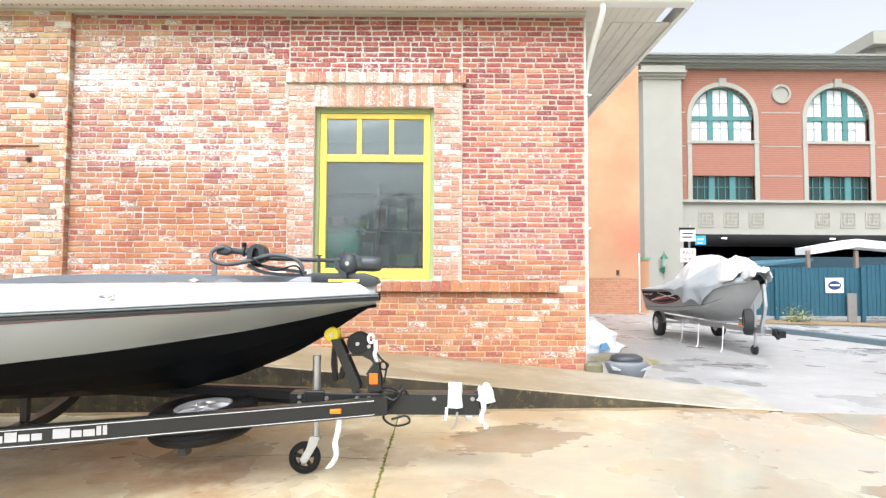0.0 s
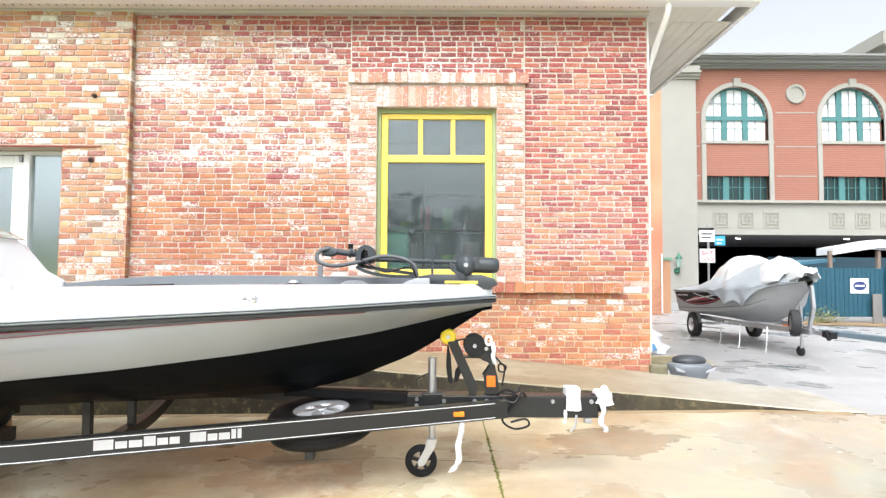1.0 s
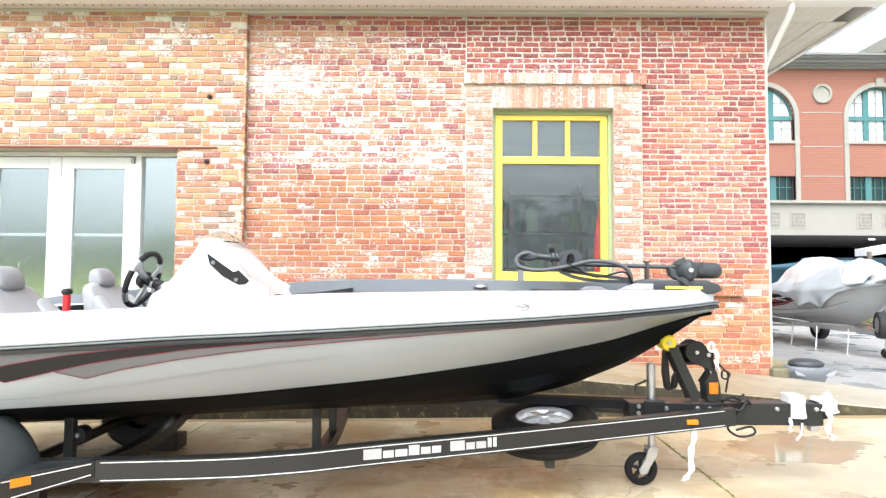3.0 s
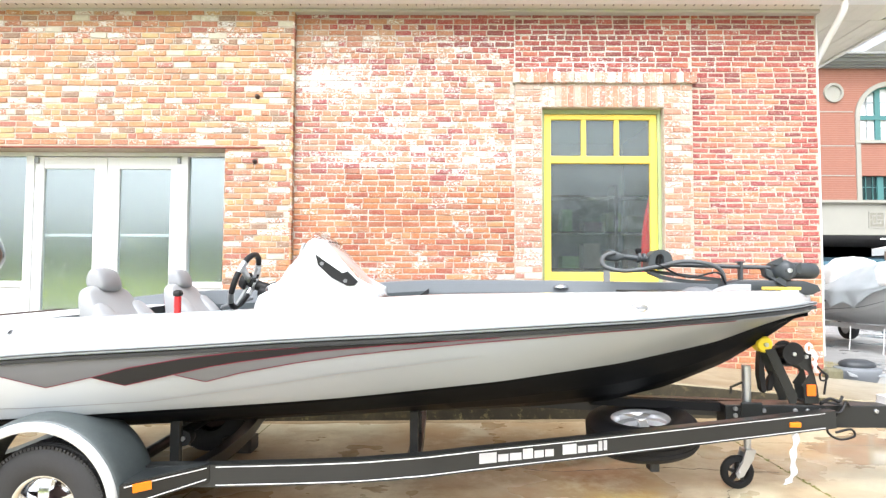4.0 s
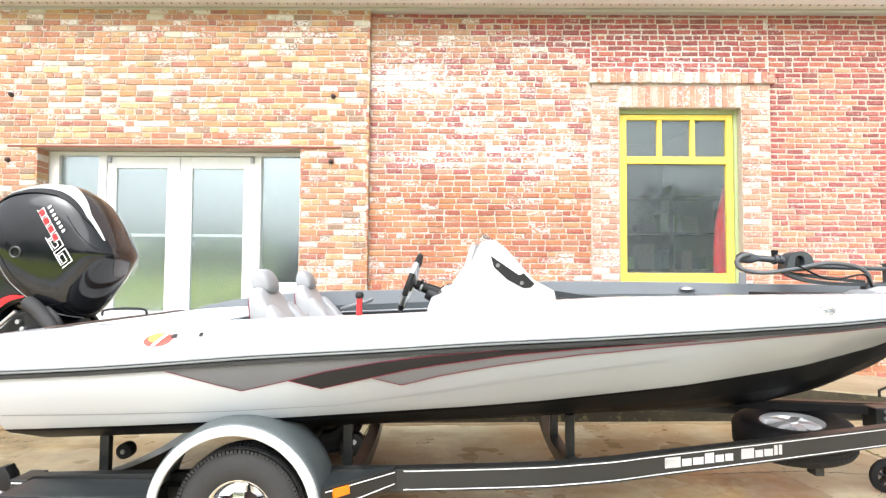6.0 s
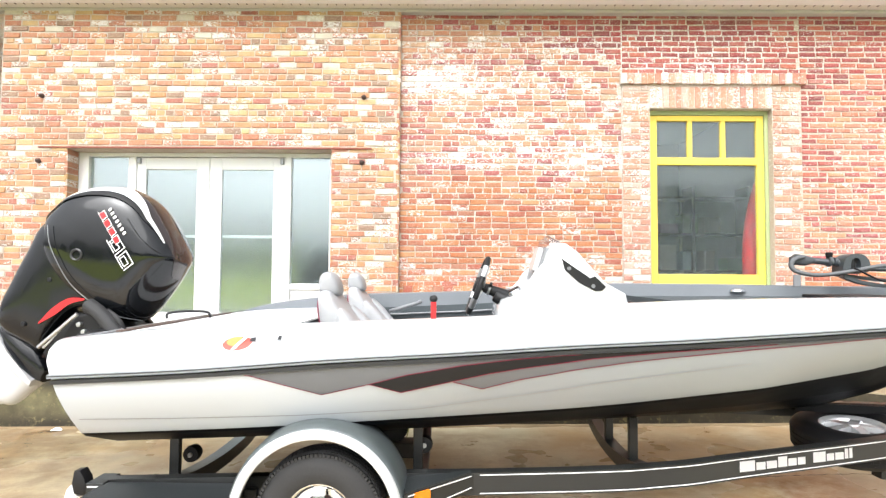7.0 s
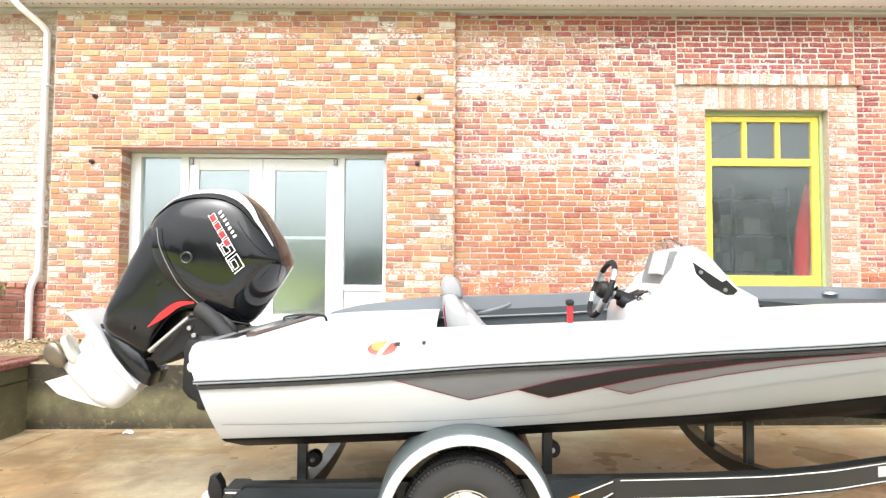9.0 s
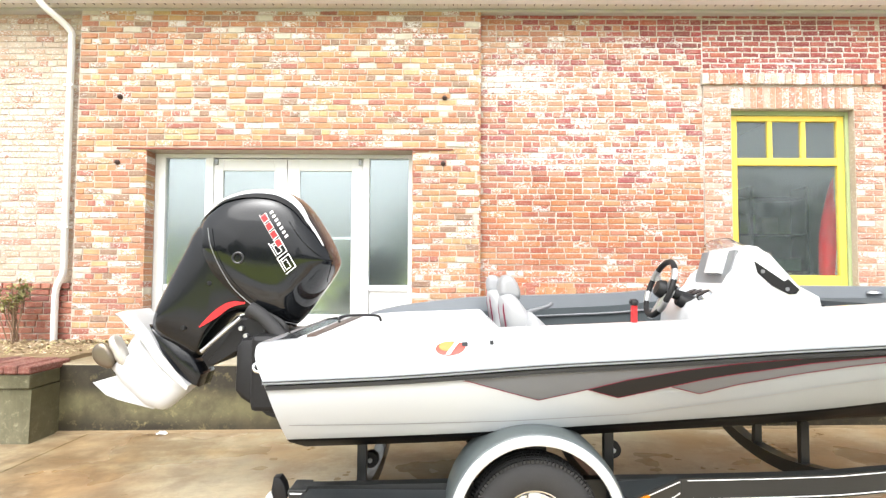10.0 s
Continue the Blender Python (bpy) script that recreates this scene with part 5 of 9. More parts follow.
cleat(-1.81)
low_dome("light_base", -1.93, 4.2, z_deck(-2.0) - 0.004, 0.055, 0.028, M_CHROME, boat, 1.0)
part("hatch_latch", boxed(-1.75, -1.65, 4.18, 4.26, 1.295, 1.325, 0.006), M_STEEL, boat)
# two small black boxes against the far coaming
for q in (-1.54, -1.1):
    part("coaming_slot", boxed(q, q + 0.075, 4.1 if q > -1.3 else 4.14, 4.17, 1.29, 1.334, 0.006), M_BLACK, boat, "small black patch on the far coaming")
low_dome("bow_pad", -1.35, 3.3, 1.3, 0.09, 0.05, M_VINYL_D, boat)
part("deck_tray", boxed(-1.6, -1.15, 3.45, 4.0, 1.285, 1.315, 0.01), M_BLACK, boat, "black recessed foot tray")

# round badge on the rear quarter, as plain shapes
def deck_side(x, f, out=0.004, sgn=-1):
    hr = half_rub(x) - 0.01
    return Vector((rake(x, z_deck(x)), CY + sgn * (hr + (deck_in(x) - hr) * (f ** 1.6) + out), z_rub(x) + 0.022 + (z_deck(x) - z_rub(x) - 0.022) * math.sin(f * math.pi / 2) + out * 0.6))


def patch(name, x0, x1, f0, f1, material, out, parent, shape=None, n=14):
    bm = bmesh.new()
    rows = []
    for i in range(n + 1):
        t = i / n
        x = x0 + (x1 - x0) * t
        w = math.sqrt(max(0.0, 1 - (2 * t - 1) ** 2)) if shape == "oval" else 1.0
        c, d = (f0 + f1) / 2, (f1 - f0) / 2 * max(w, 0.02)
        rows.append([deck_side(x, c + d * q, out) for q in (-1, -0.5, 0, 0.5, 1)])
    loft(bm, rows)
    return part(name, bm, material, parent)


def slanted(name, x0, x1, f0, f1, material, out, parent, lean=0.03):
    """A bar across the badge that leans forward."""
    bm = bmesh.new()
    loft(bm, [[deck_side(x + lean * q, f0 + (f1 - f0) * q, out) for q in (0, 0.33, 0.67, 1)] for x in (x0, x1)])
    return part(name, bm, material, parent)


badge = patch("badge", -5.0, -4.85, 0.21, 0.54, M_LETTER, 0.003, boat, "oval")
patch("badge_fill", -4.992, -4.858, 0.235, 0.515, plain("badge_red", (0.42, 0.07, 0.05), 0.4), 0.005, badge, "oval")
patch("badge_sun", -4.975, -4.9, 0.32, 0.51, plain("badge_gold", (0.52, 0.26, 0.07), 0.4), 0.007, badge, "oval")
slanted("badge_slash", -4.945, -4.925, 0.25, 0.5, M_LETTER, 0.009, badge, 0.045)
M_PLATE = plain("plate_grey", (0.36, 0.37, 0.38), 0.4)
plate = patch("name_plate", -4.875, -4.732, 0.385, 0.395, M_PLATE, 0.004, boat)
patch("plate_line", -4.845, -4.745, 0.475, 0.485, M_PLATE, 0.004, plate)
patch("plate_bar", -4.873, -4.847, 0.39, 0.48, M_RUB, 0.005, plate)
patch("plate_bar", -4.748, -4.732, 0.4, 0.49, M_RUB, 0.005, plate)

# transom pad, drain fitting and splash well
part("jack_plate", boxed(-6.02, -5.68, 3.3, 3.9, 0.68, 1.1, 0.03), M_BLACK, boat, "black engine bracket on the transom")
bm = bmesh.new()
slab(bm, [(-6.11, 1.03), (-6.08, 1.075), (-5.7, 1.09), (-5.68, 0.75), (-5.78, 0.6), (-5.93, 0.66), (-6.08, 0.745), (-6.115, 0.79)], 3.33, 3.5, 0.03)
part("transom_step", bm, M_BLACK, boat, "black moulded transom pad", smooth=40)
bm = bmesh.new()
tube(bm, [(-5.74, 2.78, 0.985), (-5.81, 2.77, 0.995), (-5.815, 2.78, 1.025), (-5.76, 2.8, 1.025)], 0.008, 8, 4)
part("tie_down_eye", bm, M_CHROME, boat, smooth=50)
bm = bmesh.new()
bar(bm, [(-5.6, 2.95, z_deck(-5.6) + 0.012), (-5.56, 4.25, z_deck(-5.56) + 0.012)], 0.045, 0.02)
part("well_rim", bm, plain("brown_trim", (0.1, 0.065, 0.05), 0.5, vary=0.2), boat, "dark brown splash-well edging")
bm = bmesh.new()
box(bm, -5.79, -5.6, 2.86, 4.44, z_deck(-5.7) - 0.03, z_deck(-5.7) + 0.006, 0.004)
part("splash_well", bm, plain("well_grey", (0.05, 0.052, 0.055), 0.2, vary=0.3), boat, "dark splash well in front of the engine")
bm = bmesh.new()
tube(bm, [(-5.52, 3.25, 1.18), (-5.52, 3.27, 1.205), (-5.42, 3.29, 1.215), (-5.32, 3.3, 1.21), (-5.3, 3.3, 1.18)], 0.007, 8, 4)
part("deck_grip", bm, M_BLACK, boat, smooth=50)

# ---- outboard, tilted up ----
M_COWL = plain("black_gloss_cowl", (0.006, 0.007, 0.0085), 0.1, vary=0.1, coat=0.3, bump=0.0, spec=0.4)
M_COWL_D = plain("black_satin_cowl", (0.007, 0.008, 0.01), 0.2, vary=0.15, coat=0.2, bump=0.0, spec=0.35)
M_SILVER = plain("silver_gearcase", (0.6, 0.61, 0.62), 0.3, 0.15, vary=0.05, coat=0.3)
M_COWL_W = plain("pale_cowl_band", (0.74, 0.75, 0.76), 0.2, 0.0, vary=0.04, coat=0.5)
M_PROP = plain("stainless_prop", (0.22, 0.185, 0.145), 0.3, 0.9, vary=0.12)


def ex(px, py):
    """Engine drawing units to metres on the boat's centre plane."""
    return (-4.945 + (px - 784) * 0.00347, 1.437 - (py - 488) * 0.00347)


def flank(px, py):
    """The same drawing on the near flank of the engine."""
    return (-4.945 + (px - 784) * 0.00325, 1.437 - (py - 488) * 0.00325)


def outline(*p):
    return [ex(*q) for q in p]


COWL_SHAPE = outline((358, 399), (375, 376), (397, 356), (424, 345), (451, 340), (480, 340), (506, 346), (530, 359), (549, 377), (570, 407), (587, 437), (597, 468), (583, 498), (560, 532), (536, 564), (511, 578),
                     (455, 563), (388, 513), (353, 454))
motor = thing("outboard_motor", (-5.8, CY, 1.0), "glossy black outboard motor tilted up with a silver gearcase", "outboard motor")
bm = bmesh.new()
pillow(bm, COWL_SHAPE,
       CY, 0.235, 0.34, 4, 9, ex(485, 455))
cowl = part("cowling", bm, M_COWL, motor, "glossy black engine cowling", smooth=60)
bm = bmesh.new()
pillow(bm, outline((354, 404), (335, 440), (314, 481), (298, 515), (283, 548), (276, 581), (290, 600), (312, 612), (338, 626), (356, 634), (372, 612), (392, 585), (410, 566), (431, 557), (470, 560), (508, 572), (545, 530), (520, 440), (450, 392), (392, 384)),
       CY, 0.2, 0.28, 4, 9, ex(420, 500))
lower = part("lower_cowl", bm, M_COWL_D, motor, "black lower cowl", smooth=50)
COWL = closed_spline(COWL_SHAPE, 6)
CC = ex(485, 455)
_an = np.array([math.atan2(z - CC[1], x - CC[0]) for x, z in COWL])
_rr = np.array([math.hypot(x - CC[0], z - CC[1]) for x, z in COWL])
_o = np.argsort(_an)
_an, _rr = _an[_o], _rr[_o]


def cowl_at(angle, s, out=0.004):
    """A point on the near flank: s is 1 at the outline and 0 at the middle."""
    R = float(np.interp(angle, _an, _rr, period=math.tau))
    a = math.acos(min(1.0, max(0.0, s) ** (1 / 0.34)))
    return Vector((CC[0] + math.cos(angle) * R * s, CY - 0.235 * math.sin(a) - out * math.sin(a), CC[1] + math.sin(angle) * R * s + out * math.cos(a) * (1 if math.sin(angle) > 0 else -1)))


def on_cowl(px, py, out=0.004):
    x, z = flank(px, py)
    an = math.atan2(z - CC[1], x - CC[0])
    R = float(np.interp(an, _an, _rr, period=math.tau))
    return cowl_at(an, min(0.995, math.hypot(x - CC[0], z - CC[1]) / R), out)


def cowl_strip(name, a0, a1, s_in, s_top, material, label, out=0.006, n=44):
    bm = bmesh.new()
    rows = []
    for i in range(n + 1):
        t = i / n
        an = a0 + (a1 - a0) * t
        rows.append([cowl_at(an, s_in(t) + (s_top(t) - s_in(t)) * f, out) for f in (0, 0.25, 0.5, 0.75, 1)])
    loft(bm, rows)
    o = part(name, bm, material, cowl, label, smooth=70)
    return o


# the crown's pale reflection, laid on the cowl as a light-coloured band
facet = lambda t: 0.1 * max(0.0, min(1.0, (t - 0.5) / 0.3)) ** 1.3
band_in = lambda t: 1.0 - facet(t) - 0.012 - 0.105 * math.sin(math.pi * t) ** 0.5 * (1 - 0.62 * max(0.0, min(1.0, (t - 0.5) / 0.35)))
cowl_strip("crown_band", radians(168), radians(8), band_in, lambda t: 1.0 - facet(t), M_COWL_W, "pale reflection painted over the crown")
cowl_strip("crown_gap", radians(148), radians(24), lambda t: band_in(0.125 + 0.775 * t) - 0.075 * math.sin(math.pi * t) ** 0.8, lambda t: band_in(0.125 + 0.775 * t), M_BLACK, "black intake slot under the crown", 0.007)
# facet line round the front of the cowling and the seam behind it
bm = bmesh.new()
tube(bm, [on_cowl(*q, 0.022) for q in ((362, 410), (372, 448), (402, 500), (432, 531), (463, 552), (490, 566), (512, 574))], 0.0028, 6, 5)
part("cowl_seam", bm, plain("seam_grey", (0.3, 0.31, 0.32), 0.4, 0.5), cowl, "thin pale seam", smooth=60)
bm = bmesh.new()
tube(bm, [on_cowl(*q, 0.001) for q in ((592, 462), (560, 455), (530, 430), (505, 395))], 0.0025, 6, 6)
part("facet_line", bm, M_COWL_D, cowl, smooth=60)
# dark front facet; its brown is a reflection put into the colour
cowl_strip("front_facet", radians(86), radians(-34), lambda t: 1 - 0.1 * math.sin(math.pi * min(1.0, t * 1.05)) ** 0.7, lambda t: 1.0, plain("cowl_brown_gloss", (0.03, 0.02, 0.018), 0.15, coat=0.5), "dark glossy front facet with a brown reflection painted in", 0.004)


# the maker's mark as plain slanted shapes: small white, red and outlined blocks down the flank
def mark(px, py, w, h, material, lean=0.25, out=0.006):
    along, across = Vector((0.52, 0.854)), Vector((0.9, -0.42))
    q = []
    for a, b in ((0, 0), (1, 0), (1, 1), (0, 1)):
        X = px + across.x * h * b + along.x * w * a + lean * h * (1 - b) * along.x
        Y = py + across.y * h * b + along.y * w * a + lean * h * (1 - b) * along.y
        q.append((X, Y))
    bm = bmesh.new()
    vs = [[bm.verts.new(on_cowl(q[0][0] + (q[1][0] - q[0][0]) * i / 3 + (q[3][0] - q[0][0]) * j / 3, q[0][1] + (q[1][1] - q[0][1]) * i / 3 + (q[3][1] - q[0][1]) * j / 3, out)) for j in range(4)] for i in range(4)]
    for i in range(3):
        for j in range(3):
            bm.faces.new((vs[i][j], vs[i + 1][j], vs[i + 1][j + 1], vs[i][j + 1]))
    part("badge_block", bm, material, cowl)


def rim_mark(px, py, w, h, material, line):
    """An outlined block: four thin bars."""
    mark(px, py, w, line, material)
    mark(px + 0.9 * (h - line), py - 0.42 * (h - line), w, line, material)
    mark(px, py, line, h, material)
    mark(px + 0.52 * (w - line), py + 0.854 * (w - line), line, h, material)


for i in range(7):
    mark(470 + i * 4.6, 378 + i * 7.0, 4.6, 6.5, M_LETTER)
for i in range(4):
    rim_mark(453 + i * 8.6, 385 + i * 14.4, 14.5, 12.5, M_LETTER, 1.5)
    mark(454.5 + i * 8.6, 386 + i * 14.4, 11.5, 9.5, M_RED, out=0.007)
for i in range(2):
    rim_mark(470 + i * 16, 434 + i * 27, 27, 23, M_LETTER, 1.8)
    rim_mark(477 + i * 16, 438 + i * 27, 17, 11, M_LETTER, 1.5)
# red flash and side emblem
bm = bmesh.new()
top = spline([(*flank(347, 582), 0), (*flank(372, 555), 0), (*flank(400, 538), 0), (*flank(428, 538), 0)], 5)
low = spline([(*flank(347, 584), 0), (*flank(378, 566), 0), (*flank(402, 548), 0), (*flank(428, 541), 0)], 5)
loft(bm, [[(a.x, CY - 0.203, a.y), (b.x, CY - 0.203, b.y)] for a, b in zip(top, low)])
fl = part("red_flash", bm, M_RED, lower, "red flash on the lower cowl")
fl.modifiers.new("thick", "SOLIDIFY").thickness = 0.004
bm = bmesh.new()
u0 = on_cowl(417, 460, 0.0)
tube(bm, [u0 + Vector((math.cos(a) * 0.03, -0.003, math.sin(a) * 0.03)) for a in np.linspace(0, math.tau, 25)], 0.006, 6, 0)
part("cowl_emblem", bm, plain("emblem_grey", (0.03, 0.03, 0.033), 0.3), cowl)
for q in ((363, 505), (318, 585)):
    x, z = flank(*q)
    bm = bmesh.new()
    cyl(bm, (x, CY - 0.205, z), (x, CY - 0.15, z), 0.014, 0.014, 14, 0.003)
    part("cowl_plug", bm, M_BLACK, lower, smooth=40)

# midsection and swivel bracket
bm = bmesh.new()
slab(bm, outline((274, 576), (311, 596), (352, 622), (370, 660), (362, 682), (345, 676), (322, 656), (298, 622)), CY - 0.115, CY + 0.115, 0.03)
part("midsection", bm, M_COWL_D, motor, smooth=40)
for s in (-0.19, 0.19):
    bm = bmesh.new()
    slab(bm, outline((440, 565), (470, 558), (500, 575), (520, 600), (480, 615), (440, 612), (398, 640), (392, 632), (420, 600), (430, 575)), CY + s - 0.02, CY + s + 0.02, 0.006)
    part("clamp_bracket", bm, M_BLACK, motor)
bm = bmesh.new()
tube(bm, [(*ex(372, 620)[:1], CY - 0.14, ex(372, 620)[1]), (ex(402, 590)[0], CY - 0.14, ex(402, 590)[1]), (ex(428, 566)[0], CY - 0.14, ex(428, 566)[1])], 0.011, 8, 3)
cyl(bm, (-6.33, 3.4, 0.995), (-6.11, 3.4, 1.187), 0.011, 0.011, 10)
part("tilt_ram", bm, M_STEEL, motor, "bright tilt ram", smooth=50)
bm = bmesh.new()
slab(bm, outline((372, 628), (398, 596), (430, 560), (462, 556), (498, 578), (524, 606), (505, 616), (474, 590), (440, 588), (414, 612), (400, 640), (384, 646)), CY - 0.16, CY + 0.16, 0.02)
part("swivel_bracket", bm, M_BLACK, motor, "black swivel bracket", smooth=40)
bm = bmesh.new()
for k, (q, w) in enumerate((((436, 560), (470, 612)), ((446, 556), (486, 606)), ((470, 560), (512, 610)))):
    a, b = flank(*q), flank(*w)
    tube(bm, [(a[0], CY - 0.2, a[1]), ((a[0] + b[0]) / 2 + 0.04, CY - 0.25 - 0.01 * k, (a[1] + b[1]) / 2 + 0.03), (b[0], CY - 0.22, b[1])], 0.009 + 0.003 * k, 8, 6)
part("control_cable", bm, M_RUBBER, motor, "looped black control cables", smooth=60)
for q, rr in (((497, 600), 0.03), ((505, 608), 0.02)):
    x, z = flank(*q)
    part("cable_clamp", cyl(bmesh.new(), (x, CY - 0.26, z), (x, CY - 0.2, z), rr, rr, 14, 0.004), M_CHROME, motor, "bright cable clamp", smooth=40)
bm = bmesh.new()
tube(bm, [(ex(455, 552)[0], CY - 0.2, ex(455, 552)[1]), (ex(485, 560)[0], CY - 0.23, ex(485, 560)[1]), (ex(508, 580)[0], CY - 0.22, ex(508, 580)[1]), (ex(525, 606)[0], CY - 0.16, ex(525, 606)[1])], 0.03, 10, 5)
tube(bm, [(-6.06, 3.42, 1.24), (-5.99, 3.4, 1.2), (-5.92, 3.38, 1.14), (-5.84, 3.36, 1.06)], 0.04, 12, 5)
part("rigging_hose", bm, M_RUBBER, motor, "black ribbed rigging hose", smooth=50)
bm = bmesh.new()
for i in range(5):
    tube(bm, [(ex(425 + 9 * i, 575)[0], CY - 0.17, ex(425, 575 + 3 * i)[1]), (ex(440 + 9 * i, 590)[0], CY - 0.2, ex(440, 592 + 3 * i)[1]), (ex(470 + 5 * i, 605)[0], CY - 0.17, ex(470, 605)[1])], 0.007, 6, 4)
part("cables", bm, M_BLACK, motor, smooth=50)
for q in ((455, 590), (468, 603), (447, 578)):
    x, z = ex(*q)
    bm = bmesh.new()
    cyl(bm, (x, CY - 0.235, z), (x, CY - 0.2, z), 0.014, 0.014, 12, 0.003)
    part("bolt", bm, M_STEEL, motor, smooth=40)

# silver gearcase: plate, leg, torpedo, skeg and propeller
bm = bmesh.new()
slab(bm, outline((219, 557), (243, 551), (258, 564), (281, 586), (303, 624), (325, 655), (352, 676), (346, 687), (318, 666), (292, 636), (268, 602), (246, 580)), CY - 0.13, CY + 0.13, 0.012)
case = part("gearcase_plate", bm, M_SILVER, motor, "silver anti-ventilation plate", smooth=40)
bm = bmesh.new()
pillow(bm, outline((246, 588), (262, 606), (290, 640), (319, 664), (343, 684), (325, 704), (297, 725), (275, 722), (255, 712), (228, 682), (213, 660), (220, 640), (238, 618)), CY, 0.075, 0.4, 4, 6)
part("leg", bm, M_SILVER, case, "silver gearcase", smooth=60)
a, b = Vector((ex(212, 645)[0], CY, ex(212, 645)[1])), Vector((ex(294, 720)[0], CY, ex(294, 720)[1]))
bm = bmesh.new()
L = (b - a).length
lathe(bm, [(0, 0), (0.055, 0.0), (0.07, L * 0.25), (0.07, L * 0.6), (0.05, L * 0.85), (0.025, L * 0.98), (0, L)], a, b - a, 20)
part("torpedo", bm, M_SILVER, case, smooth=60)
bm = bmesh.new()
slab(bm, outline((166, 680), (218, 664), (250, 690), (284, 722), (272, 725), (212, 709), (190, 702)), CY - 0.014, CY + 0.014, 0.008)
part("skeg", bm, M_SILVER, case)
bm = bmesh.new()
slab(bm, outline((250, 570), (258, 582), (246, 612), (248, 640), (236, 642), (225, 618), (238, 598)), CY - 0.02, CY + 0.02, 0.008)
part("strut", bm, M_SILVER, case)
axis_dir = (a - b).normalized()
bm = bmesh.new()
hub_a = a + axis_dir * 0.005
lathe(bm, [(0, 0), (0.056, 0), (0.054, 0.03), (0.04, 0.05), (0, 0.055)], hub_a, axis_dir, 20)
prop = part("propeller_hub", bm, M_PROP, motor, "stainless propeller", smooth=50)
# one propeller: near blade coloured dark, edge-on blade bright, for their reflections
bm = bmesh.new()
pillow(bm, outline((186, 608), (200, 612), (211, 628), (213, 646), (204, 652), (190, 648), (177, 636), (175, 620)), CY - 0.07, 0.022, 0.45, 4, 6)
part("blade", bm, M_PROP, prop, "blade coloured as its dark bronze reflection", smooth=70)
bm = bmesh.new()
pillow(bm, outline((203, 596), (211, 600), (226, 628), (232, 646), (226, 652), (214, 642), (200, 614), (197, 602)), CY - 0.02, 0.05, 0.4, 4, 6)
part("blade", bm, plain("bright_prop", (0.62, 0.6, 0.55), 0.3, 0.6, vary=0.08), prop, "edge-on blade coloured as if lit", smooth=70)
bm = bmesh.new()
pillow(bm, outline((190, 618), (204, 616), (218, 634), (216, 656), (202, 654), (190, 640)), CY + 0.11, 0.02, 0.45, 4, 6)
part("blade", bm, M_PROP, prop, smooth=70)

# ---- the boat trailer ----
TC = 3.66
trailer = thing("boat_trailer", (-3.0, TC, 0.05), "black painted boat trailer with white pinstripes and chrome-rimmed wheels", "boat trailer")
rail_y = curve_fn([-6.0, -4.2, -3.85, -3.15, -2.85, -0.45, -0.3], [0.76, 0.78, 0.8, 0.82, 0.79, 0.1, 0.065], 0.1)
rail_z = curve_fn([-6.0, -5.66, -3.85, -3.41, -2.85, -2.58, -1.94, -0.76, 0.0], [0.385, 0.392, 0.455, 0.473, 0.503, 0.512, 0.525, 0.557, 0.58], 0.15)
for s in (-1, 1):
    xs = list(np.linspace(-5.64, -3.5, 8)) + list(np.linspace(-3.4, -2.5, 19)) + list(np.linspace(-2.3, -0.45, 6))
    bm = bmesh.new()
    bar(bm, [(x, TC + s * rail_y(x), rail_z(x)) for x in xs], 0.06, 0.104)
    es = [e for e in bm.edges if len(e.link_faces) == 2 and e.calc_face_angle(0) > 0.9]
    bmesh.ops.bevel(bm, geom=es, offset=0.008, segments=2, profile=0.5, affect="EDGES")
    rail = part("rail", bm, M_TRAILER, trailer, smooth=40)
    for dz in (-0.042, 0.042):
        bm = bmesh.new()
        bar(bm, [(x, TC + s * (rail_y(x) + 0.0315), rail_z(x) + dz) for x in np.linspace(-3.83, -0.52, 90)], 0.003, 0.0034)
        part("pinstripe", bm, M_LETTER, rail, "white pinstripe")

# the maker's name on the rail as plain white blocks
r = random.Random(4)
x = -2.585
for wdt, hgt in ((0.07, 0.05), (0.045, 0.036), (0.05, 0.036), (0.045, 0.05), (0.042, 0.036), (0.04, 0.036), (0, 0), (0.062, 0.05), (0.04, 0.036), (0.045, 0.036), (0.022, 0.05), (0.02, 0.05)):
    if wdt == 0:
        x += 0.04
        continue
    wdt *= 1.33
    bm = bmesh.new()
    zc = rail_z(x) + (hgt - 0.036) / 2
    q = [(xx, TC - rail_y(xx) - 0.034, zc + dz) for xx in (x, x + wdt - 0.007) for dz in (-hgt / 2, hgt / 2)]
    vs = [bm.verts.new(p) for p in (q[0], q[2], q[3], q[1])]
    f = bm.faces.new(vs)
    bmesh.ops.extrude_face_region(bm, geom=[f])
    part("name_block", bm, M_LETTER, rail.parent)
    x += wdt

bm = bmesh.new()
box(bm, -1.06, 0.13, TC - 0.06, TC + 0.06, 0.5, 0.632, 0.006)
tongue = part("tongue", bm, M_TRAILER, trailer)
for x in (-1.0, -0.83, -0.64, -0.565, -0.49, -0.155, 0.085):
    for z in ((0.6,) if x > -0.9 else (0.61, 0.57)):
        bm = bmesh.new()
        cyl(bm, (x, TC - 0.072, z), (x, TC - 0.055, z), 0.013, 0.015, 8, 0.003)
        part("bolt", bm, M_STEEL, tongue, smooth=40)
bm = bmesh.new()
slab(bm, [(0.1, 0.52), (0.19, 0.54), (0.222, 0.58), (0.2, 0.63), (0.1, 0.64)], TC - 0.045, TC + 0.045, 0.02)
part("coupler", bm, M_TRAILER, trailer, smooth=40)
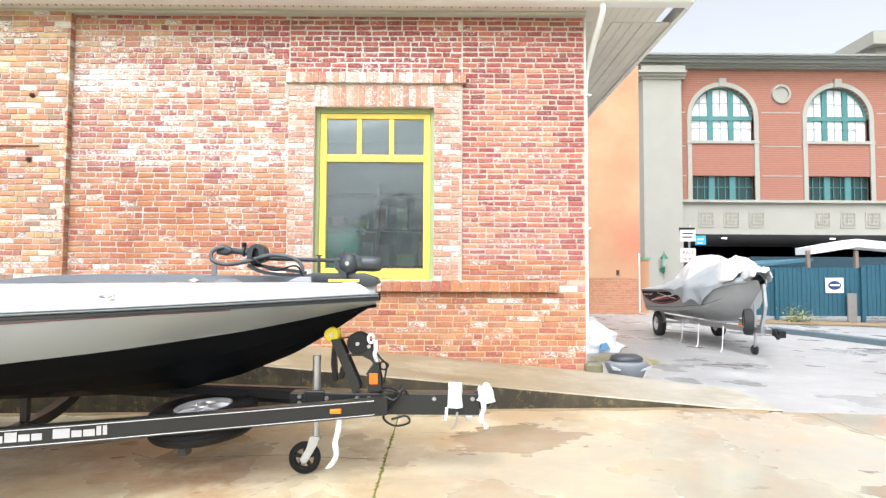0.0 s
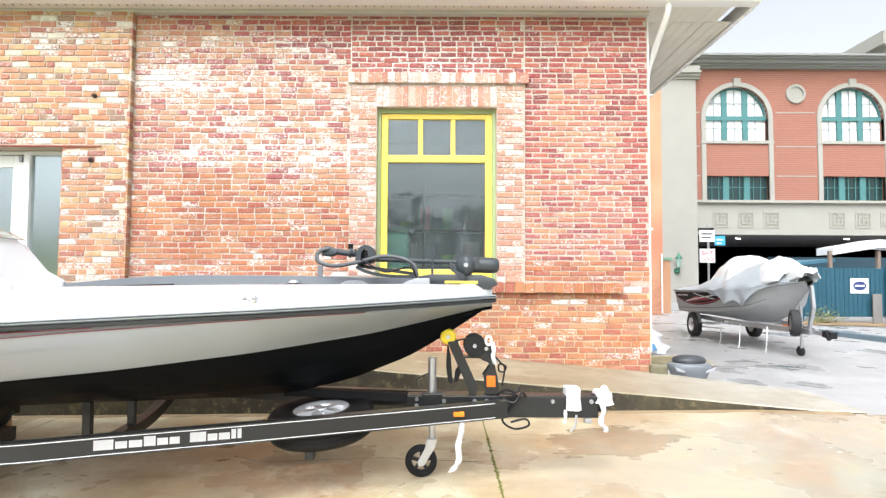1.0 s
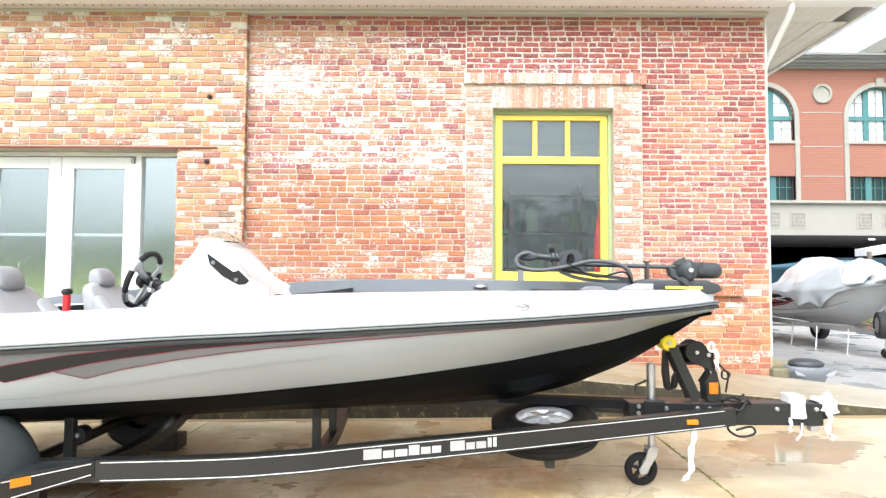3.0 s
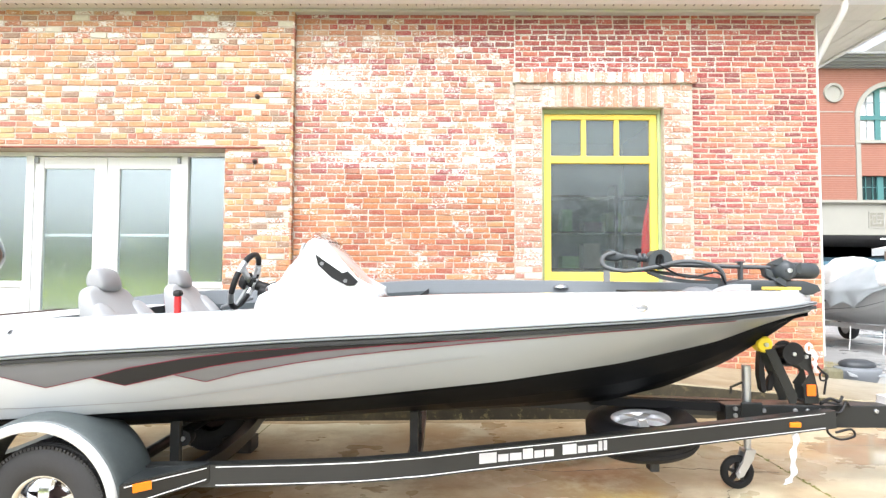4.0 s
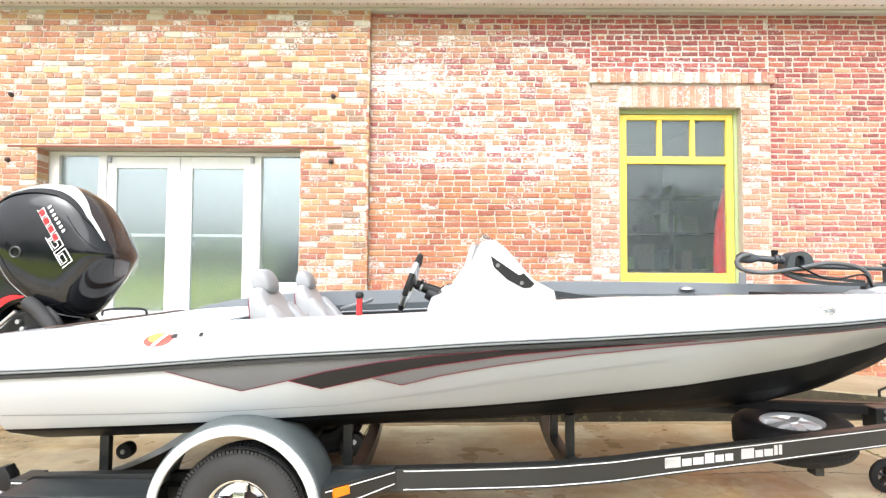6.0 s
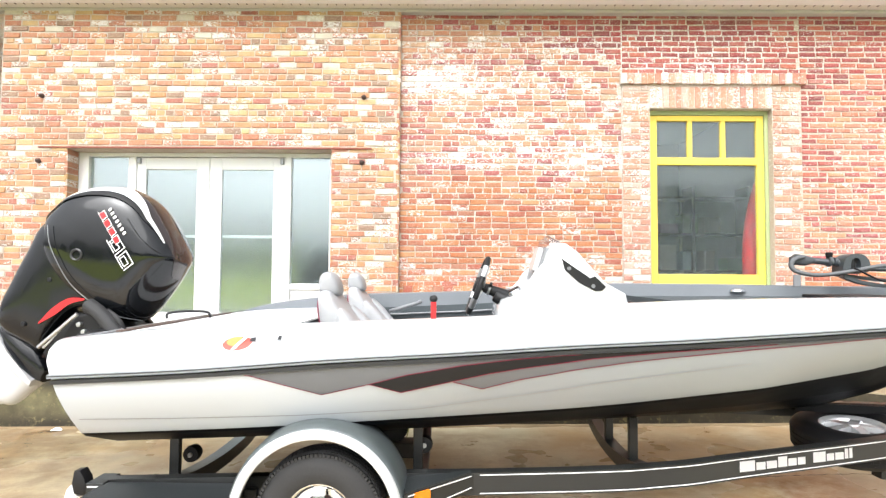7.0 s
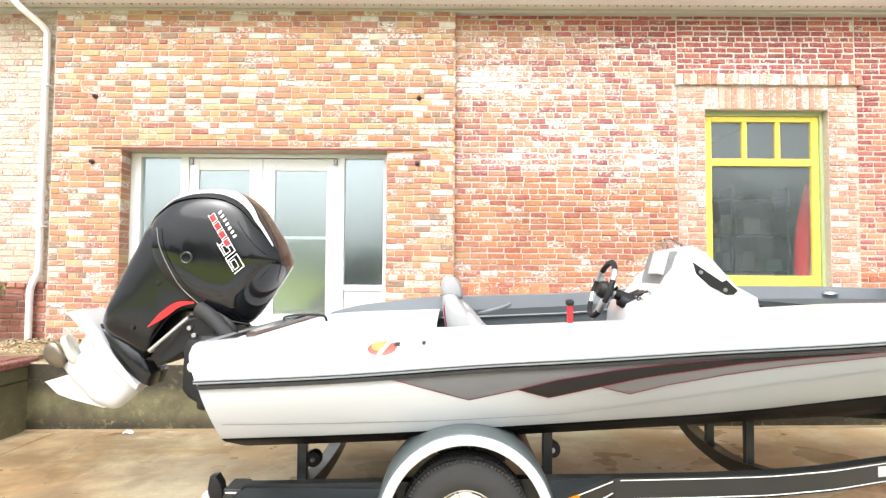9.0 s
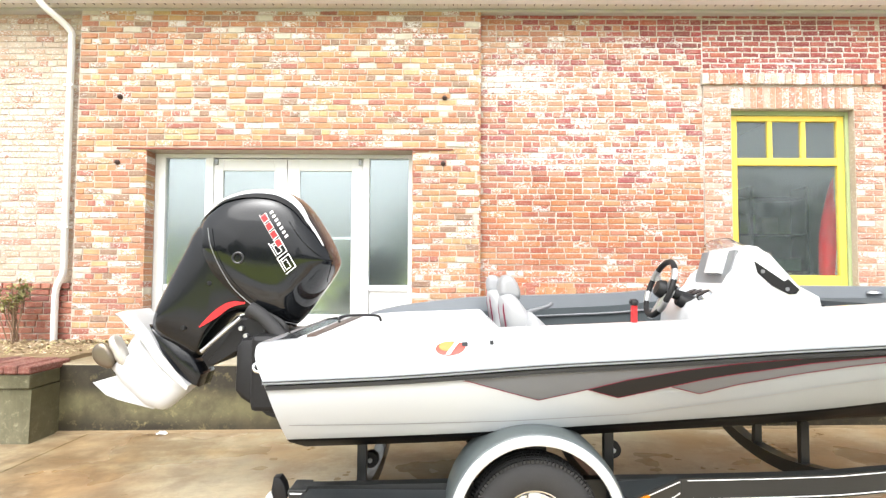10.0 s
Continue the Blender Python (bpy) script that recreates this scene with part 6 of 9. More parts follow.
# plastic bags knotted over the coupler and latch
def rag(name, cx, z0, z1, w0, w1, label, seed):
    """A bag wrapped flat round the steel: w0 half width at the foot, w1 at the top."""
    t = thing(name, (cx, TC, z0), label, "plastic bag", "plastic bags")
    bm = bmesh.new()
    rows = []
    for i in range(11):
        f = i / 10
        w = w0 + (w1 - w0) * f
        row = []
        for k in range(28):
            a = k * math.tau / 28
            sq = (abs(math.cos(a)) ** 6 + abs(math.sin(a)) ** 6) ** (-1 / 6)
            n1 = noise.noise(Vector((math.cos(a) * 2.2, math.sin(a) * 2.2, f * 3 + seed)))
            row.append((cx + math.cos(a) * w * sq * (1 + 0.09 * n1), TC + math.sin(a) * sq * (0.068 + 0.012 * n1 + 0.008 * (1 - f)), z0 + (z1 - z0) * f + 0.014 * n1 * (1.4 - f)))
        rows.append(row)
    loft(bm, rows, cap=True, closed=True)
    part("bag", bm, M_BAG, t, smooth=50)
    return t


M_BAG = plain("white_plastic_film", (0.78, 0.78, 0.79), 0.3, vary=0.06, scale=12, bump=0.3)
b1 = rag("plastic_bag", -0.022, 0.545, 0.678, 0.05, 0.044, "white plastic bag tied round the trailer tongue", 1.0)
b2 = rag("plastic_bag", 0.17, 0.582, 0.656, 0.06, 0.043, "white plastic bag knotted over the coupler", 5.0)
bm = bmesh.new()
lathe(bm, [(0, 0.05), (0.02, 0.04), (0.026, 0.02), (0.018, 0), (0.0, -0.01)], (0.174, TC - 0.03, 0.65), (0, 0, 1), 10)
part("knot", bm, M_BAG, b2, smooth=60)


def ribbon(points, w, owner, name="tail"):
    bm = bmesh.new()
    pts = spline(points, 5)
    rows = [[(p.x - w / 2, p.y + 0.01 * math.sin(i), p.z), (p.x, p.y - 0.008, p.z), (p.x + w / 2, p.y + 0.01 * math.cos(i), p.z)] for i, p in enumerate(pts)]
    loft(bm, rows)
    o = part(name, bm, M_BAG, owner, smooth=70)
    o.modifiers.new("thick", "SOLIDIFY").thickness = 0.003
    return o


ribbon([(0.15, TC - 0.07, 0.59), (0.155, TC - 0.08, 0.54), (0.137, TC - 0.08, 0.475), (0.165, TC - 0.08, 0.445), (0.17, TC - 0.08, 0.42)], 0.03, b2)
ribbon([(-0.075, TC - 0.06, 0.55), (-0.08, TC - 0.07, 0.5), (-0.085, TC - 0.07, 0.47)], 0.018, b1)
tail = thing("strap", (-0.7, TC, 0.3), "white plastic strap hanging from the trailer rail", "strap")
ribbon([(-0.725, TC - 0.2, 0.515), (-0.728, TC - 0.2, 0.44), (-0.745, TC - 0.2, 0.37), (-0.74, TC - 0.2, 0.29), (-0.765, TC - 0.2, 0.24), (-0.79, TC - 0.2, 0.215)], 0.034, tail, "strap_web")

# jack
jack = part("jack_tube", cyl(bmesh.new(), (-0.905, TC - 0.01, 0.47), (-0.905, TC - 0.01, 0.865), 0.026, 0.026, 18, 0.003), M_STEEL, trailer, "galvanised jack tube", smooth=40)
part("jack_inner", cyl(bmesh.new(), (-0.905, TC - 0.01, 0.3), (-0.905, TC - 0.01, 0.5), 0.021, 0.021, 16), M_STEEL, jack, smooth=40)
part("jack_clamp", boxed(-0.97, -0.84, TC - 0.075, TC - 0.055, 0.53, 0.65, 0.008), M_TRAILER, jack)
bm = bmesh.new()
bar(bm, [(-0.93, TC - 0.01, 0.76), (-1.0, TC - 0.01, 0.73), (-1.0, TC - 0.01, 0.69)], 0.012, 0.012, (0, 1, 0))
part("crank", bm, M_TRAILER, jack)
bm = bmesh.new()
slab(bm, [(-0.935, 0.36), (-0.875, 0.36), (-0.885, 0.31), (-0.95, 0.2), (-0.985, 0.19), (-0.995, 0.22), (-0.95, 0.29)], TC - 0.05, TC - 0.035, 0.003)
slab(bm, [(-0.935, 0.36), (-0.875, 0.36), (-0.885, 0.31), (-0.95, 0.2), (-0.985, 0.19), (-0.995, 0.22), (-0.95, 0.29)], TC + 0.015, TC + 0.03, 0.003)
box(bm, -0.935, -0.875, TC - 0.05, TC + 0.03, 0.34, 0.36)
part("fork", bm, M_STEEL, jack, "galvanised caster fork")
JZ = ground_z(-0.97, 3.5) + 0.104
bm = bmesh.new()
lathe(bm, [(0.06, -0.016), (0.066, -0.022), (0.088, -0.02), (0.1, -0.008), (0.1, 0.008), (0.088, 0.02), (0.066, 0.022), (0.06, 0.016), (0.06, -0.016)], (-0.972, TC - 0.01, JZ), (0, 1, 0), 28)
jw = part("jack_wheel", bm, M_NEW_TYRE, jack, "black jack wheel", smooth=40)
for k in range(5):
    a = k * math.tau / 5 + 0.3
    bm = bmesh.new()
    bar(bm, [(-0.972, TC - 0.01, JZ), (-0.972 + math.cos(a) * 0.068, TC - 0.01, JZ + math.sin(a) * 0.064)], 0.03, 0.016)
    part("spoke", bm, M_BLACK, jw)
part("axle_nut", cyl(bmesh.new(), (-0.972, TC - 0.06, JZ), (-0.972, TC + 0.04, JZ), 0.014, 0.014, 8), M_STEEL, jw)

# winch stand
bm = bmesh.new()
for s in (-0.055, 0.05):
    slab(bm, [(-0.812, 0.965), (-0.752, 0.972), (-0.62, 0.682), (-0.632, 0.64), (-0.672, 0.64), (-0.678, 0.672)], TC + s - 0.004, TC + s + 0.004, 0.002)
stand = part("winch_stand", bm, M_TRAILER, trailer)
bm = bmesh.new()
OUT = [(-0.672, 0.873), (-0.613, 0.869), (-0.59, 0.85), (-0.553, 0.837), (-0.54, 0.815), (-0.589, 0.75), (-0.575, 0.741), (-0.572, 0.64), (-0.487, 0.64), (-0.492, 0.727), (-0.512, 0.815), (-0.531, 0.874), (-0.528, 0.935), (-0.554, 0.958), (-0.62, 0.95), (-0.69, 0.9)]
slab(bm, OUT, TC - 0.05, TC - 0.043, 0.002)
slab(bm, OUT, TC + 0.043, TC + 0.05, 0.002)
box(bm, -0.71, -0.53, TC - 0.043, TC + 0.043, 0.862, 0.872)
box(bm, -0.575, -0.487, TC - 0.043, TC + 0.043, 0.64, 0.655)
part("winch_bracket", bm, M_TRAILER, stand)
bm = bmesh.new()
lathe(bm, [(0, -0.056), (0.066, -0.056), (0.069, -0.05), (0.045, -0.048), (0.045, 0.048), (0.069, 0.05), (0.066, 0.056), (0, 0.056)], (-0.64, TC - 0.004, 0.942), (0, 1, 0), 32)
w = part("winch_drum", bm, M_BLACK, stand, "black winch reel", smooth=40)
for q in ((-0.64, 0.94), (-0.568, 0.925)):
    part("bolt", cyl(bmesh.new(), (q[0], TC - 0.07, q[1]), (q[0], TC - 0.052, q[1]), 0.012, 0.012, 10), M_STEEL, w)
bm = bmesh.new()
lathe(bm, [(0.012, -0.045), (0.042, -0.045), (0.05, -0.03), (0.042, -0.008), (0.042, 0.008), (0.05, 0.03), (0.042, 0.045), (0.012, 0.045)], (-0.806, TC - 0.01, 0.995), (0, 1, 0), 28)
ro = part("bow_roller", bm, plain("yellow_urethane", (0.8, 0.62, 0.03), 0.35, vary=0.06), stand, "yellow bow roller", smooth=40)
part("roller_nut", cyl(bmesh.new(), (-0.806, TC - 0.07, 0.995), (-0.806, TC + 0.06, 0.995), 0.013, 0.013, 8), M_STEEL, ro)
part("strap_line", bar(bmesh.new(), [(-0.66, TC, 0.985), (-0.79, TC, 0.96)], 0.05, 0.006), M_BLACK, stand)
bm = bmesh.new()
tube(bm, [(-0.554 + 0.018 * math.cos(a), TC - 0.07, 0.975 + 0.027 * math.sin(a)) for a in np.linspace(0.2, 6.2, 9)], 0.008, 8, 3)
part("hook_ring", bm, M_LETTER, stand, "white strap hook", smooth=50)
ribbon([(-0.53, TC - 0.07, 0.965), (-0.522, TC - 0.075, 0.91), (-0.528, TC - 0.075, 0.88), (-0.515, TC - 0.075, 0.83)], 0.024, stand, "strap_tail")
part("reflector", boxed(-0.565, -0.51, TC - 0.062, TC - 0.051, 0.687, 0.757, 0.004), M_ORANGE, stand, "orange reflector")
bm = bmesh.new()
slab(bm, [(-0.808, 0.96), (-0.788, 0.865), (-0.782, 0.777), (-0.774, 0.703), (-0.79, 0.69), (-0.806, 0.71), (-0.818, 0.8), (-0.815, 0.88)], TC + 0.0, TC + 0.05, 0.004)
slab(bm, [(-0.731, 0.821), (-0.76, 0.777), (-0.768, 0.703), (-0.74, 0.71), (-0.722, 0.77)], TC + 0.0, TC + 0.04, 0.004)
part("strap_loop", bm, M_BLACK, stand, "black bow strap")
bm = bmesh.new()
tube(bm, [(-0.53, TC - 0.07, 0.9), (-0.48, TC - 0.07, 0.84), (-0.446, TC - 0.07, 0.815), (-0.46, TC - 0.07, 0.785), (-0.49, TC - 0.07, 0.79), (-0.488, TC - 0.07, 0.83), (-0.455, TC - 0.07, 0.81), (-0.47, TC - 0.07, 0.7)], 0.006, 6, 6)
tube(bm, [(-0.5, TC - 0.07, 0.64), (-0.45, TC - 0.09, 0.68), (-0.39, TC - 0.08, 0.66), (-0.36, TC - 0.07, 0.69)], 0.009, 6, 6)
tube(bm, [(-0.5, TC - 0.08, 0.66), (-0.42, TC - 0.09, 0.65), (-0.37, TC - 0.08, 0.63), (-0.42, TC - 0.08, 0.56), (-0.47, TC - 0.09, 0.49), (-0.4, TC - 0.09, 0.44), (-0.31, TC - 0.09, 0.46), (-0.33, TC - 0.09, 0.5), (-0.42, TC - 0.09, 0.48)], 0.007, 6, 6)
tube(bm, [(-0.47, TC - 0.08, 0.62), (-0.4, TC - 0.1, 0.6), (-0.35, TC - 0.08, 0.655), (-0.32, TC - 0.07, 0.63)], 0.008, 6, 6)
part("wiring", bm, M_BLACK, trailer, "loose black wiring and chain", smooth=60)
bm = bmesh.new()
tube(bm, [(-0.01, TC - 0.07, 0.52), (-0.02, TC - 0.08, 0.46), (-0.05, TC - 0.08, 0.42)], 0.008, 6, 4)
box(bm, 0.04, 0.085, TC - 0.08, TC - 0.03, 0.47, 0.5, 0.005)
part("latch_pin", bm, M_STEEL, trailer)

# side lamps on the rails
part("side_lamp", boxed(-0.775, -0.71, TC - rail_y(-0.74) - 0.052, TC - rail_y(-0.74) - 0.02, 0.545, 0.572, 0.004), M_AMBER, trailer, "amber side lamp")

# cross-members and bunk posts
bunk_y = lambda x: 0.6 if x < -4.0 else max(0.24, 0.6 - 0.36 * (x + 4.0) / 1.05)
for x in (-2.93, -4.13, -5.36):
    bm = bmesh.new()
    pts = [(x, TC - 0.76, 0.4), (x, TC - 0.7, 0.38), (x, TC - 0.4, 0.33), (x, TC, 0.3), (x, TC + 0.4, 0.31), (x, TC + 0.7, 0.37), (x, TC + 0.76, 0.4)]
    if x > -3:
        pts = [(x, TC - 0.77, 0.5), (x, TC - 0.7, 0.46), (x, TC - 0.4, 0.38), (x, TC, 0.33), (x, TC + 0.4, 0.35), (x, TC + 0.7, 0.43), (x, TC + 0.77, 0.5)]
    bar(bm, spline(pts, 4), 0.075, 0.075, (1, 0, 0))
    part("cross_member", bm, M_TRAILER, trailer, smooth=40)
    for y in (-bunk_y(x), bunk_y(x)):
        zb = z_keel(x) + (z_chine(x) - z_keel(x)) * abs(y) / 0.9
        part("bunk_post", boxed(x - 0.024, x + 0.024, TC + y - 0.02, TC + y + 0.02, 0.31, zb - 0.02, 0.004), M_TRAILER, trailer)
for s in (-1, 1):
    bm = bmesh.new()
    bar(bm, [(x, TC + s * bunk_y(x), z_keel(x) + (z_chine(x) - z_keel(x)) * bunk_y(x) / 0.9 + 0.02) for x in np.linspace(-5.4, -2.9, 12)], 0.1, 0.045)
    part("bunk", bm, M_BLACK, trailer, "black carpeted bunk")
bm = bmesh.new()
bar(bm, [(-1.85, TC + 0.05, 0.635), (-1.06, TC + 0.03, 0.605)], 0.06, 0.05)
part("tongue_beam", bm, plain("satin_black", (0.014, 0.014, 0.015), 0.7, spec=0.15), trailer)
for q in ((-5.235, 3.2, 0.47), (-4.0, 3.1, 0.56)):
    bm = bmesh.new()
    lathe(bm, [(0.01, -0.03), (0.04, -0.03), (0.044, 0), (0.04, 0.03), (0.01, 0.03)], (q[0] - 0.1, q[1], q[2]), (0, 1, 0), 18)
    kr = part("keel_roller", bm, M_BLACK, trailer, smooth=40)
    part("roller_pin", cyl(bmesh.new(), (q[0] - 0.1, q[1] - 0.04, q[2]), (q[0] - 0.1, q[1] + 0.04, q[2]), 0.012, 0.012, 10), M_STEEL, kr)
part("axle", cyl(bmesh.new(), (-4.52, TC - 0.95, 0.34), (-4.52, TC + 0.95, 0.34), 0.035, 0.035, 14), M_TRAILER, trailer)
for s in (-1, 1):
    for x in (-4.9, -4.15):
        part("spring_hanger", boxed(x - 0.03, x + 0.03, TC + s * 0.8 - 0.03, TC + s * 0.8 + 0.03, 0.3, 0.42, 0.004), M_TRAILER, trailer)


def road_wheel(name, c, axis, R, W, rim_r, parent, label, metal, lugs=True, rubber=M_RUBBER):
    """Tyre with shoulder tread, silver rim with five spokes."""
    bm = bmesh.new()
    h = W / 2
    lathe(bm, [(rim_r * 0.98, -h * 0.72), (rim_r + 0.012, -h * 0.86), (rim_r + (R - rim_r) * 0.45, -h), (R - 0.035, -h * 0.93), (R - 0.012, -h * 0.78), (R, -h * 0.6), (R, h * 0.6), (R - 0.012, h * 0.78), (R - 0.035, h * 0.93),
               (rim_r + (R - rim_r) * 0.45, h), (rim_r + 0.012, h * 0.86), (rim_r * 0.98, h * 0.72)], c, axis, 56)
    t = part(name, bm, rubber, parent, label, smooth=35)
    ax = Vector(axis).normalized()
    u, v = ring_frame(ax)
    bm = bmesh.new()
    for k in range(96 if lugs else 0):
        a = k * math.tau / 96
        for s in (-1, 1):
            d = u * math.cos(a + s * 0.02) + v * math.sin(a + s * 0.02)
            tg = ax.cross(d)
            m = Matrix((tg, ax, d)).transposed().to_4x4()
            m.translation = Vector(c) + d * (R - 0.012) + ax * s * h * 0.74
            bmesh.ops.create_cube(bm, size=1, matrix=m @ Matrix.Diagonal((0.012, 0.03, 0.014, 1)))
        for s in (-0.33, 0, 0.33):
            d = u * math.cos(a + s * 0.1) + v * math.sin(a + s * 0.1)
            tg = ax.cross(d)
            m = Matrix((tg, ax, d)).transposed().to_4x4()
            m.translation = Vector(c) + d * (R - 0.001) + ax * s * h * 1.1
            bmesh.ops.create_cube(bm, size=1, matrix=m @ Matrix.Diagonal((0.013, 0.026, 0.008, 1)))
    if lugs:
        part("tread", bm, rubber, t)
    else:
        for f in (-0.45, -0.15, 0.15, 0.45):
            bm = bmesh.new()
            lathe(bm, [(R - 0.004, h * f - 0.012), (R + 0.003, h * f - 0.009), (R + 0.003, h * f + 0.009), (R - 0.004, h * f + 0.012)], c, axis, 56)
            part("tread_rib", bm, rubber, t)
    for s in (1,):
        bm = bmesh.new()
        lathe(bm, [(rim_r * 0.6, h * 0.2), (rim_r * 0.86, h * 0.25), (rim_r * 0.9, h * 0.6), (rim_r, h * 0.78), (rim_r + 0.006, h * 0.8), (rim_r + 0.006, h * 0.6), (rim_r * 0.95, -h * 0.7)], c, ax, 48)
        rim = part("rim", bm, metal, t, "bright alloy rim", smooth=40)
        for k in range(5):
            a = k * math.tau / 5 + 0.31
            d = u * math.cos(a) + v * math.sin(a)
            bm = bmesh.new()
            bar(bm, [Vector(c) + ax * h * 0.62 + d * 0.02, Vector(c) + ax * h * 0.6 + d * rim_r * 0.6, Vector(c) + ax * h * 0.42 + d * rim_r * 0.9], 0.05, 0.03, ax)
            part("spoke", bm, metal, t, smooth=40)
        part("hub_cap", cyl(bmesh.new(), Vector(c) + ax * h * 0.1, Vector(c) + ax * h * 0.85, 0.042, 0.036, 20, 0.006), metal, t, smooth=40)
        bm = bmesh.new()
        lathe(bm, [(0, h * 0.1), (rim_r * 0.9, h * 0.12)], c, ax, 40)
        part("brake_drum", bm, M_IRON, t)
    return t


WX, WR = -4.55, 0.288
WZ = ground_z(WX, 2.77) + WR - 0.002
road_wheel("wheel", (WX, 2.77, WZ), (0, -1, 0), WR, 0.19, 0.145, trailer, "black trailer tyre on a bright alloy rim", M_CHROME)
road_wheel("wheel", (WX, 2 * TC - 2.77, ground_z(WX, 4.5) + WR - 0.002), (0, 1, 0), WR, 0.19, 0.145, trailer, "black trailer tyre on a bright alloy rim", M_CHROME)
M_SILVER = plain("silver_paint", (0.86, 0.87, 0.88), 0.25, 0.5, vary=0.06)
spare = thing("spare_wheel", (-1.58, 3.57, 0.4), "spare trailer wheel slung flat behind the rails", "spare wheel")
road_wheel("tyre", (-1.58, 3.57, 0.485), (-0.07, -0.075, 1), 0.318, 0.19, 0.165, spare, "black spare tyre", M_SILVER, False, M_NEW_TYRE)
part("spare_bracket", boxed(-1.62, -1.57, 3.3, 3.38, 0.33, 0.41, 0.005), M_TRAILER, spare)

M_PLATE = plain("step_grey", (0.03, 0.034, 0.036), 0.3, vary=0.2, coat=0.2)
# mudguards with a bright rolled lip, tapered steps before and behind the wheel
M_GUARD = plain("grey_mudguard", (0.1, 0.118, 0.12), 0.4, 0.1, vary=0.35, scale=11, coat=0.15)
M_LIP = plain("pale_lip", (0.62, 0.64, 0.65), 0.25, 0.3, vary=0.12, scale=9, coat=0.3)
GC = 0.364
for s in (-1, 1):
    side_y = lambda d: TC + s * d
    bm = bmesh.new()
    rows = []
    for a in np.linspace(radians(8), radians(187), 40):
        row = []
        for d, rad in ((0.74, 0.398), (0.76, 0.406), (0.82, 0.409), (0.9, 0.409), (0.96, 0.408), (1.0, 0.404), (1.025, 0.397), (1.034, 0.39)):
            row.append((WX + math.cos(a) * rad * 0.975, side_y(d), GC + math.sin(a) * rad))
        rows.append(row)
    loft(bm, rows)
    g = part("mudguard", bm, M_GUARD, trailer, "dark grey mudguard", smooth=50)
    g.modifiers.new("thick", "SOLIDIFY").thickness = 0.005
    bm = bmesh.new()
    rows = []
    for a in np.linspace(radians(8), radians(187), 40):
        rows.append([(WX + math.cos(a) * rad * 0.975, side_y(d), GC + math.sin(a) * rad) for d, rad in ((1.034, 0.391), (1.046, 0.386), (1.05, 0.374), (1.05, 0.36), (1.045, 0.349), (1.034, 0.346), (1.03, 0.36))])
    loft(bm, rows, cap=True, closed=True)
    part("mudguard_lip", bm, M_LIP, g, "pale rolled mudguard lip", smooth=50)
    # front step: a tapered box that runs in to the rail
    plan = [(-4.2, 0.83), (-4.165, 1.04), (-3.86, 0.832), (-3.86, 0.8)]
    tops, lows = (0.48, 0.484, 0.507, 0.507), (0.385, 0.385, 0.432, 0.432)
    bm = bmesh.new()
    up = [bm.verts.new((x, side_y(d), z)) for (x, d), z in zip(plan, tops)]
    dn = [bm.verts.new((x, side_y(d), z)) for (x, d), z in zip(plan, lows)]
    bm.faces.new(up)
    bm.faces.new(dn[::-1])
    for k in range(4):
        bm.faces.new((up[k], up[(k + 1) % 4], dn[(k + 1) % 4], dn[k]))
    bmesh.ops.recalc_face_normals(bm, faces=bm.faces)
    stp = part("step", bm, M_TRAILER, trailer)
    bm = bmesh.new()
    vs = [bm.verts.new((x, side_y(d), z + 0.004)) for (x, d), z in zip(((-4.19, 0.82), (-4.16, 1.03), (-3.88, 0.838), (-3.87, 0.8)), tops)]
    bm.faces.new(vs)
    pl = part("step_plate", bm, M_PLATE, stp, "dark grey step plate")
    pl.modifiers.new("thick", "SOLIDIFY").thickness = 0.003
    bm = bmesh.new()
    bar(bm, [(-4.15, side_y(1.034), 0.474), (-3.87, side_y(0.842), 0.496)], 0.003, 0.0036)
    bar(bm, [(-4.12, side_y(1.013), 0.4), (-3.87, side_y(0.842), 0.444)], 0.003, 0.0036)
    part("pinstripe", bm, M_LETTER, stp)
    bm = bmesh.new()
    bar(bm, [(-4.122, side_y(1.016), 0.463), (-4.06, side_y(0.973), 0.467)], 0.016, 0.036)
    part("step_lamp", bm, M_AMBER, stp, "amber side lamp")
    # rear step
    lo_y, hi_y = sorted((side_y(0.8), side_y(1.04)))
    rs = part("rear_step", boxed(-5.6, -4.93, lo_y, hi_y, 0.345, 0.437, 0.006), M_TRAILER, trailer)
    part("rear_plate", boxed(-5.575, -4.94, lo_y + 0.01, hi_y - 0.012, 0.4375, 0.4425, 0.002), M_PLATE, rs, "dark grey rear step plate")
    lo_y, hi_y = sorted((side_y(0.7), side_y(0.84)))
    part("rear_post", boxed(-5.665, -5.58, lo_y, hi_y, 0.33, 0.446, 0.005), M_TRAILER, trailer)
    bm = bmesh.new()
    bar(bm, [(-5.655, side_y(0.8425), 0.43), (-5.6, side_y(0.8425), 0.43)], 0.003, 0.006)
    part("pinstripe", bm, M_LETTER, rs)
    bm = bmesh.new()
    lo_y, hi_y = sorted((side_y(0.74), side_y(0.81)))
    slab(bm, [(-5.745, 0.488), (-5.715, 0.492), (-5.69, 0.455), (-5.678, 0.4), (-5.695, 0.372), (-5.742, 0.38), (-5.755, 0.43)], lo_y, hi_y, 0.012)
    lamp = part("tail_lamp", bm, M_BLACK, trailer, "tail lamp housing", smooth=40)
    bm = bmesh.new()
    slab(bm, [(-5.757, 0.425), (-5.744, 0.38), (-5.72, 0.366), (-5.76, 0.35), (-5.79, 0.36), (-5.78, 0.4)], lo_y + 0.008, hi_y - 0.008, 0.006)
    part("lamp_lens", bm, M_LETTER, lamp, "clear lens")
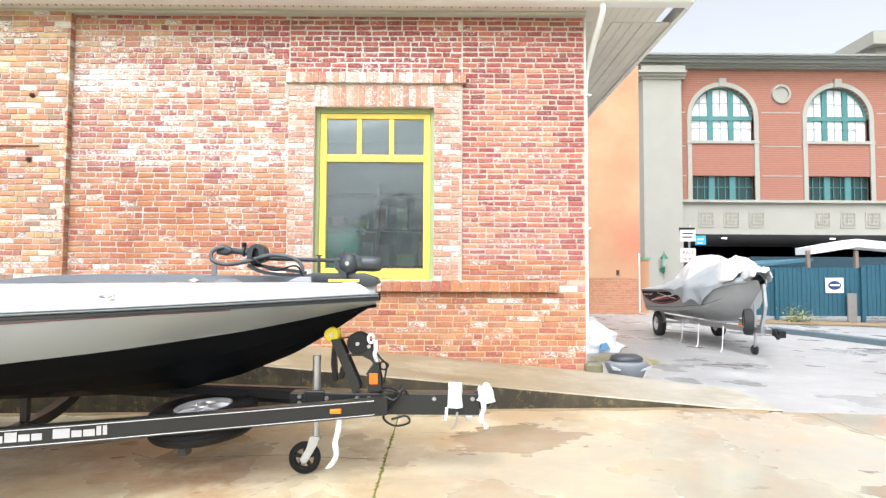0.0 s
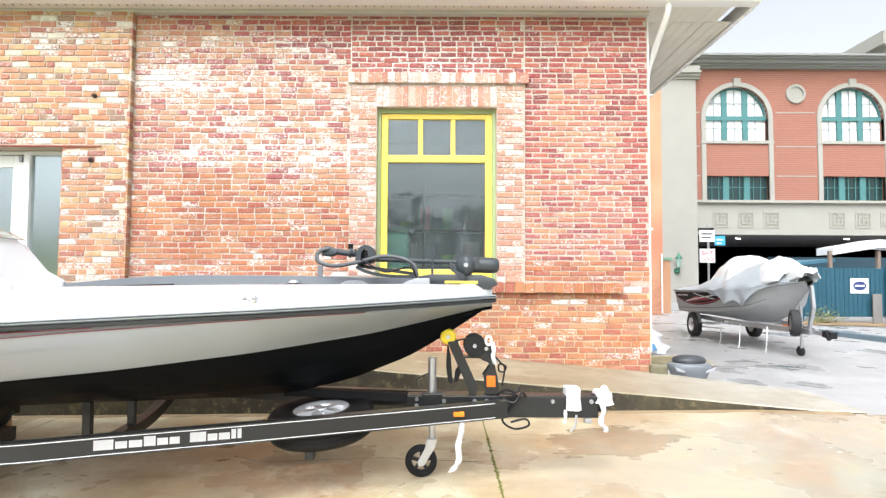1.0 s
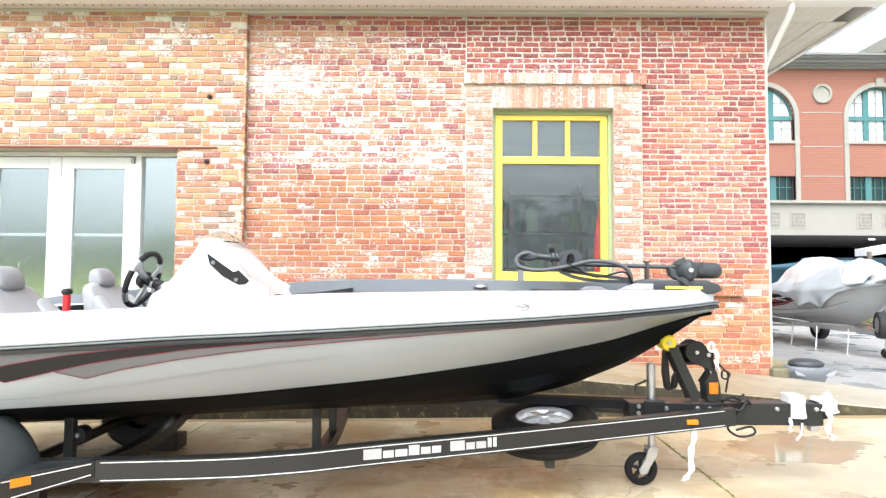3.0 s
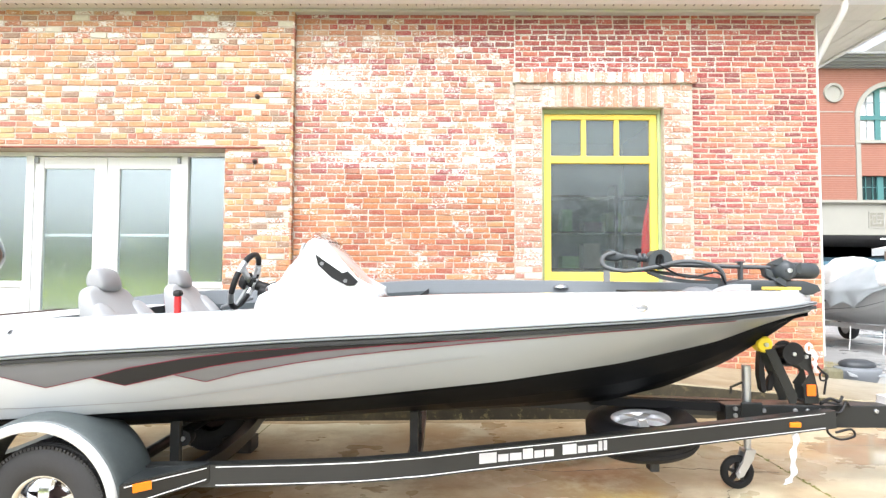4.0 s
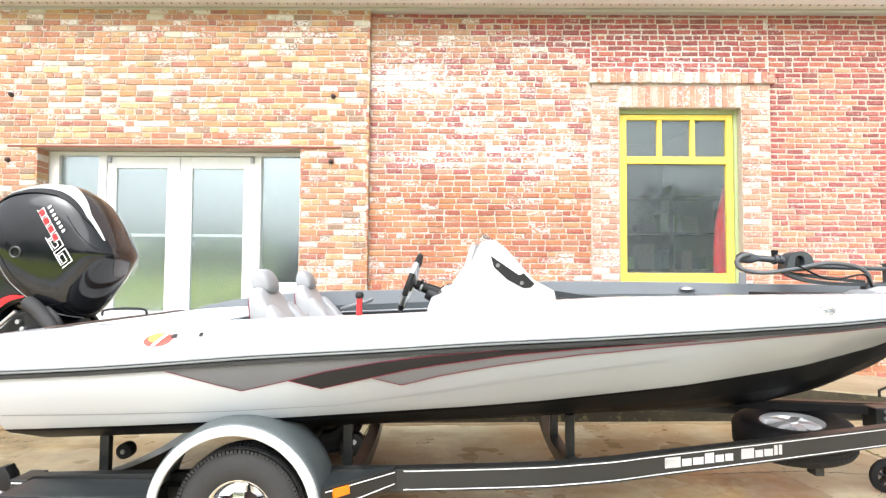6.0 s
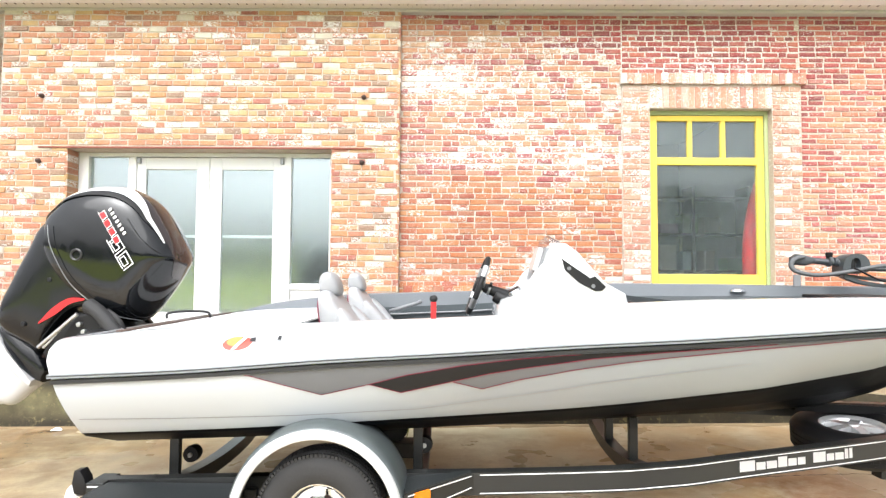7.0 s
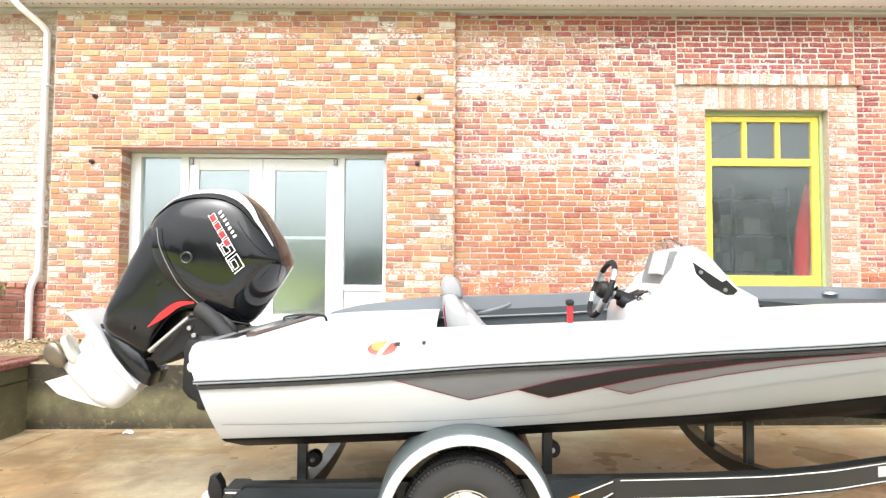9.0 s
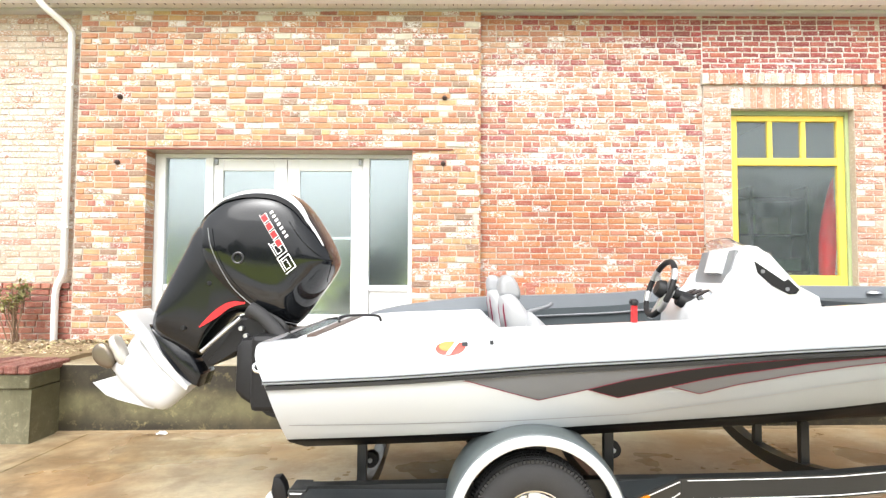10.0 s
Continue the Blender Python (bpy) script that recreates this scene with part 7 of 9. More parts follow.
    part("lamp_arm", boxed(-5.7, -5.655, (lo_y + hi_y) / 2 - 0.012, (lo_y + hi_y) / 2 + 0.012, 0.395, 0.42, 0.004), M_STEEL, lamp)

# wooden blocks lying under the hull
for x0, x1, y0, y1, c, lab in ((-4.75, -4.5, 4.75, 4.92, (0.45, 0.25, 0.11), "short orange timber block under the boat"), (-4.42, -4.2, 4.4, 4.57, (0.07, 0.06, 0.05), "dark wet timber block under the boat")):
    z = ground_z((x0 + x1) / 2, y0)
    tagged(part("timber_block", boxed(x0, x1, y0, y1, z, z + 0.11, 0.008), plain("block_wood", c, 0.7, vary=0.25, scale=20), None, lab), category="timber block", group="timber blocks")

# ---- trolling motor stowed on the bow ----
troll = thing("trolling_motor", (-0.8, 3.62, 1.3), "black bow-mount trolling motor stowed flat with looped cable", "trolling motor")
TY = 3.6
M_TROLL = plain("dark_grey_casting", (0.04, 0.047, 0.053), 0.42, vary=0.15)
bm = bmesh.new()
slab(bm, [(-1.0, 1.372), (-0.92, 1.388), (-0.6, 1.385), (-0.52, 1.36), (-0.5, 1.325), (-0.55, 1.3), (-0.9, 1.298), (-1.0, 1.3)], TY - 0.06, TY + 0.06, 0.012)
base = part("mount_base", bm, M_TROLL, troll, smooth=40)
part("mount_label", boxed(-0.83, -0.625, TY - 0.064, TY - 0.058, 1.33, 1.347, 0.002), M_YELLOW, base, "yellow label strip")
part("mount_label_grey", boxed(-0.735, -0.64, TY - 0.0645, TY - 0.0585, 1.316, 1.327, 0.002), M_LETTER, base)
bm = bmesh.new()
tube(bm, [(-1.26, TY, 1.476), (-0.72, TY, 1.462)], 0.013, 12, 0)
part("shaft", bm, M_TROLL, troll, smooth=60)
bm = bmesh.new()
lathe(bm, [(0, 0), (0.03, 0.004), (0.046, 0.03), (0.05, 0.08), (0.05, 0.2), (0.045, 0.235), (0.03, 0.25), (0, 0.252)], (-0.74, TY, 1.45), (1, 0, -0.03), 22)
pod = part("motor_pod", bm, M_TROLL, troll, smooth=50)
bm = bmesh.new()
lathe(bm, [(0, -0.075), (0.03, -0.075), (0.055, -0.06), (0.066, -0.02), (0.066, 0.05), (0, 0.05)], (-0.7, TY, 1.445), (0, 1, 0), 24)
hubp = part("prop_guard", bm, M_TROLL, pod, smooth=50)
part("prop_nut", cyl(bmesh.new(), (-0.7, TY - 0.085, 1.445), (-0.7, TY - 0.07, 1.445), 0.014, 0.014, 12), M_STEEL, hubp)
for a in (0.2, 2.3, 4.3):
    bm = bmesh.new()
    slab(bm, [(-0.7 + math.cos(a) * 0.02, 1.445 + math.sin(a) * 0.02), (-0.7 + math.cos(a - 0.45) * 0.085, 1.445 + math.sin(a - 0.45) * 0.085), (-0.7 + math.cos(a + 0.35) * 0.1, 1.445 + math.sin(a + 0.35) * 0.1)], TY - 0.055, TY - 0.048)
    part("blade", bm, M_TROLL, pod)
bm = bmesh.new()
slab(bm, [(-0.8, 1.46), (-0.77, 1.45), (-0.7, 1.39), (-0.66, 1.39), (-0.66, 1.37), (-0.74, 1.375), (-0.79, 1.41)], TY - 0.03, TY + 0.03, 0.006)
part("cradle", bm, M_TROLL, troll)
def looped_body(bm, outer, inner, y0, y1):
    """A thick loop with an open window in it."""
    o, n = closed_spline(outer, 4), closed_spline(inner, 4)
    m = len(o)
    rings = []
    for pts, y in ((o, y0), (o, y1), (n, y1), (n, y0)):
        rings.append([(pts[int(q * len(pts) / m)][0], y, pts[int(q * len(pts) / m)][1]) for q in range(m)])
    V = [[bm.verts.new(p) for p in rg] for rg in rings]
    for a in range(4):
        for q in range(m):
            bm.faces.new((V[a][q], V[a][(q + 1) % m], V[(a + 1) % 4][(q + 1) % m], V[(a + 1) % 4][q]))


bm = bmesh.new()
looped_body(bm, [(-1.385, 1.455), (-1.375, 1.53), (-1.34, 1.562), (-1.3, 1.562), (-1.27, 1.53), (-1.265, 1.47), (-1.3, 1.45), (-1.35, 1.445)],
            [(-1.35, 1.478), (-1.347, 1.52), (-1.336, 1.538), (-1.318, 1.538), (-1.308, 1.52), (-1.307, 1.49), (-1.318, 1.475), (-1.336, 1.472)], TY - 0.055, TY + 0.055)
es = [e for e in bm.edges if len(e.link_faces) == 2 and e.calc_face_angle(0) > 0.9]
bmesh.ops.bevel(bm, geom=es, offset=0.01, segments=3, profile=0.5, affect="EDGES")
cup = part("pivot_head", bm, M_TROLL, troll, "grey head with an open window", smooth=50)
part("pivot_pin", cyl(bmesh.new(), (-1.328, TY - 0.02, 1.475), (-1.328, TY - 0.02, 1.535), 0.014, 0.014, 12), M_BLACK, cup, smooth=40)
bm = bmesh.new()
slab(bm, [(-1.6, 1.5), (-1.598, 1.54), (-1.575, 1.562), (-1.545, 1.556), (-1.5, 1.538), (-1.495, 1.512), (-1.54, 1.492)], TY - 0.035, TY + 0.035, 0.012)
part("shaft_cap", bm, M_TROLL, troll, "black shaft end cap", smooth=50)
part("head_link", cyl(bmesh.new(), (-1.52, TY, 1.526), (-1.27, TY, 1.496), 0.019, 0.018, 12), M_TROLL, troll, smooth=50)
for q, rad in ((-1.43, 0.032), (-1.405, 0.027)):
    part("collar", cyl(bmesh.new(), (q, TY, 1.519), (q + 0.016, TY, 1.517), rad, rad, 14, 0.003), M_TROLL, troll, smooth=40)
part("collar_knob", cyl(bmesh.new(), (-1.422, TY, 1.54), (-1.422, TY, 1.575), 0.014, 0.017, 12, 0.003), M_BLACK, troll, smooth=40)
part("hanging_tab", boxed(-1.615, -1.582, TY - 0.07, TY - 0.058, 1.365, 1.437, 0.003), M_VINYL_D, troll, "grey plug hanging from the cable")
bm = bmesh.new()
bar(bm, spline([(-1.38, TY - 0.03, 1.43), (-1.3, TY - 0.03, 1.395), (-1.18, TY - 0.02, 1.375), (-1.0, TY, 1.37)], 4), 0.045, 0.02)
bar(bm, spline([(-1.38, TY + 0.03, 1.44), (-1.25, TY + 0.03, 1.42), (-1.0, TY + 0.02, 1.385)], 4), 0.03, 0.02)
part("fold_arm", bm, M_TROLL, troll, smooth=40)
bm = bmesh.new()
tube(bm, [(-1.55, TY - 0.03, 1.545), (-1.6, TY - 0.05, 1.53), (-1.622, TY - 0.06, 1.495), (-1.6, TY - 0.07, 1.455), (-1.5, TY - 0.07, 1.436), (-1.35, TY - 0.07, 1.462), (-1.22, TY - 0.07, 1.495), (-1.1, TY - 0.06, 1.485), (-1.03, TY - 0.05, 1.45), (-1.005, TY - 0.04, 1.39), (-1.01, TY - 0.03, 1.33)], 0.0125, 8, 6)
part("cable", bm, plain("braided_grey_cable", (0.09, 0.095, 0.1), 0.5, vary=0.3, scale=60), troll, "grey braided cable loop", smooth=60)
bm = bmesh.new()
tube(bm, [(-1.35, TY - 0.08, 1.48), (-1.2, TY - 0.07, 1.4), (-1.05, TY - 0.07, 1.43), (-1.0, TY - 0.05, 1.36)], 0.006, 6, 6)
part("thin_cable", bm, M_BLACK, troll, smooth=60)
part("shaft_clip", boxed(-0.915, -0.9, TY - 0.02, TY + 0.02, 1.385, 1.5, 0.003), M_TROLL, troll)
part("shaft_clip_bar", boxed(-0.93, -0.885, TY - 0.012, TY + 0.012, 1.492, 1.5, 0.003), M_TROLL, troll)
bm = bmesh.new()
slab(bm, [(-1.13, 1.3), (-1.05, 1.345), (-1.0, 1.362), (-0.92, 1.362), (-0.92, 1.3)], TY - 0.16, TY - 0.09, 0.008)
part("foot_pedal", bm, M_VINYL, troll, "grey foot pedal", smooth=40)

# the motor lies askew: its head points to the far gunwale
for ob in troll.children_recursive:
    for v in ob.data.vertices:
        k = max(0.0, -0.7 - v.co.x) * 0.42
        v.co.y += k
        v.co.x += (v.co.x + 0.838) * k * 0.285
        v.co.z += (v.co.z - 1.378) * k * 0.285

# ---- planting bed and cheek wall at the dock's end ----
cheek = thing("cheek_wall", (-9.6, 5.0, 0.0), "low mossy stone cheek wall with a red brick coping", "cheek wall", kind="structure")
M_STONE = concrete("mossy_stone", (0.22, 0.2, 0.13), (0.13, 0.12, 0.065), (0.07, 0.068, 0.03), wet=0.1, stain_amount=0.7, upright=True, lichen=(0.36, 0.34, 0.22))
M_COPING = {0: brickwork("coping_brick", [(0.24, 0.085, 0.065), (0.28, 0.11, 0.085), (0.2, 0.075, 0.06)], 0, (), soil=0.5, wash_base=-0.5, veil=0.0, dirt=0.5)}
bm = bmesh.new()
loft(bm, [[(x, y, z) for y, z in ((4.93, -0.1), (4.95, 0.46), (5.4, 0.46), (5.4, -0.1))] for x in (-11.5, -10.5, -9.4, -8.41)], cap=True, closed=True)
part("cheek_body", bm, M_STONE, cheek)
r = random.Random(3)
for i in range(10):
    part("cheek_stone", boxed(-11.5 + i * 0.31, -11.5 + i * 0.31 + 0.298, 4.925 + r.uniform(-0.008, 0.008), 5.41, 0.465, 0.585 + r.uniform(-0.006, 0.006), 0.012), M_STONE, cheek)
for i in range(28):
    x = -11.5 + i * 0.111
    part("coping_brick", boxed(x, x + 0.108, 4.9 + r.uniform(-0.006, 0.006), 5.42, 0.59, 0.66 + r.uniform(-0.006, 0.006), 0.01, 1), M_COPING[0], cheek)
bed = part("planting_bed", boxed(-12.6, -8.43, 5.42, 6.68, 0.3, 0.66), M_SOIL, None, "planting bed strewn with dry leaves", kind="structure")
tagged(bed, category="planting bed")
bm = bmesh.new()
for _ in range(2600):
    x, y = r.uniform(-11.6, -8.45), r.uniform(5.43, 6.66)
    if r.random() < 0.3:
        x, y = r.uniform(-9.3, -8.1), r.uniform(6.3, 6.66)
    a, s, tlt = r.uniform(0, 6.28), r.uniform(0.012, 0.035), r.uniform(-0.5, 0.5)
    z = max(0.664, dock_z(x) + 0.004 if x > -8.45 else 0.664)
    c, d = Vector((math.cos(a), math.sin(a), tlt)) * s, Vector((-math.sin(a), math.cos(a), 0)) * s * 0.45
    o = Vector((x, y, z + 0.008 + abs(tlt) * s))
    bm.faces.new([bm.verts.new(o + q) for q in (-c, d, c, -d)])
tagged(part("fallen_leaves", bm, brickwork("dry_leaf", [(0.4, 0.3, 0.16), (0.3, 0.2, 0.1), (0.5, 0.42, 0.2), (0.36, 0.34, 0.12), (0.55, 0.45, 0.3)], True, wash_base=-1.0), None, "dry yellow-brown leaves strewn on the bed", kind="stuff"), category="leaves")
# a sparse shrub against the wall
M_TWIG = plain("twig", (0.2, 0.13, 0.08), 0.8, vary=0.2)
M_LEAF = brickwork("shrub_leaf", [(0.22, 0.28, 0.05), (0.3, 0.34, 0.07), (0.14, 0.2, 0.04), (0.26, 0.27, 0.06)], True, wash_base=-1.0)
shrub = thing("shrub", (-9.66, 6.35, 0.66), "sparse small shrub with yellow-green leaves by the wall", "shrub")
r = random.Random(12)
tips = []
bm = bmesh.new()
for _ in range(13):
    a, h, sp = r.uniform(0, 6.28), r.uniform(0.35, 0.66), r.uniform(0.05, 0.28)
    b = Vector((-9.66 + r.uniform(-0.06, 0.06), 6.4 + r.uniform(-0.05, 0.05), 0.66))
    tip = b + Vector((math.cos(a) * sp, math.sin(a) * sp * 0.7, h))
    mid = (b + tip) / 2 + Vector((r.uniform(-0.05, 0.05), r.uniform(-0.03, 0.03), 0.05))
    tube(bm, [b, mid, tip], 0.006, 5, 4)
    tips += [(tip, mid)]
tagged(part("stem", bm, M_TWIG, shrub, smooth=60), kind="stuff")
bm = bmesh.new()
for tip, mid in tips:
    for _ in range(30):
        p = mid.lerp(tip, r.uniform(0.45, 1.08)) + Vector((r.uniform(-0.06, 0.06), r.uniform(-0.05, 0.05), r.uniform(-0.03, 0.05)))
        a, s = r.uniform(0, 6.28), r.uniform(0.02, 0.045)
        c, d = Vector((math.cos(a), math.sin(a), r.uniform(-0.4, 0.8))) * s, Vector((-math.sin(a), math.cos(a), r.uniform(-0.3, 0.3))) * s * 0.4
        bm.faces.new([bm.verts.new(p + q) for q in (-c, d, c, -d)])
part("leaves", bm, M_LEAF, shrub)

# litter at the foot of the dock
for x, y in ((-7.42, 5.18),):
    bm = bmesh.new()
    rows = [[(x + math.cos(a) * 0.05 * (0.5 + f), y + math.sin(a) * 0.03, ground_z(x, y) + 0.02 * (1 - f) * (1 + 0.4 * math.sin(3 * a)) + 0.002) for a in np.linspace(0, math.tau, 12, endpoint=False)] for f in (0.5, 0.25, 0.0, -0.2)]
    loft(bm, rows, cap=True, closed=True)
    tagged(part("litter", bm, M_BAG, None, "crumpled white scrap on the wet concrete", smooth=60), category="litter", group="litter")

# ---- rooms behind the glass ----
M_KAYAK = plain("red_hull_plastic", (0.72, 0.02, 0.025), 0.35, vary=0.12)
red = thing("kayak", (-0.05, 7.27, 0.62), "red plastic kayak standing on end behind the window", "kayak")
bm = bmesh.new()
pillow(bm, [(-0.25, 0.64), (0.03, 0.64), (0.13, 1.4), (0.09, 2.3), (-0.01, 2.66), (-0.13, 2.7), (-0.22, 2.45), (-0.31, 2.0), (-0.33, 1.5), (-0.3, 1.1)], 7.17, 0.14, 0.4, 4, 6)
part("kayak_hull", bm, M_KAYAK, red, smooth=60)
for i in range(8):
    part("name_block", boxed(-0.26 + 0.003 * i, -0.22 + 0.003 * i, 7.018, 7.06, 1.42 + i * 0.042, 1.452 + i * 0.042), M_LETTER, red)
gc = thing("storage_bin", (-1.75, 8.4, 0.62), "green storage bin behind the window", "bin")
part("bin_body", boxed(-2.15, -1.35, 8.2, 8.8, 0.62, 2.0, 0.04), plain("green_plastic", (0.1, 0.42, 0.3), 0.5), gc)
part("bin_lid", boxed(-2.2, -1.3, 8.15, 8.85, 2.0, 2.08, 0.02), plain("green_lid", (0.05, 0.16, 0.11), 0.5), gc)
bench = thing("workbench", (-0.9, 7.9, 0.62), "pale grey bench behind the window", "bench")
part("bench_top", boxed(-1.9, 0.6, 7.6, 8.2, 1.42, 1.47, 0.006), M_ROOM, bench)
part("bench_front", boxed(-1.85, 0.55, 7.65, 7.68, 0.62, 1.42), plain("bench_grey", (0.4, 0.4, 0.4), 0.6), bench)
rack = thing("shelving", (-0.9, 9.6, 0.62), "dark shelving with goods at the rear of the shop", "shelving")
for x in (-2.4, -1.2, 0.0, 0.9):
    part("upright", boxed(x, x + 0.05, 9.4, 9.8, 0.62, 2.9), M_IRON, rack)
for z in (0.9, 1.5, 2.1, 2.7):
    part("shelf", boxed(-2.4, 0.95, 9.4, 9.8, z, z + 0.03), M_IRON, rack)
r = random.Random(2)
for i in range(26):
    x, z = -2.3 + (i % 9) * 0.36, 0.93 + 0.6 * (i // 9)
    h = r.uniform(0.15, 0.42)
    part("carton", boxed(x, x + r.uniform(0.15, 0.3), 9.45, 9.75, z, z + h, 0.004), plain("carton", (r.uniform(0.1, 0.4), r.uniform(0.08, 0.3), r.uniform(0.05, 0.25)), 0.7), rack)

# ---- yard to the right: the grey pod, the tarpaulin, the second boat ----
pod2 = thing("float_tube", (2.135, 6.95, 0.155), "grey moulded plastic seat pod on the asphalt", "plastic pod")
M_POD = plain("pod_grey", (0.2, 0.215, 0.235), 0.4, vary=0.12)
GZ = ground_z(2.2, 7.0) - 0.03
bm = bmesh.new()
lathe(bm, [(0, 0.0), (0.16, 0.0), (0.19, 0.02), (0.235, 0.12), (0.262, 0.19), (0.25, 0.215), (0.2, 0.225), (0, 0.225)], (0, 0, 0), (0, 0, 1), 32)
bmesh.ops.transform(bm, matrix=Matrix.Translation((2.145, 6.97, GZ)) @ Matrix.Diagonal((1, 0.8, 1, 1)), verts=bm.verts)
part("pod_body", bm, M_POD, pod2, smooth=50)
bm = bmesh.new()
lathe(bm, [(0, 0.085), (0.12, 0.083), (0.18, 0.06), (0.2, 0.03), (0.19, 0.0), (0, 0)], (0, 0, 0), (0, 0, 1), 32)
bmesh.ops.transform(bm, matrix=Matrix.Translation((2.145, 6.97, GZ + 0.222)) @ Matrix.Diagonal((1, 0.8, 1, 1)), verts=bm.verts)
part("pod_cushion", bm, plain("pod_dark", (0.045, 0.05, 0.056), 0.45), pod2, "dark cushion top", smooth=50)
for s in (-1, 1):
    bm = bmesh.new()
    slab(bm, [(2.145 + s * 0.25, GZ + 0.2), (2.145 + s * 0.13, GZ + 0.15), (2.145 + s * 0.12, GZ + 0.125), (2.145 + s * 0.22, GZ + 0.14)], 6.785, 6.8, 0.004)
    part("pod_flash", bm, plain("pod_pale", (0.36, 0.375, 0.39), 0.4), pod2, "pale grey flash")
part("pod_vent", boxed(2.045, 2.245, 6.825, 6.85, GZ + 0.025, GZ + 0.06, 0.01), M_BLACK, pod2)
pb = part("corner_stone", boxed(1.57, 1.78, 6.66, 6.86, 0.1, 0.36, 0.03), M_STONE, None, "worn stone block at the foot of the brick corner", kind="structure")
tagged(pb, category="stone")

straw = bmesh.new()
rs = random.Random(31)
for _ in range(1500):
    a, q = rs.uniform(0, 6.28), math.sqrt(rs.random())
    x, y = 2.65 + math.cos(a) * q * 0.5, 8.6 + math.sin(a) * q * 0.5
    b, s = rs.uniform(0, 6.28), rs.uniform(0.04, 0.11)
    c, d = Vector((math.cos(b), math.sin(b), rs.uniform(-0.1, 0.25))) * s, Vector((-math.sin(b), math.cos(b), 0)) * 0.004
    o = Vector((x, y, ground_z(x, y) - 0.024 + rs.uniform(0.0, 0.02)))
    straw.faces.new([straw.verts.new(o + v) for v in (-c, d, c, -d)])
tagged(part("straw", straw, plain("dry_straw", (0.55, 0.48, 0.26), 0.9, vary=0.25), None, "dry straw scattered on the asphalt beside the tarpaulin", kind="stuff"), category="straw")
tarp = thing("tarpaulin", (2.55, 9.6, 0.15), "crumpled white and blue tarpaulin heap on the asphalt", "tarpaulin")
bm = bmesh.new()
rows = []
for i in range(9):
    f = i / 8
    row = []
    for k in range(28):
        a = k * math.tau / 28
        q = Vector((math.cos(a) * 2, math.sin(a) * 2, i * 0.6))
        rad = (1 - f ** 1.5) * (0.5 + 0.2 * noise.noise(q)) + 0.03
        row.append((2.4 + math.cos(a) * rad * 1.05 + 0.05 * f, 9.7 + math.sin(a) * rad * 0.7, ground_z(2.5, 9.6) - 0.03 + f * 0.56 + 0.05 * noise.noise(q * 1.7)))
    rows.append(row)
loft(bm, rows, cap=True, closed=True)
part("tarp_sheet", bm, M_BAG, tarp, smooth=25)
bm = bmesh.new()
slab(bm, [(2.45, 0.16), (2.49, 0.28), (2.58, 0.3), (2.64, 0.19)], 9.27, 9.31, 0.01)
part("tarp_fold", bm, plain("blue_film", (0.15, 0.35, 0.6), 0.4), tarp, "blue fold")

# the aluminium boat under its cover
boat2 = thing("fishing_boat", (5.4, 11.8, 0.5), "grey aluminium fishing boat under a torn silver cover", "boat")
M_ALB = plain("grey_boat_paint", (0.42, 0.43, 0.43), 0.35, 0.2, vary=0.08)
M_COVER = plain("silver_cover", (0.44, 0.48, 0.51), 0.5, vary=0.2, scale=4, bump=0.4)
M_SHEET = plain("white_sheet", (0.78, 0.79, 0.8), 0.35, vary=0.06, scale=5, bump=0.4)
place2 = pose(5.33, 11.7, 0, 0, 0, -4)
LEN2 = 4.1


def b2(l, w, z):
    """l: metres ahead of the stern; w: to the left of the bow's way."""
    return tuple(place2 @ Vector((-w * -1.0, 1.75 - l, z)))


w2 = curve_fn([0, 1.5, 2.6, 3.3, 3.8, 4.1], [0.8, 0.8, 0.68, 0.42, 0.19, 0.03], 0.2)
k2 = curve_fn([0, 2.0, 3.0, 3.5, 4.1], [0.5, 0.5, 0.56, 0.72, 1.2], 0.2)
g2 = curve_fn([0, 2.0, 3.2, 4.1], [1.06, 1.1, 1.2, 1.33], 0.3)
rows = []
for l in np.linspace(0, LEN2, 30):
    W, K, G = w2(l), k2(l), g2(l)
    c = min(K + 0.09 + 0.05 * l, G - 0.05)
    half = [(0, K), (W * 0.5, K + (c - K) * 0.45), (W * 0.89, c), (W * 0.96, c + (G - c) * 0.5), (W, G - 0.03), (W + 0.02, G - 0.02), (W + 0.02, G), (W - 0.04, G)]
    rows.append([b2(l, -h, z) for h, z in half[::-1]] + [b2(l, h, z) for h, z in half[1:]])
bm = bmesh.new()
V = loft(bm, rows)
bm.faces.new(V[0])
hull2 = part("hull", bm, M_ALB, boat2, smooth=30)


def side2(name, l0, l1, lo, hi, material, out, label=""):
    bm = bmesh.new()
    rws = []
    for l in np.linspace(l0, l1, 24):
        W, K, G = w2(l), k2(l), g2(l)
        c = min(K + 0.09 + 0.05 * l, G - 0.05)
        rw = []
        for f in np.linspace(lo(l), max(lo(l), hi(l)), 5):
            h = np.interp(f, [0, 0.5, 1], [W * 0.89, W * 0.96, W]) + out
            rw.append(b2(l, -float(h), c + (G - 0.03 - c) * float(f)))
        rws.append(rw)
    loft(bm, rws)
    part(name, bm, material, hull2, label)


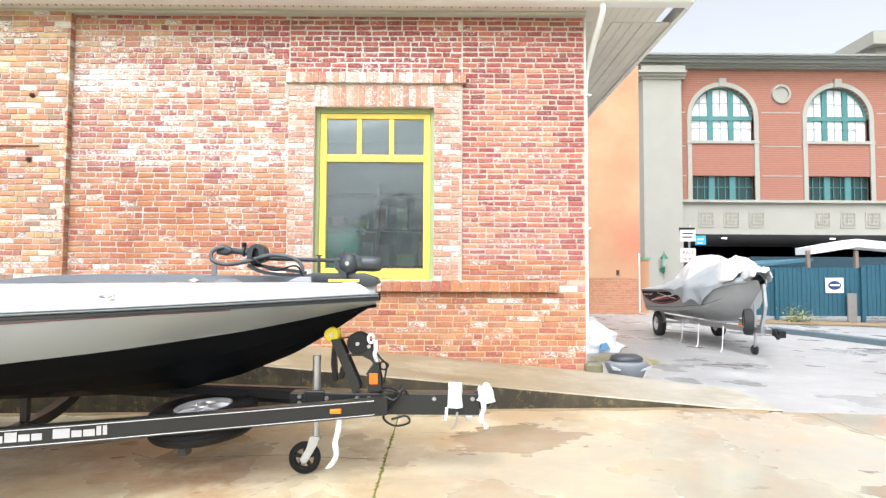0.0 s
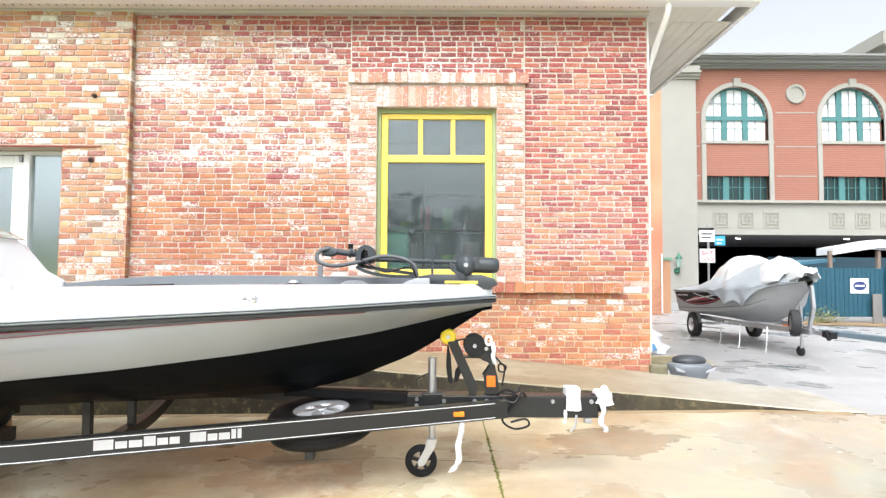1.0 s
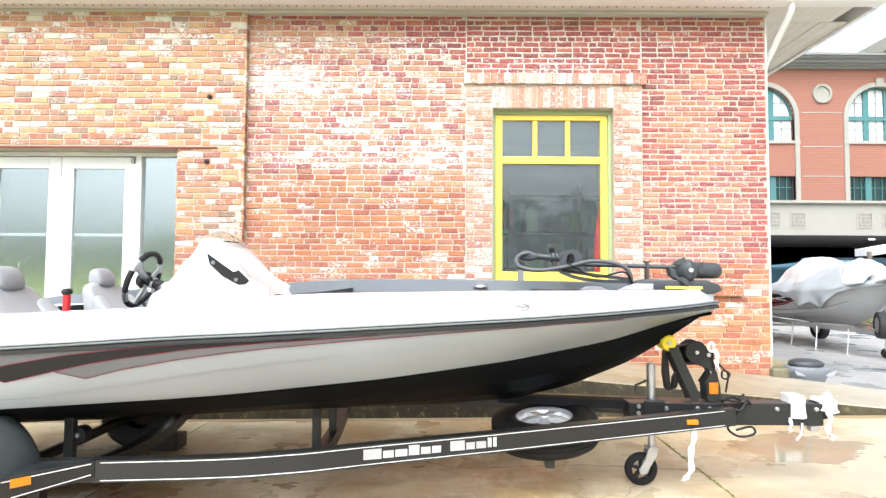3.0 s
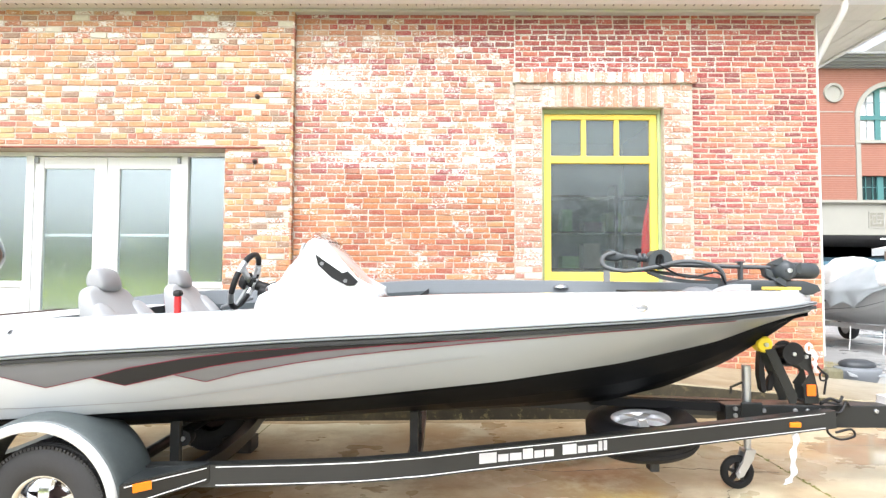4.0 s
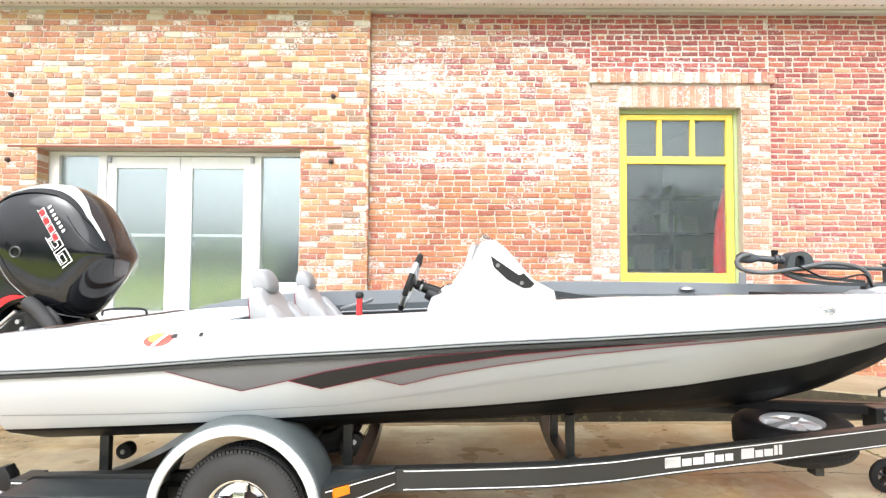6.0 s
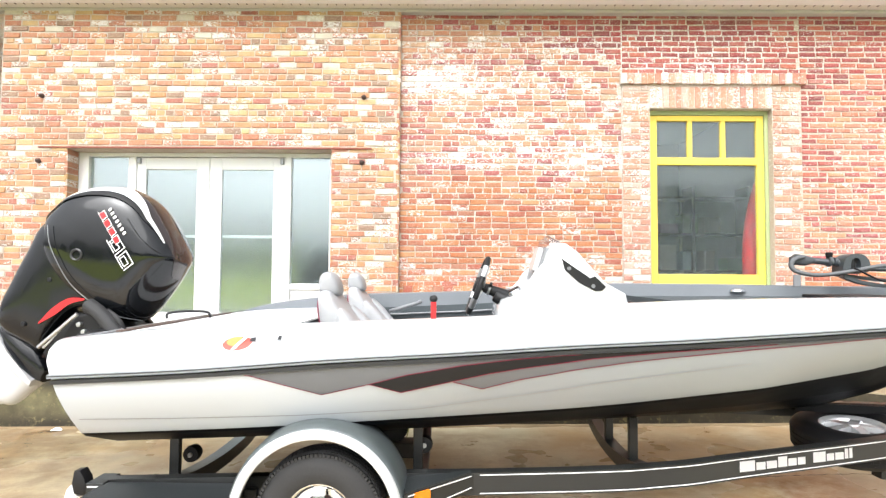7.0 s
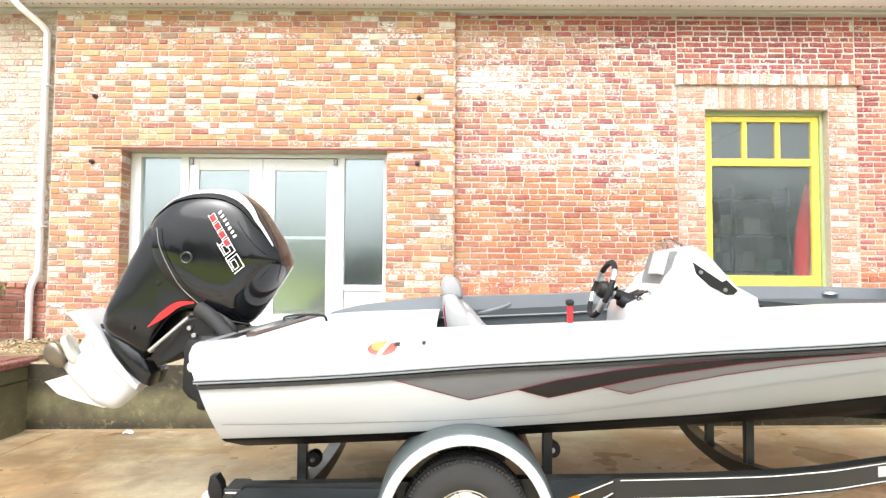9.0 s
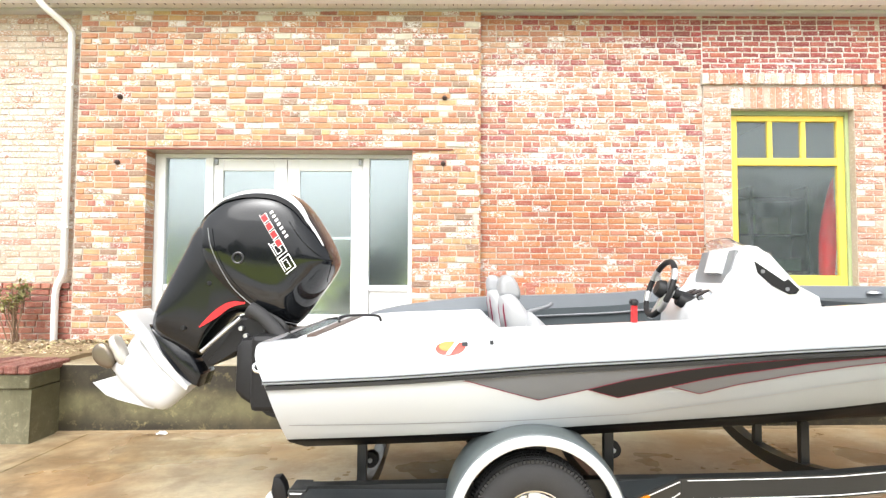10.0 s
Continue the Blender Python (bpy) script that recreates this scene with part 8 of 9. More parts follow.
G_TOP = lambda l: 0.99
G_LOW = lambda l: 0.95 - 0.62 * math.sin(math.pi * min(1.0, max(0.0, l / 2.6))) ** 0.55
M_FLASH = plain("graphic_red", (0.45, 0.03, 0.06), 0.4)
side2("graphic_black", 0.0, 2.58, G_LOW, G_TOP, plain("graphic_black", (0.01, 0.009, 0.011), 0.5, spec=0.2), 0.006, "black side graphic")
side2("graphic_edge", 0.15, 2.45, lambda l: G_LOW(l) + 0.05, lambda l: min(0.98, G_LOW(l) + 0.09), M_FLASH, 0.012, "thin red line")
side2("graphic_red", 0.7, 1.9, lambda l: 0.48 + 0.12 * (l - 0.7), lambda l: 0.48 + 0.12 * (l - 0.7) + 0.22 * math.sin((l - 0.7) / 1.2 * math.pi), M_FLASH, 0.012, "red flash")
side2("graphic_white", 0.7, 2.2, lambda l: 0.5 + 0.22 * (l - 0.7), lambda l: 0.5 + 0.22 * (l - 0.7) + 0.06, M_LETTER, 0.018, "white flash")
side2("graphic_white", 1.2, 2.1, lambda l: 0.92 - 0.34 * (l - 1.2), lambda l: 0.92 - 0.34 * (l - 1.2) + 0.05, M_LETTER, 0.018, "white flash")
side2("strake", 0.0, 3.4, lambda l: 0.16, lambda l: 0.2, plain("strake_grey", (0.16, 0.165, 0.17), 0.4), 0.008, "dark pressed line along the hull")
for j in range(7):
    side2("name_block", 0.16 + 0.1 * j, 0.23 + 0.1 * j, lambda l: 0.8, lambda l: 0.88, M_LETTER, 0.018)
# cover draped over posts, sagging far down amidships, and the white sheets on top
sag = curve_fn([-0.1, 1.8, 2.1, 2.35, 2.6, 2.85, 3.05, 3.2, 3.45, 4.1], [0.02, 0.03, 0.12, 0.24, 0.35, 0.4, 0.34, 0.14, 0.06, 0.03], 0.1)
rows = []
for i, l in enumerate(np.linspace(-0.06, LEN2 - 0.12, 70)):
    W, G = w2(max(0, l)), g2(max(0, l))
    hump = 0.42 * math.exp(-((l - 1.9) / 1.15) ** 2) + 0.32 * math.exp(-((l - 3.1) / 0.6) ** 2) + 0.03
    row = []
    fold = 0.5 + 0.5 * math.sin(l * 15 + 2.5 * noise.noise(Vector((l * 2.2, 0, 0))))
    for side in (-1, 1):
        part_row = []
        for f in np.linspace(0.0, 1.0, 13):
            z = G + 0.02 + hump * (1 - f ** 1.6) + 0.035 * noise.noise(Vector((l * 3.5, side * f * 4, 1))) + 0.03 * fold * f * (1 - f) * 3
            part_row.append(b2(l, side * (W + 0.03) * f, z))
        hang = sag(l) * (0.85 + 0.35 * noise.noise(Vector((l * 4.2, side * 7.0, 3.0)))) if side < 0 else 0.06
        for q in np.linspace(0.15, 1.0, 7):
            out = 0.03 + 0.07 * fold * q * min(1, hang * 4) + 0.02 * noise.noise(Vector((l * 9, q * 3, 5)))
            part_row.append(b2(l, side * (W + out - 0.1 * q * hang), G + 0.02 - hang * q))
        row = part_row[::-1] if side < 0 else row + part_row[1:]
    rows.append(row)
bm = bmesh.new()
loft(bm, rows)
cv = part("boat_cover", bm, M_COVER, boat2, "torn silver boat cover", smooth=50)
cv.modifiers.new("thick", "SOLIDIFY").thickness = 0.008


def white_sheet(l0, l1, top, wide, shift, seed, skirt):
    rows = []
    for l in np.linspace(l0, l1, 34):
        t = (l - l0) / (l1 - l0)
        e = max(0.02, math.sin(math.pi * t)) ** 0.45
        row = []
        for f in np.linspace(-1, 1, 31):
            n1 = noise.noise(Vector((l * 3.0, f * 2.5, seed)))
            n2 = noise.noise(Vector((l * 8.0, f * 6.0, seed + 4)))
            z = g2(l) + 0.1 + top * e * (1 - abs(f) ** 2.6) + 0.1 * n1 + 0.035 * n2 - skirt * max(0, abs(f) - 0.7) / 0.3 * (0.8 + 0.8 * n1)
            row.append(b2(l + 0.06 * n1, shift + wide * f * (0.7 + 0.3 * e) * (1 + 0.12 * n1), z))
        rows.append(row)
    bm = bmesh.new()
    loft(bm, rows)
    o = part("sheet", bm, M_SHEET, boat2, "white plastic sheet over the cover", smooth=40)
    o.modifiers.new("thick", "SOLIDIFY").thickness = 0.008


white_sheet(1.0, 2.75, 0.58, 0.54, -0.04, 2.0, 0.02)
white_sheet(2.55, 3.75, 0.4, 0.42, 0.0, 11.0, 0.08)
white_sheet(3.5, 4.15, 0.16, 0.2, 0.0, 23.0, 0.08)

tr2 = thing("small_trailer", (5.4, 11.8, 0.1), "galvanised trailer under the covered boat", "boat trailer")
for s in (-1, 1):
    bm = bmesh.new()
    bar(bm, [b2(0.1, s * 0.5, 0.5), b2(2.4, s * 0.48, 0.5), b2(4.2, s * 0.05, 0.5)], 0.05, 0.09)
    part("rail", bm, M_STEEL, tr2)
    c = Vector(b2(0.75, s * 0.64, ground_z(5, 12) - 0.03 + 0.27))
    ax = Vector(b2(0, s, 0)) - Vector(b2(0, 0, 0))
    bm = bmesh.new()
    lathe(bm, [(0.15, -0.07), (0.2, -0.085), (0.255, -0.075), (0.27, -0.05), (0.27, 0.05), (0.255, 0.075), (0.2, 0.085), (0.15, 0.07)], c, ax, 32)
    ty = part("tyre", bm, M_RUBBER, tr2, smooth=35)
    bm = bmesh.new()
    lathe(bm, [(0, 0.03), (0.1, 0.04), (0.15, 0.075), (0.155, 0.06), (0.15, -0.07), (0, -0.06)], c, ax, 28)
    part("rim", bm, M_LETTER, ty, "pale steel rim", smooth=40)
    bm = bmesh.new()
    arc = [c + Vector((0, 0, 1)) * math.sin(a) * 0.33 + (Vector(b2(1, 0, 0)) - Vector(b2(0, 0, 0))) * math.cos(a) * 0.33 for a in np.linspace(0.15, math.pi - 0.15, 12)]
    bar(bm, arc, 0.2, 0.012, ax)
    part("mudguard", bm, M_STEEL, tr2, smooth=40)
bm = bmesh.new()
bar(bm, [b2(0.75, -0.7, 0.36), b2(0.75, 0.7, 0.36)], 0.05, 0.05)
bar(bm, [b2(2.2, -0.6, 0.5), b2(2.2, 0.6, 0.5)], 0.05, 0.05)
part("axle", bm, M_STEEL, tr2)
bm = bmesh.new()
bar(bm, [b2(3.4, 0, 0.49), b2(4.55, 0, 0.5)], 0.06, 0.07)
part("tongue", bm, M_STEEL, tr2)
bm = bmesh.new()
bar(bm, [b2(4.05, 0, 0.5), b2(4.2, 0, 0.9), b2(4.15, 0, 1.25)], 0.05, 0.05, (1, 0, 0))
part("winch_post", bm, M_STEEL, tr2)
part("jack_tube", cyl(bmesh.new(), b2(3.75, 0.04, 0.18), b2(3.75, 0.04, 0.92), 0.026, 0.026, 14), M_STEEL, tr2, smooth=40)
bm = bmesh.new()
jc = Vector(b2(3.72, 0.04, ground_z(5.5, 9.5) - 0.03 + 0.085))
lathe(bm, [(0, -0.025), (0.07, -0.025), (0.085, -0.012), (0.085, 0.012), (0.07, 0.025), (0, 0.025)], jc, Vector((1, 0.2, 0)), 20)
part("jack_wheel", bm, M_RUBBER, tr2, smooth=40)
sp = Vector(b2(3.9, -0.14, 0.62))
bm = bmesh.new()
lathe(bm, [(0.13, -0.06), (0.17, -0.075), (0.215, -0.06), (0.225, 0.0), (0.215, 0.06), (0.17, 0.075), (0.13, 0.06)], sp, Vector((-0.9, 0.38, 0)), 32)
spt = part("spare_tyre", bm, M_RUBBER, tr2, smooth=35)
bm = bmesh.new()
lathe(bm, [(0, 0.03), (0.09, 0.035), (0.135, 0.06), (0.13, -0.06), (0, -0.05)], sp, Vector((-0.9, 0.38, 0)), 28)
part("rim", bm, M_STEEL, spt, smooth=40)
part("lamp", boxed(jc.x - 0.12, jc.x - 0.02, jc.y + 0.28, jc.y + 0.3, 0.48, 0.55, 0.004), M_ORANGE, tr2, "orange side lamp")
bm = bmesh.new()
bar(bm, [b2(4.5, 0, 0.5), b2(4.72, 0, 0.49)], 0.1, 0.1)
bar(bm, [b2(4.6, -0.05, 0.55), b2(4.7, -0.05, 0.43)], 0.05, 0.06)
part("coupler", bm, M_BLACK, tr2, "dark coupler")
for l, w, dz in ((1.9, -0.52, 0.02), (2.7, -0.5, 0.0), (3.3, -0.3, 0.0)):
    bm = bmesh.new()
    gz = ground_z(5.5, 10.5)
    tube(bm, [b2(l, w, 0.5), b2(l + 0.03, w - 0.02, 0.34), b2(l + 0.01, w - 0.03, gz + 0.03 + dz), b2(l + 0.12, w - 0.1, gz - 0.015), b2(l + 0.3, w - 0.16, gz - 0.02)], 0.011, 6, 4)
    part("tie_rope", bm, M_LETTER, tr2, "loose white rope end", smooth=50)

# ---- the painted building behind ----
M_PEACH = Nodes("peach_stucco")
q = M_PEACH.mix(M_PEACH.ramp(M_PEACH.noise(0.7, 5), (0.35, 0.0), (0.65, 1.0)), (0.5, 0.31, 0.18), (0.45, 0.23, 0.125))
q = M_PEACH.mix(M_PEACH.math("MULTIPLY", M_PEACH.blob((6.9, 19.8, 2.6), (1.6, 2.0, 1.6), 0.1), 0.8), q, (0.47, 0.13, 0.075))
M_PEACH.put("Base Color", M_PEACH.mix(M_PEACH.math("MULTIPLY", M_PEACH.noise(30, 4), 0.25), q, (0.52, 0.37, 0.25))).put("Roughness", 0.9)
M_PEACH.bump(M_PEACH.noise(25, 4), 0.3, 0.01)
M_PEACH = M_PEACH.m
M_ANNEX = {i: brickwork("peach_brick", [(0.5, 0.22, 0.12), (0.47, 0.2, 0.11), (0.52, 0.25, 0.14)], i, (), soil=0.3, wash_base=-0.5, veil=0.0) for i in (0, 1)}
M_MORTAR_A = brickwork("peach_mortar", [(0.5, 0.3, 0.18), (0.54, 0.34, 0.22)], True, (), mortar=True, soil=0.2, wash_base=-0.5, veil=0.0)
annex = thing("annex_building", (5.5, 20, 0.1), "peach stucco building with a red brick base", "building")
part("wall", boxed(-12.0, 7.02, 20.35, 26.0, 1.3, 10.5), M_PEACH, annex)
part("plinth_wall", boxed(-12.0, 7.0, 20.37, 25.9, -0.1, 1.3), M_MORTAR_A, annex)
lay(annex, M_ANNEX, 2.4, 7.0, 0.0, 1.3, 20.36, 0.08, 0.24, seed=41)
part("corner_pipe", cyl(bmesh.new(), (6.95, 20.27, 0.1), (6.95, 20.27, 2.2), 0.026, 0.026, 10), M_WHITE, annex, "white pipe")
part("vent", boxed(6.15, 6.25, 20.3, 20.37, 1.42, 1.6, 0.01), M_IRON, annex)
low = thing("low_wall", (7.6, 21.5, 0.1), "low orange brick wall with a green cap", "wall", kind="structure")
part("low_wall_body", boxed(7.05, 7.75, 21.5, 22.0, -0.1, 2.0), M_PEACH, low)
part("low_wall_cap", boxed(7.02, 7.8, 21.45, 22.05, 2.0, 2.1), plain("patina", (0.16, 0.33, 0.22), 0.7), low)

# ---- fence, kerb, shed ----
M_BLUE = plain("blue_fence_paint", (0.016, 0.085, 0.125), 0.65, vary=0.3, scale=3, grain=50, bump=0.2)
fence = thing("fence", (14, 19, 0.15), "weathered blue board fence behind the yard", "fence")
r = random.Random(6)
x = 10.9
k = 0
while x < 21.0:
    w = r.uniform(0.14, 0.155)
    h = 1.68 + (0.0 if x < 13.9 else 0.09) + r.uniform(-0.012, 0.012)
    ob = part("board", boxed(x, x + w - 0.012, 19.0 + r.uniform(-0.006, 0.006), 19.03, ground_z(8, 19) + 0.06, ground_z(8, 19) + h, 0.004, 1), M_BLUE, fence)
    x += w
for z in (0.4, 1.25):
    part("fence_rail", boxed(10.9, 21.0, 19.035, 19.09, z, z + 0.1), M_BLUE, fence)
for x in (11.0, 13.88, 16.4, 18.9):
    part("post", boxed(x, x + 0.12, 18.9, 18.99, -0.15, 1.72 if x > 12 else 1.6, 0.006), M_BLUE, fence)
part("grey_plank", boxed(13.35, 13.65, 18.82, 18.87, -0.12, 0.85, 0.006), plain("grey_wood", (0.2, 0.19, 0.18), 0.8, vary=0.2), fence, "grey weathered plank leaning on the fence")
sgn = thing("wall_sign", (13.1, 18.97, 1.2), "white sign with a blue oval on the fence", "sign")
part("sign_board", boxed(12.72, 13.32, 18.96, 18.98, 0.86, 1.36), M_LETTER, sgn)
bm = bmesh.new()
lathe(bm, [(0, 0), (0.2, 0), (0.2, 0.006), (0, 0.006)], (0, 0, 0), (0, -1, 0), 28)
bmesh.ops.transform(bm, matrix=Matrix.Translation((13.02, 18.958, 1.11)) @ Matrix.Diagonal((1.1, 1, 0.75, 1)), verts=bm.verts)
part("sign_oval", bm, plain("sign_blue", (0.02, 0.04, 0.16), 0.5), sgn)
part("sign_stripe", boxed(12.86, 13.18, 18.945, 18.951, 1.09, 1.14), M_LETTER, sgn)
kerb = part("kerb", boxed(-2.2, 2.2, -0.11, 0.11, -0.1, 0.12, 0.02), plain("kerb_paint", (0.12, 0.17, 0.2), 0.7, vary=0.3), None, "blue-grey painted kerb along the yard", kind="structure")
tagged(kerb, category="kerb")
kerb.matrix_world = pose(8.85, 12.55, ground_z(8.8, 12.5) - 0.03, 0, 0, 102)
sheet("dry_verge", [9.8, 12, 15, 20], [17.2, 18.2, 19.0], M_SOIL, -0.01, label="dry leafy verge along the fence", category="verge")
for x, c, lab in ((15.1, (0.6, 0.42, 0.05), "yellow pallet lying by the fence"),):
    tagged(part("pallet", boxed(x, x + 1.3, 18.3, 18.85, -0.12, 0.1, 0.01), plain("pallet_yellow", c, 0.7), None, lab), category="pallet")
shed = thing("shed", (16, 22, 0.1), "blue shed with a white roof edge behind the fence", "shed")
part("shed_wall", boxed(12.0, 14.0, 22.0, 26.0, -0.2, 1.8), M_BLUE, shed)
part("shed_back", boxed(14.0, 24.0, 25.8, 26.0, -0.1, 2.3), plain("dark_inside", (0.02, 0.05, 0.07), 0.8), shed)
bm = bmesh.new()
slab(bm, [(11.9, 1.75), (14.2, 2.0), (14.2, 2.12), (11.9, 1.85)], 21.8, 26.2, 0.01)
part("lean_roof", bm, plain("shed_blue_roof", (0.05, 0.15, 0.21), 0.6), shed)
bm = bmesh.new()
slab(bm, [(14.0, 2.25), (14.0, 2.53), (15.8, 2.85), (19.5, 2.5), (24, 2.3), (24, 2.05), (19.5, 2.25), (15.8, 2.55)], 21.6, 22.6, 0.01)
part("white_roof", bm, M_WHITE, shed, "white roof edge")
for x in (13.9, 15.75, 17.5):
    part("shed_post", boxed(x, x + 0.12, 21.7, 21.82, 0, 2.4), plain("post_wood", (0.24, 0.18, 0.14), 0.8), shed)
weed = thing("weed", (11.3, 18.2, 0.15), "green weeds beside the fence", "weeds")
bm = bmesh.new()
for _ in range(380):
    p = Vector((11.35 + r.gauss(0, 0.22), 18.3 + r.gauss(0, 0.15), -0.05 + abs(r.gauss(0, 0.2))))
    a, s = r.uniform(0, 6.28), r.uniform(0.03, 0.07)
    c, d = Vector((math.cos(a), math.sin(a), r.uniform(0, 1))) * s, Vector((-math.sin(a), math.cos(a), 0.2)) * s * 0.35
    bm.faces.new([bm.verts.new(p + q) for q in (-c, d, c, -d)])
part("weed_leaves", bm, M_LEAF, weed)

# ---- the parking garage ----
GY = 34.0
def course_brick(name, c):
    """Brick too far off to pick apart: thin bed joints over clouded red courses."""
    k = Nodes(name)
    streak = k.noise(3.0, 5, 0.7, (1.0, 1.0, 5.0))
    col = k.mix(k.ramp(streak, (0.3, 0.0), (0.7, 1.0)), tint(c, 0.85), tint(c, 1.13))
    col = k.mix(k.math("MULTIPLY", k.noise(0.5, 4), 0.3), col, tint(c, 0.7))
    bed = k.math("FRACT", k.math("MULTIPLY", k.axis(2), 7.5))
    joint = k.ramp(bed, (0.74, 0.0), (0.8, 1.0), (0.95, 1.0), (1.0, 0.0))
    col = k.mix(k.math("MULTIPLY", joint, 0.3), col, (0.42, 0.33, 0.27))
    k.put("Base Color", col).put("Roughness", 0.9)
    k.bump(streak, 0.3, 0.01)
    return k.m


M_GBRICK = course_brick("garage_brick", (0.32, 0.135, 0.095))
M_LIME = plain("limestone", (0.35, 0.34, 0.3), 0.85, vary=0.1, scale=0.8)
M_GTEAL = plain("teal_frame", (0.07, 0.2, 0.2), 0.5)
M_MUNT = plain("grey_muntin", (0.32, 0.36, 0.37), 0.5)
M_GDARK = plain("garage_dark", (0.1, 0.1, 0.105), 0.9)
M_FRET = plain("fret_shade", (0.3, 0.285, 0.24), 0.9)
M_SKY_WHITE = plain("milky_pane", (0.82, 0.84, 0.85), 0.12, vary=0.04)
M_DIM = plain("dark_pane", (0.02, 0.045, 0.045), 0.1)
garage = thing("parking_garage", (20, GY, 0), "red brick parking garage with arched windows and limestone trim", "building")
X0, X1 = 14.2, 62.0


Z_BAND0 = 3.93
PITCH = 7.01
BAYS = [14.74 + PITCH * k for k in range(6)]
ZA0, ZSPR, RAD = 9.62, 11.04, 1.895
bm = bmesh.new()


def arched_wall(bm, xa, xb, y0, y1):
    """One bay of wall with an arch-topped opening and a plain one below."""
    w0, w1 = xa + 0.24, xa + 0.24 + 2 * RAD
    cx = (w0 + w1) / 2
    for a in ((xa - 0.0, w0, 6.0, 14.0), (w1, xb, 6.0, 14.0), (w0, w1, 7.48, ZA0), ):
        box(bm, a[0], a[1], y0, y1, a[2], a[3])
    n = 20
    for i in range(n):
        t0, t1 = math.pi - math.pi * i / n, math.pi - math.pi * (i + 1) / n
        p = [(cx + math.cos(t0) * RAD, ZSPR + math.sin(t0) * RAD), (cx + math.cos(t1) * RAD, ZSPR + math.sin(t1) * RAD), (cx + math.cos(t1) * RAD, 14.0), (cx + math.cos(t0) * RAD, 14.0)]
        slab(bm, p, y0, y1)


for k, xb in enumerate(BAYS):
    arched_wall(bm, xb, xb + PITCH, GY, GY + 0.5)
box(bm, X0, BAYS[0], GY, GY + 0.5, 6.0, 14.0)
part("upper_wall", bm, M_GBRICK, garage)
for k, xb in enumerate(BAYS):
    w0, w1 = xb + 0.24, xb + 0.24 + 2 * RAD
    cx = (w0 + w1) / 2
    # limestone architrave
    bm = bmesh.new()
    rows = []
    path = [(w0, 6.0), (w0, 8.0), (w0, ZSPR)] + [(cx - math.cos(a) * RAD, ZSPR + math.sin(a) * RAD) for a in np.linspace(0.0, math.pi, 26)][1:-1] + [(w1, ZSPR), (w1, 8.0), (w1, 6.0)]
    for px, pz in path:
        d = Vector((px - cx, 0, max(0, pz - ZSPR)))
        d = d.normalized()
        q = Vector((px, 0, pz))
        o = q + d * 0.27
        rows.append([(q.x, GY - 0.08, q.z), (o.x, GY - 0.08, o.z), (o.x, GY + 0.02, o.z), (q.x, GY + 0.2, q.z)])
    loft(bm, rows, cap=True, closed=True)
    arch = part("architrave", bm, M_LIME, garage)
    part("keystone", boxed(cx - 0.22, cx + 0.22, GY - 0.16, GY, ZSPR + RAD - 0.03, ZSPR + RAD + 0.5, 0.03), M_LIME, arch)
    part("sill", boxed(w0 - 0.3, w1 + 0.3, GY - 0.1, GY + 0.3, ZA0 - 0.18, ZA0), M_LIME, arch)
    # the arched window: teal bars, white glazing bars, sky behind painted as white panes
    bm = bmesh.new()
    for f in (1 / 3, 2 / 3):
        x = w0 + 2 * RAD * f
        top = ZSPR + math.sqrt(max(0, RAD ** 2 - (x - cx) ** 2))
        box(bm, x - 0.16, x + 0.16, GY + 0.2, GY + 0.32, ZA0, top)
    box(bm, w0, w1, GY + 0.19, GY + 0.31, ZSPR - 0.12, ZSPR + 0.14)
    rows = [[(cx - math.cos(a) * rr, yy, ZSPR + math.sin(a) * rr) for rr, yy in ((RAD, GY + 0.2), (RAD - 0.1, GY + 0.2), (RAD - 0.1, GY + 0.3), (RAD, GY + 0.3))] for a in np.linspace(0, math.pi, 24)]
    loft(bm, rows, cap=True, closed=True)
    wn2 = part("arched_window", bm, M_GTEAL, garage)
    bm = bmesh.new()
    for i in (1, 3, 5):
        if i % 2:
            x = w0 + 2 * RAD * i / 6
            top = ZSPR + math.sqrt(max(0, RAD ** 2 - (x - cx) ** 2))
            box(bm, x - 0.022, x + 0.022, GY + 0.24, GY + 0.28, ZA0, top)
    for z in (ZA0 + 0.82, ZSPR + 0.95):
        h = math.sqrt(max(0.01, RAD ** 2 - max(0, z - ZSPR) ** 2))
        box(bm, cx - h, cx + h, GY + 0.245, GY + 0.275, z - 0.022, z + 0.022)
    part("glazing_grid", bm, M_MUNT, wn2)
    bm = bmesh.new()
    slab(bm, [(w0, ZA0), (w1, ZA0)] + [(cx + math.cos(a) * RAD, ZSPR + math.sin(a) * RAD) for a in np.linspace(0, math.pi, 24)], GY + 0.33, GY + 0.35)
    part("arched_pane", bm, M_SKY_WHITE, wn2, "opaque pane painted sky white")
    # the dark rectangular openings
    rw = part("rectangular_window", boxed(w0, w1, GY + 0.26, GY + 0.28, 6.0, 7.48), M_DIM, garage)
    for f in (1 / 3, 2 / 3):
        x = w0 + 2 * RAD * f
        part("mullion", boxed(x - 0.18, x + 0.18, GY + 0.15, GY + 0.25, 6.0, 7.48), M_GTEAL, rw)
    bm = bmesh.new()
    for i in range(1, 9):
        if i % 3:
            x = w0 + 2 * RAD * i / 9
            box(bm, x - 0.02, x + 0.02, GY + 0.2, GY + 0.24, 6.0, 7.48)
    box(bm, w0, w1, GY + 0.2, GY + 0.24, 6.8, 6.84)
    part("glazing_grid", bm, M_GTEAL, rw)
    # roundel
    bm = bmesh.new()
    rx = xb + 5.72
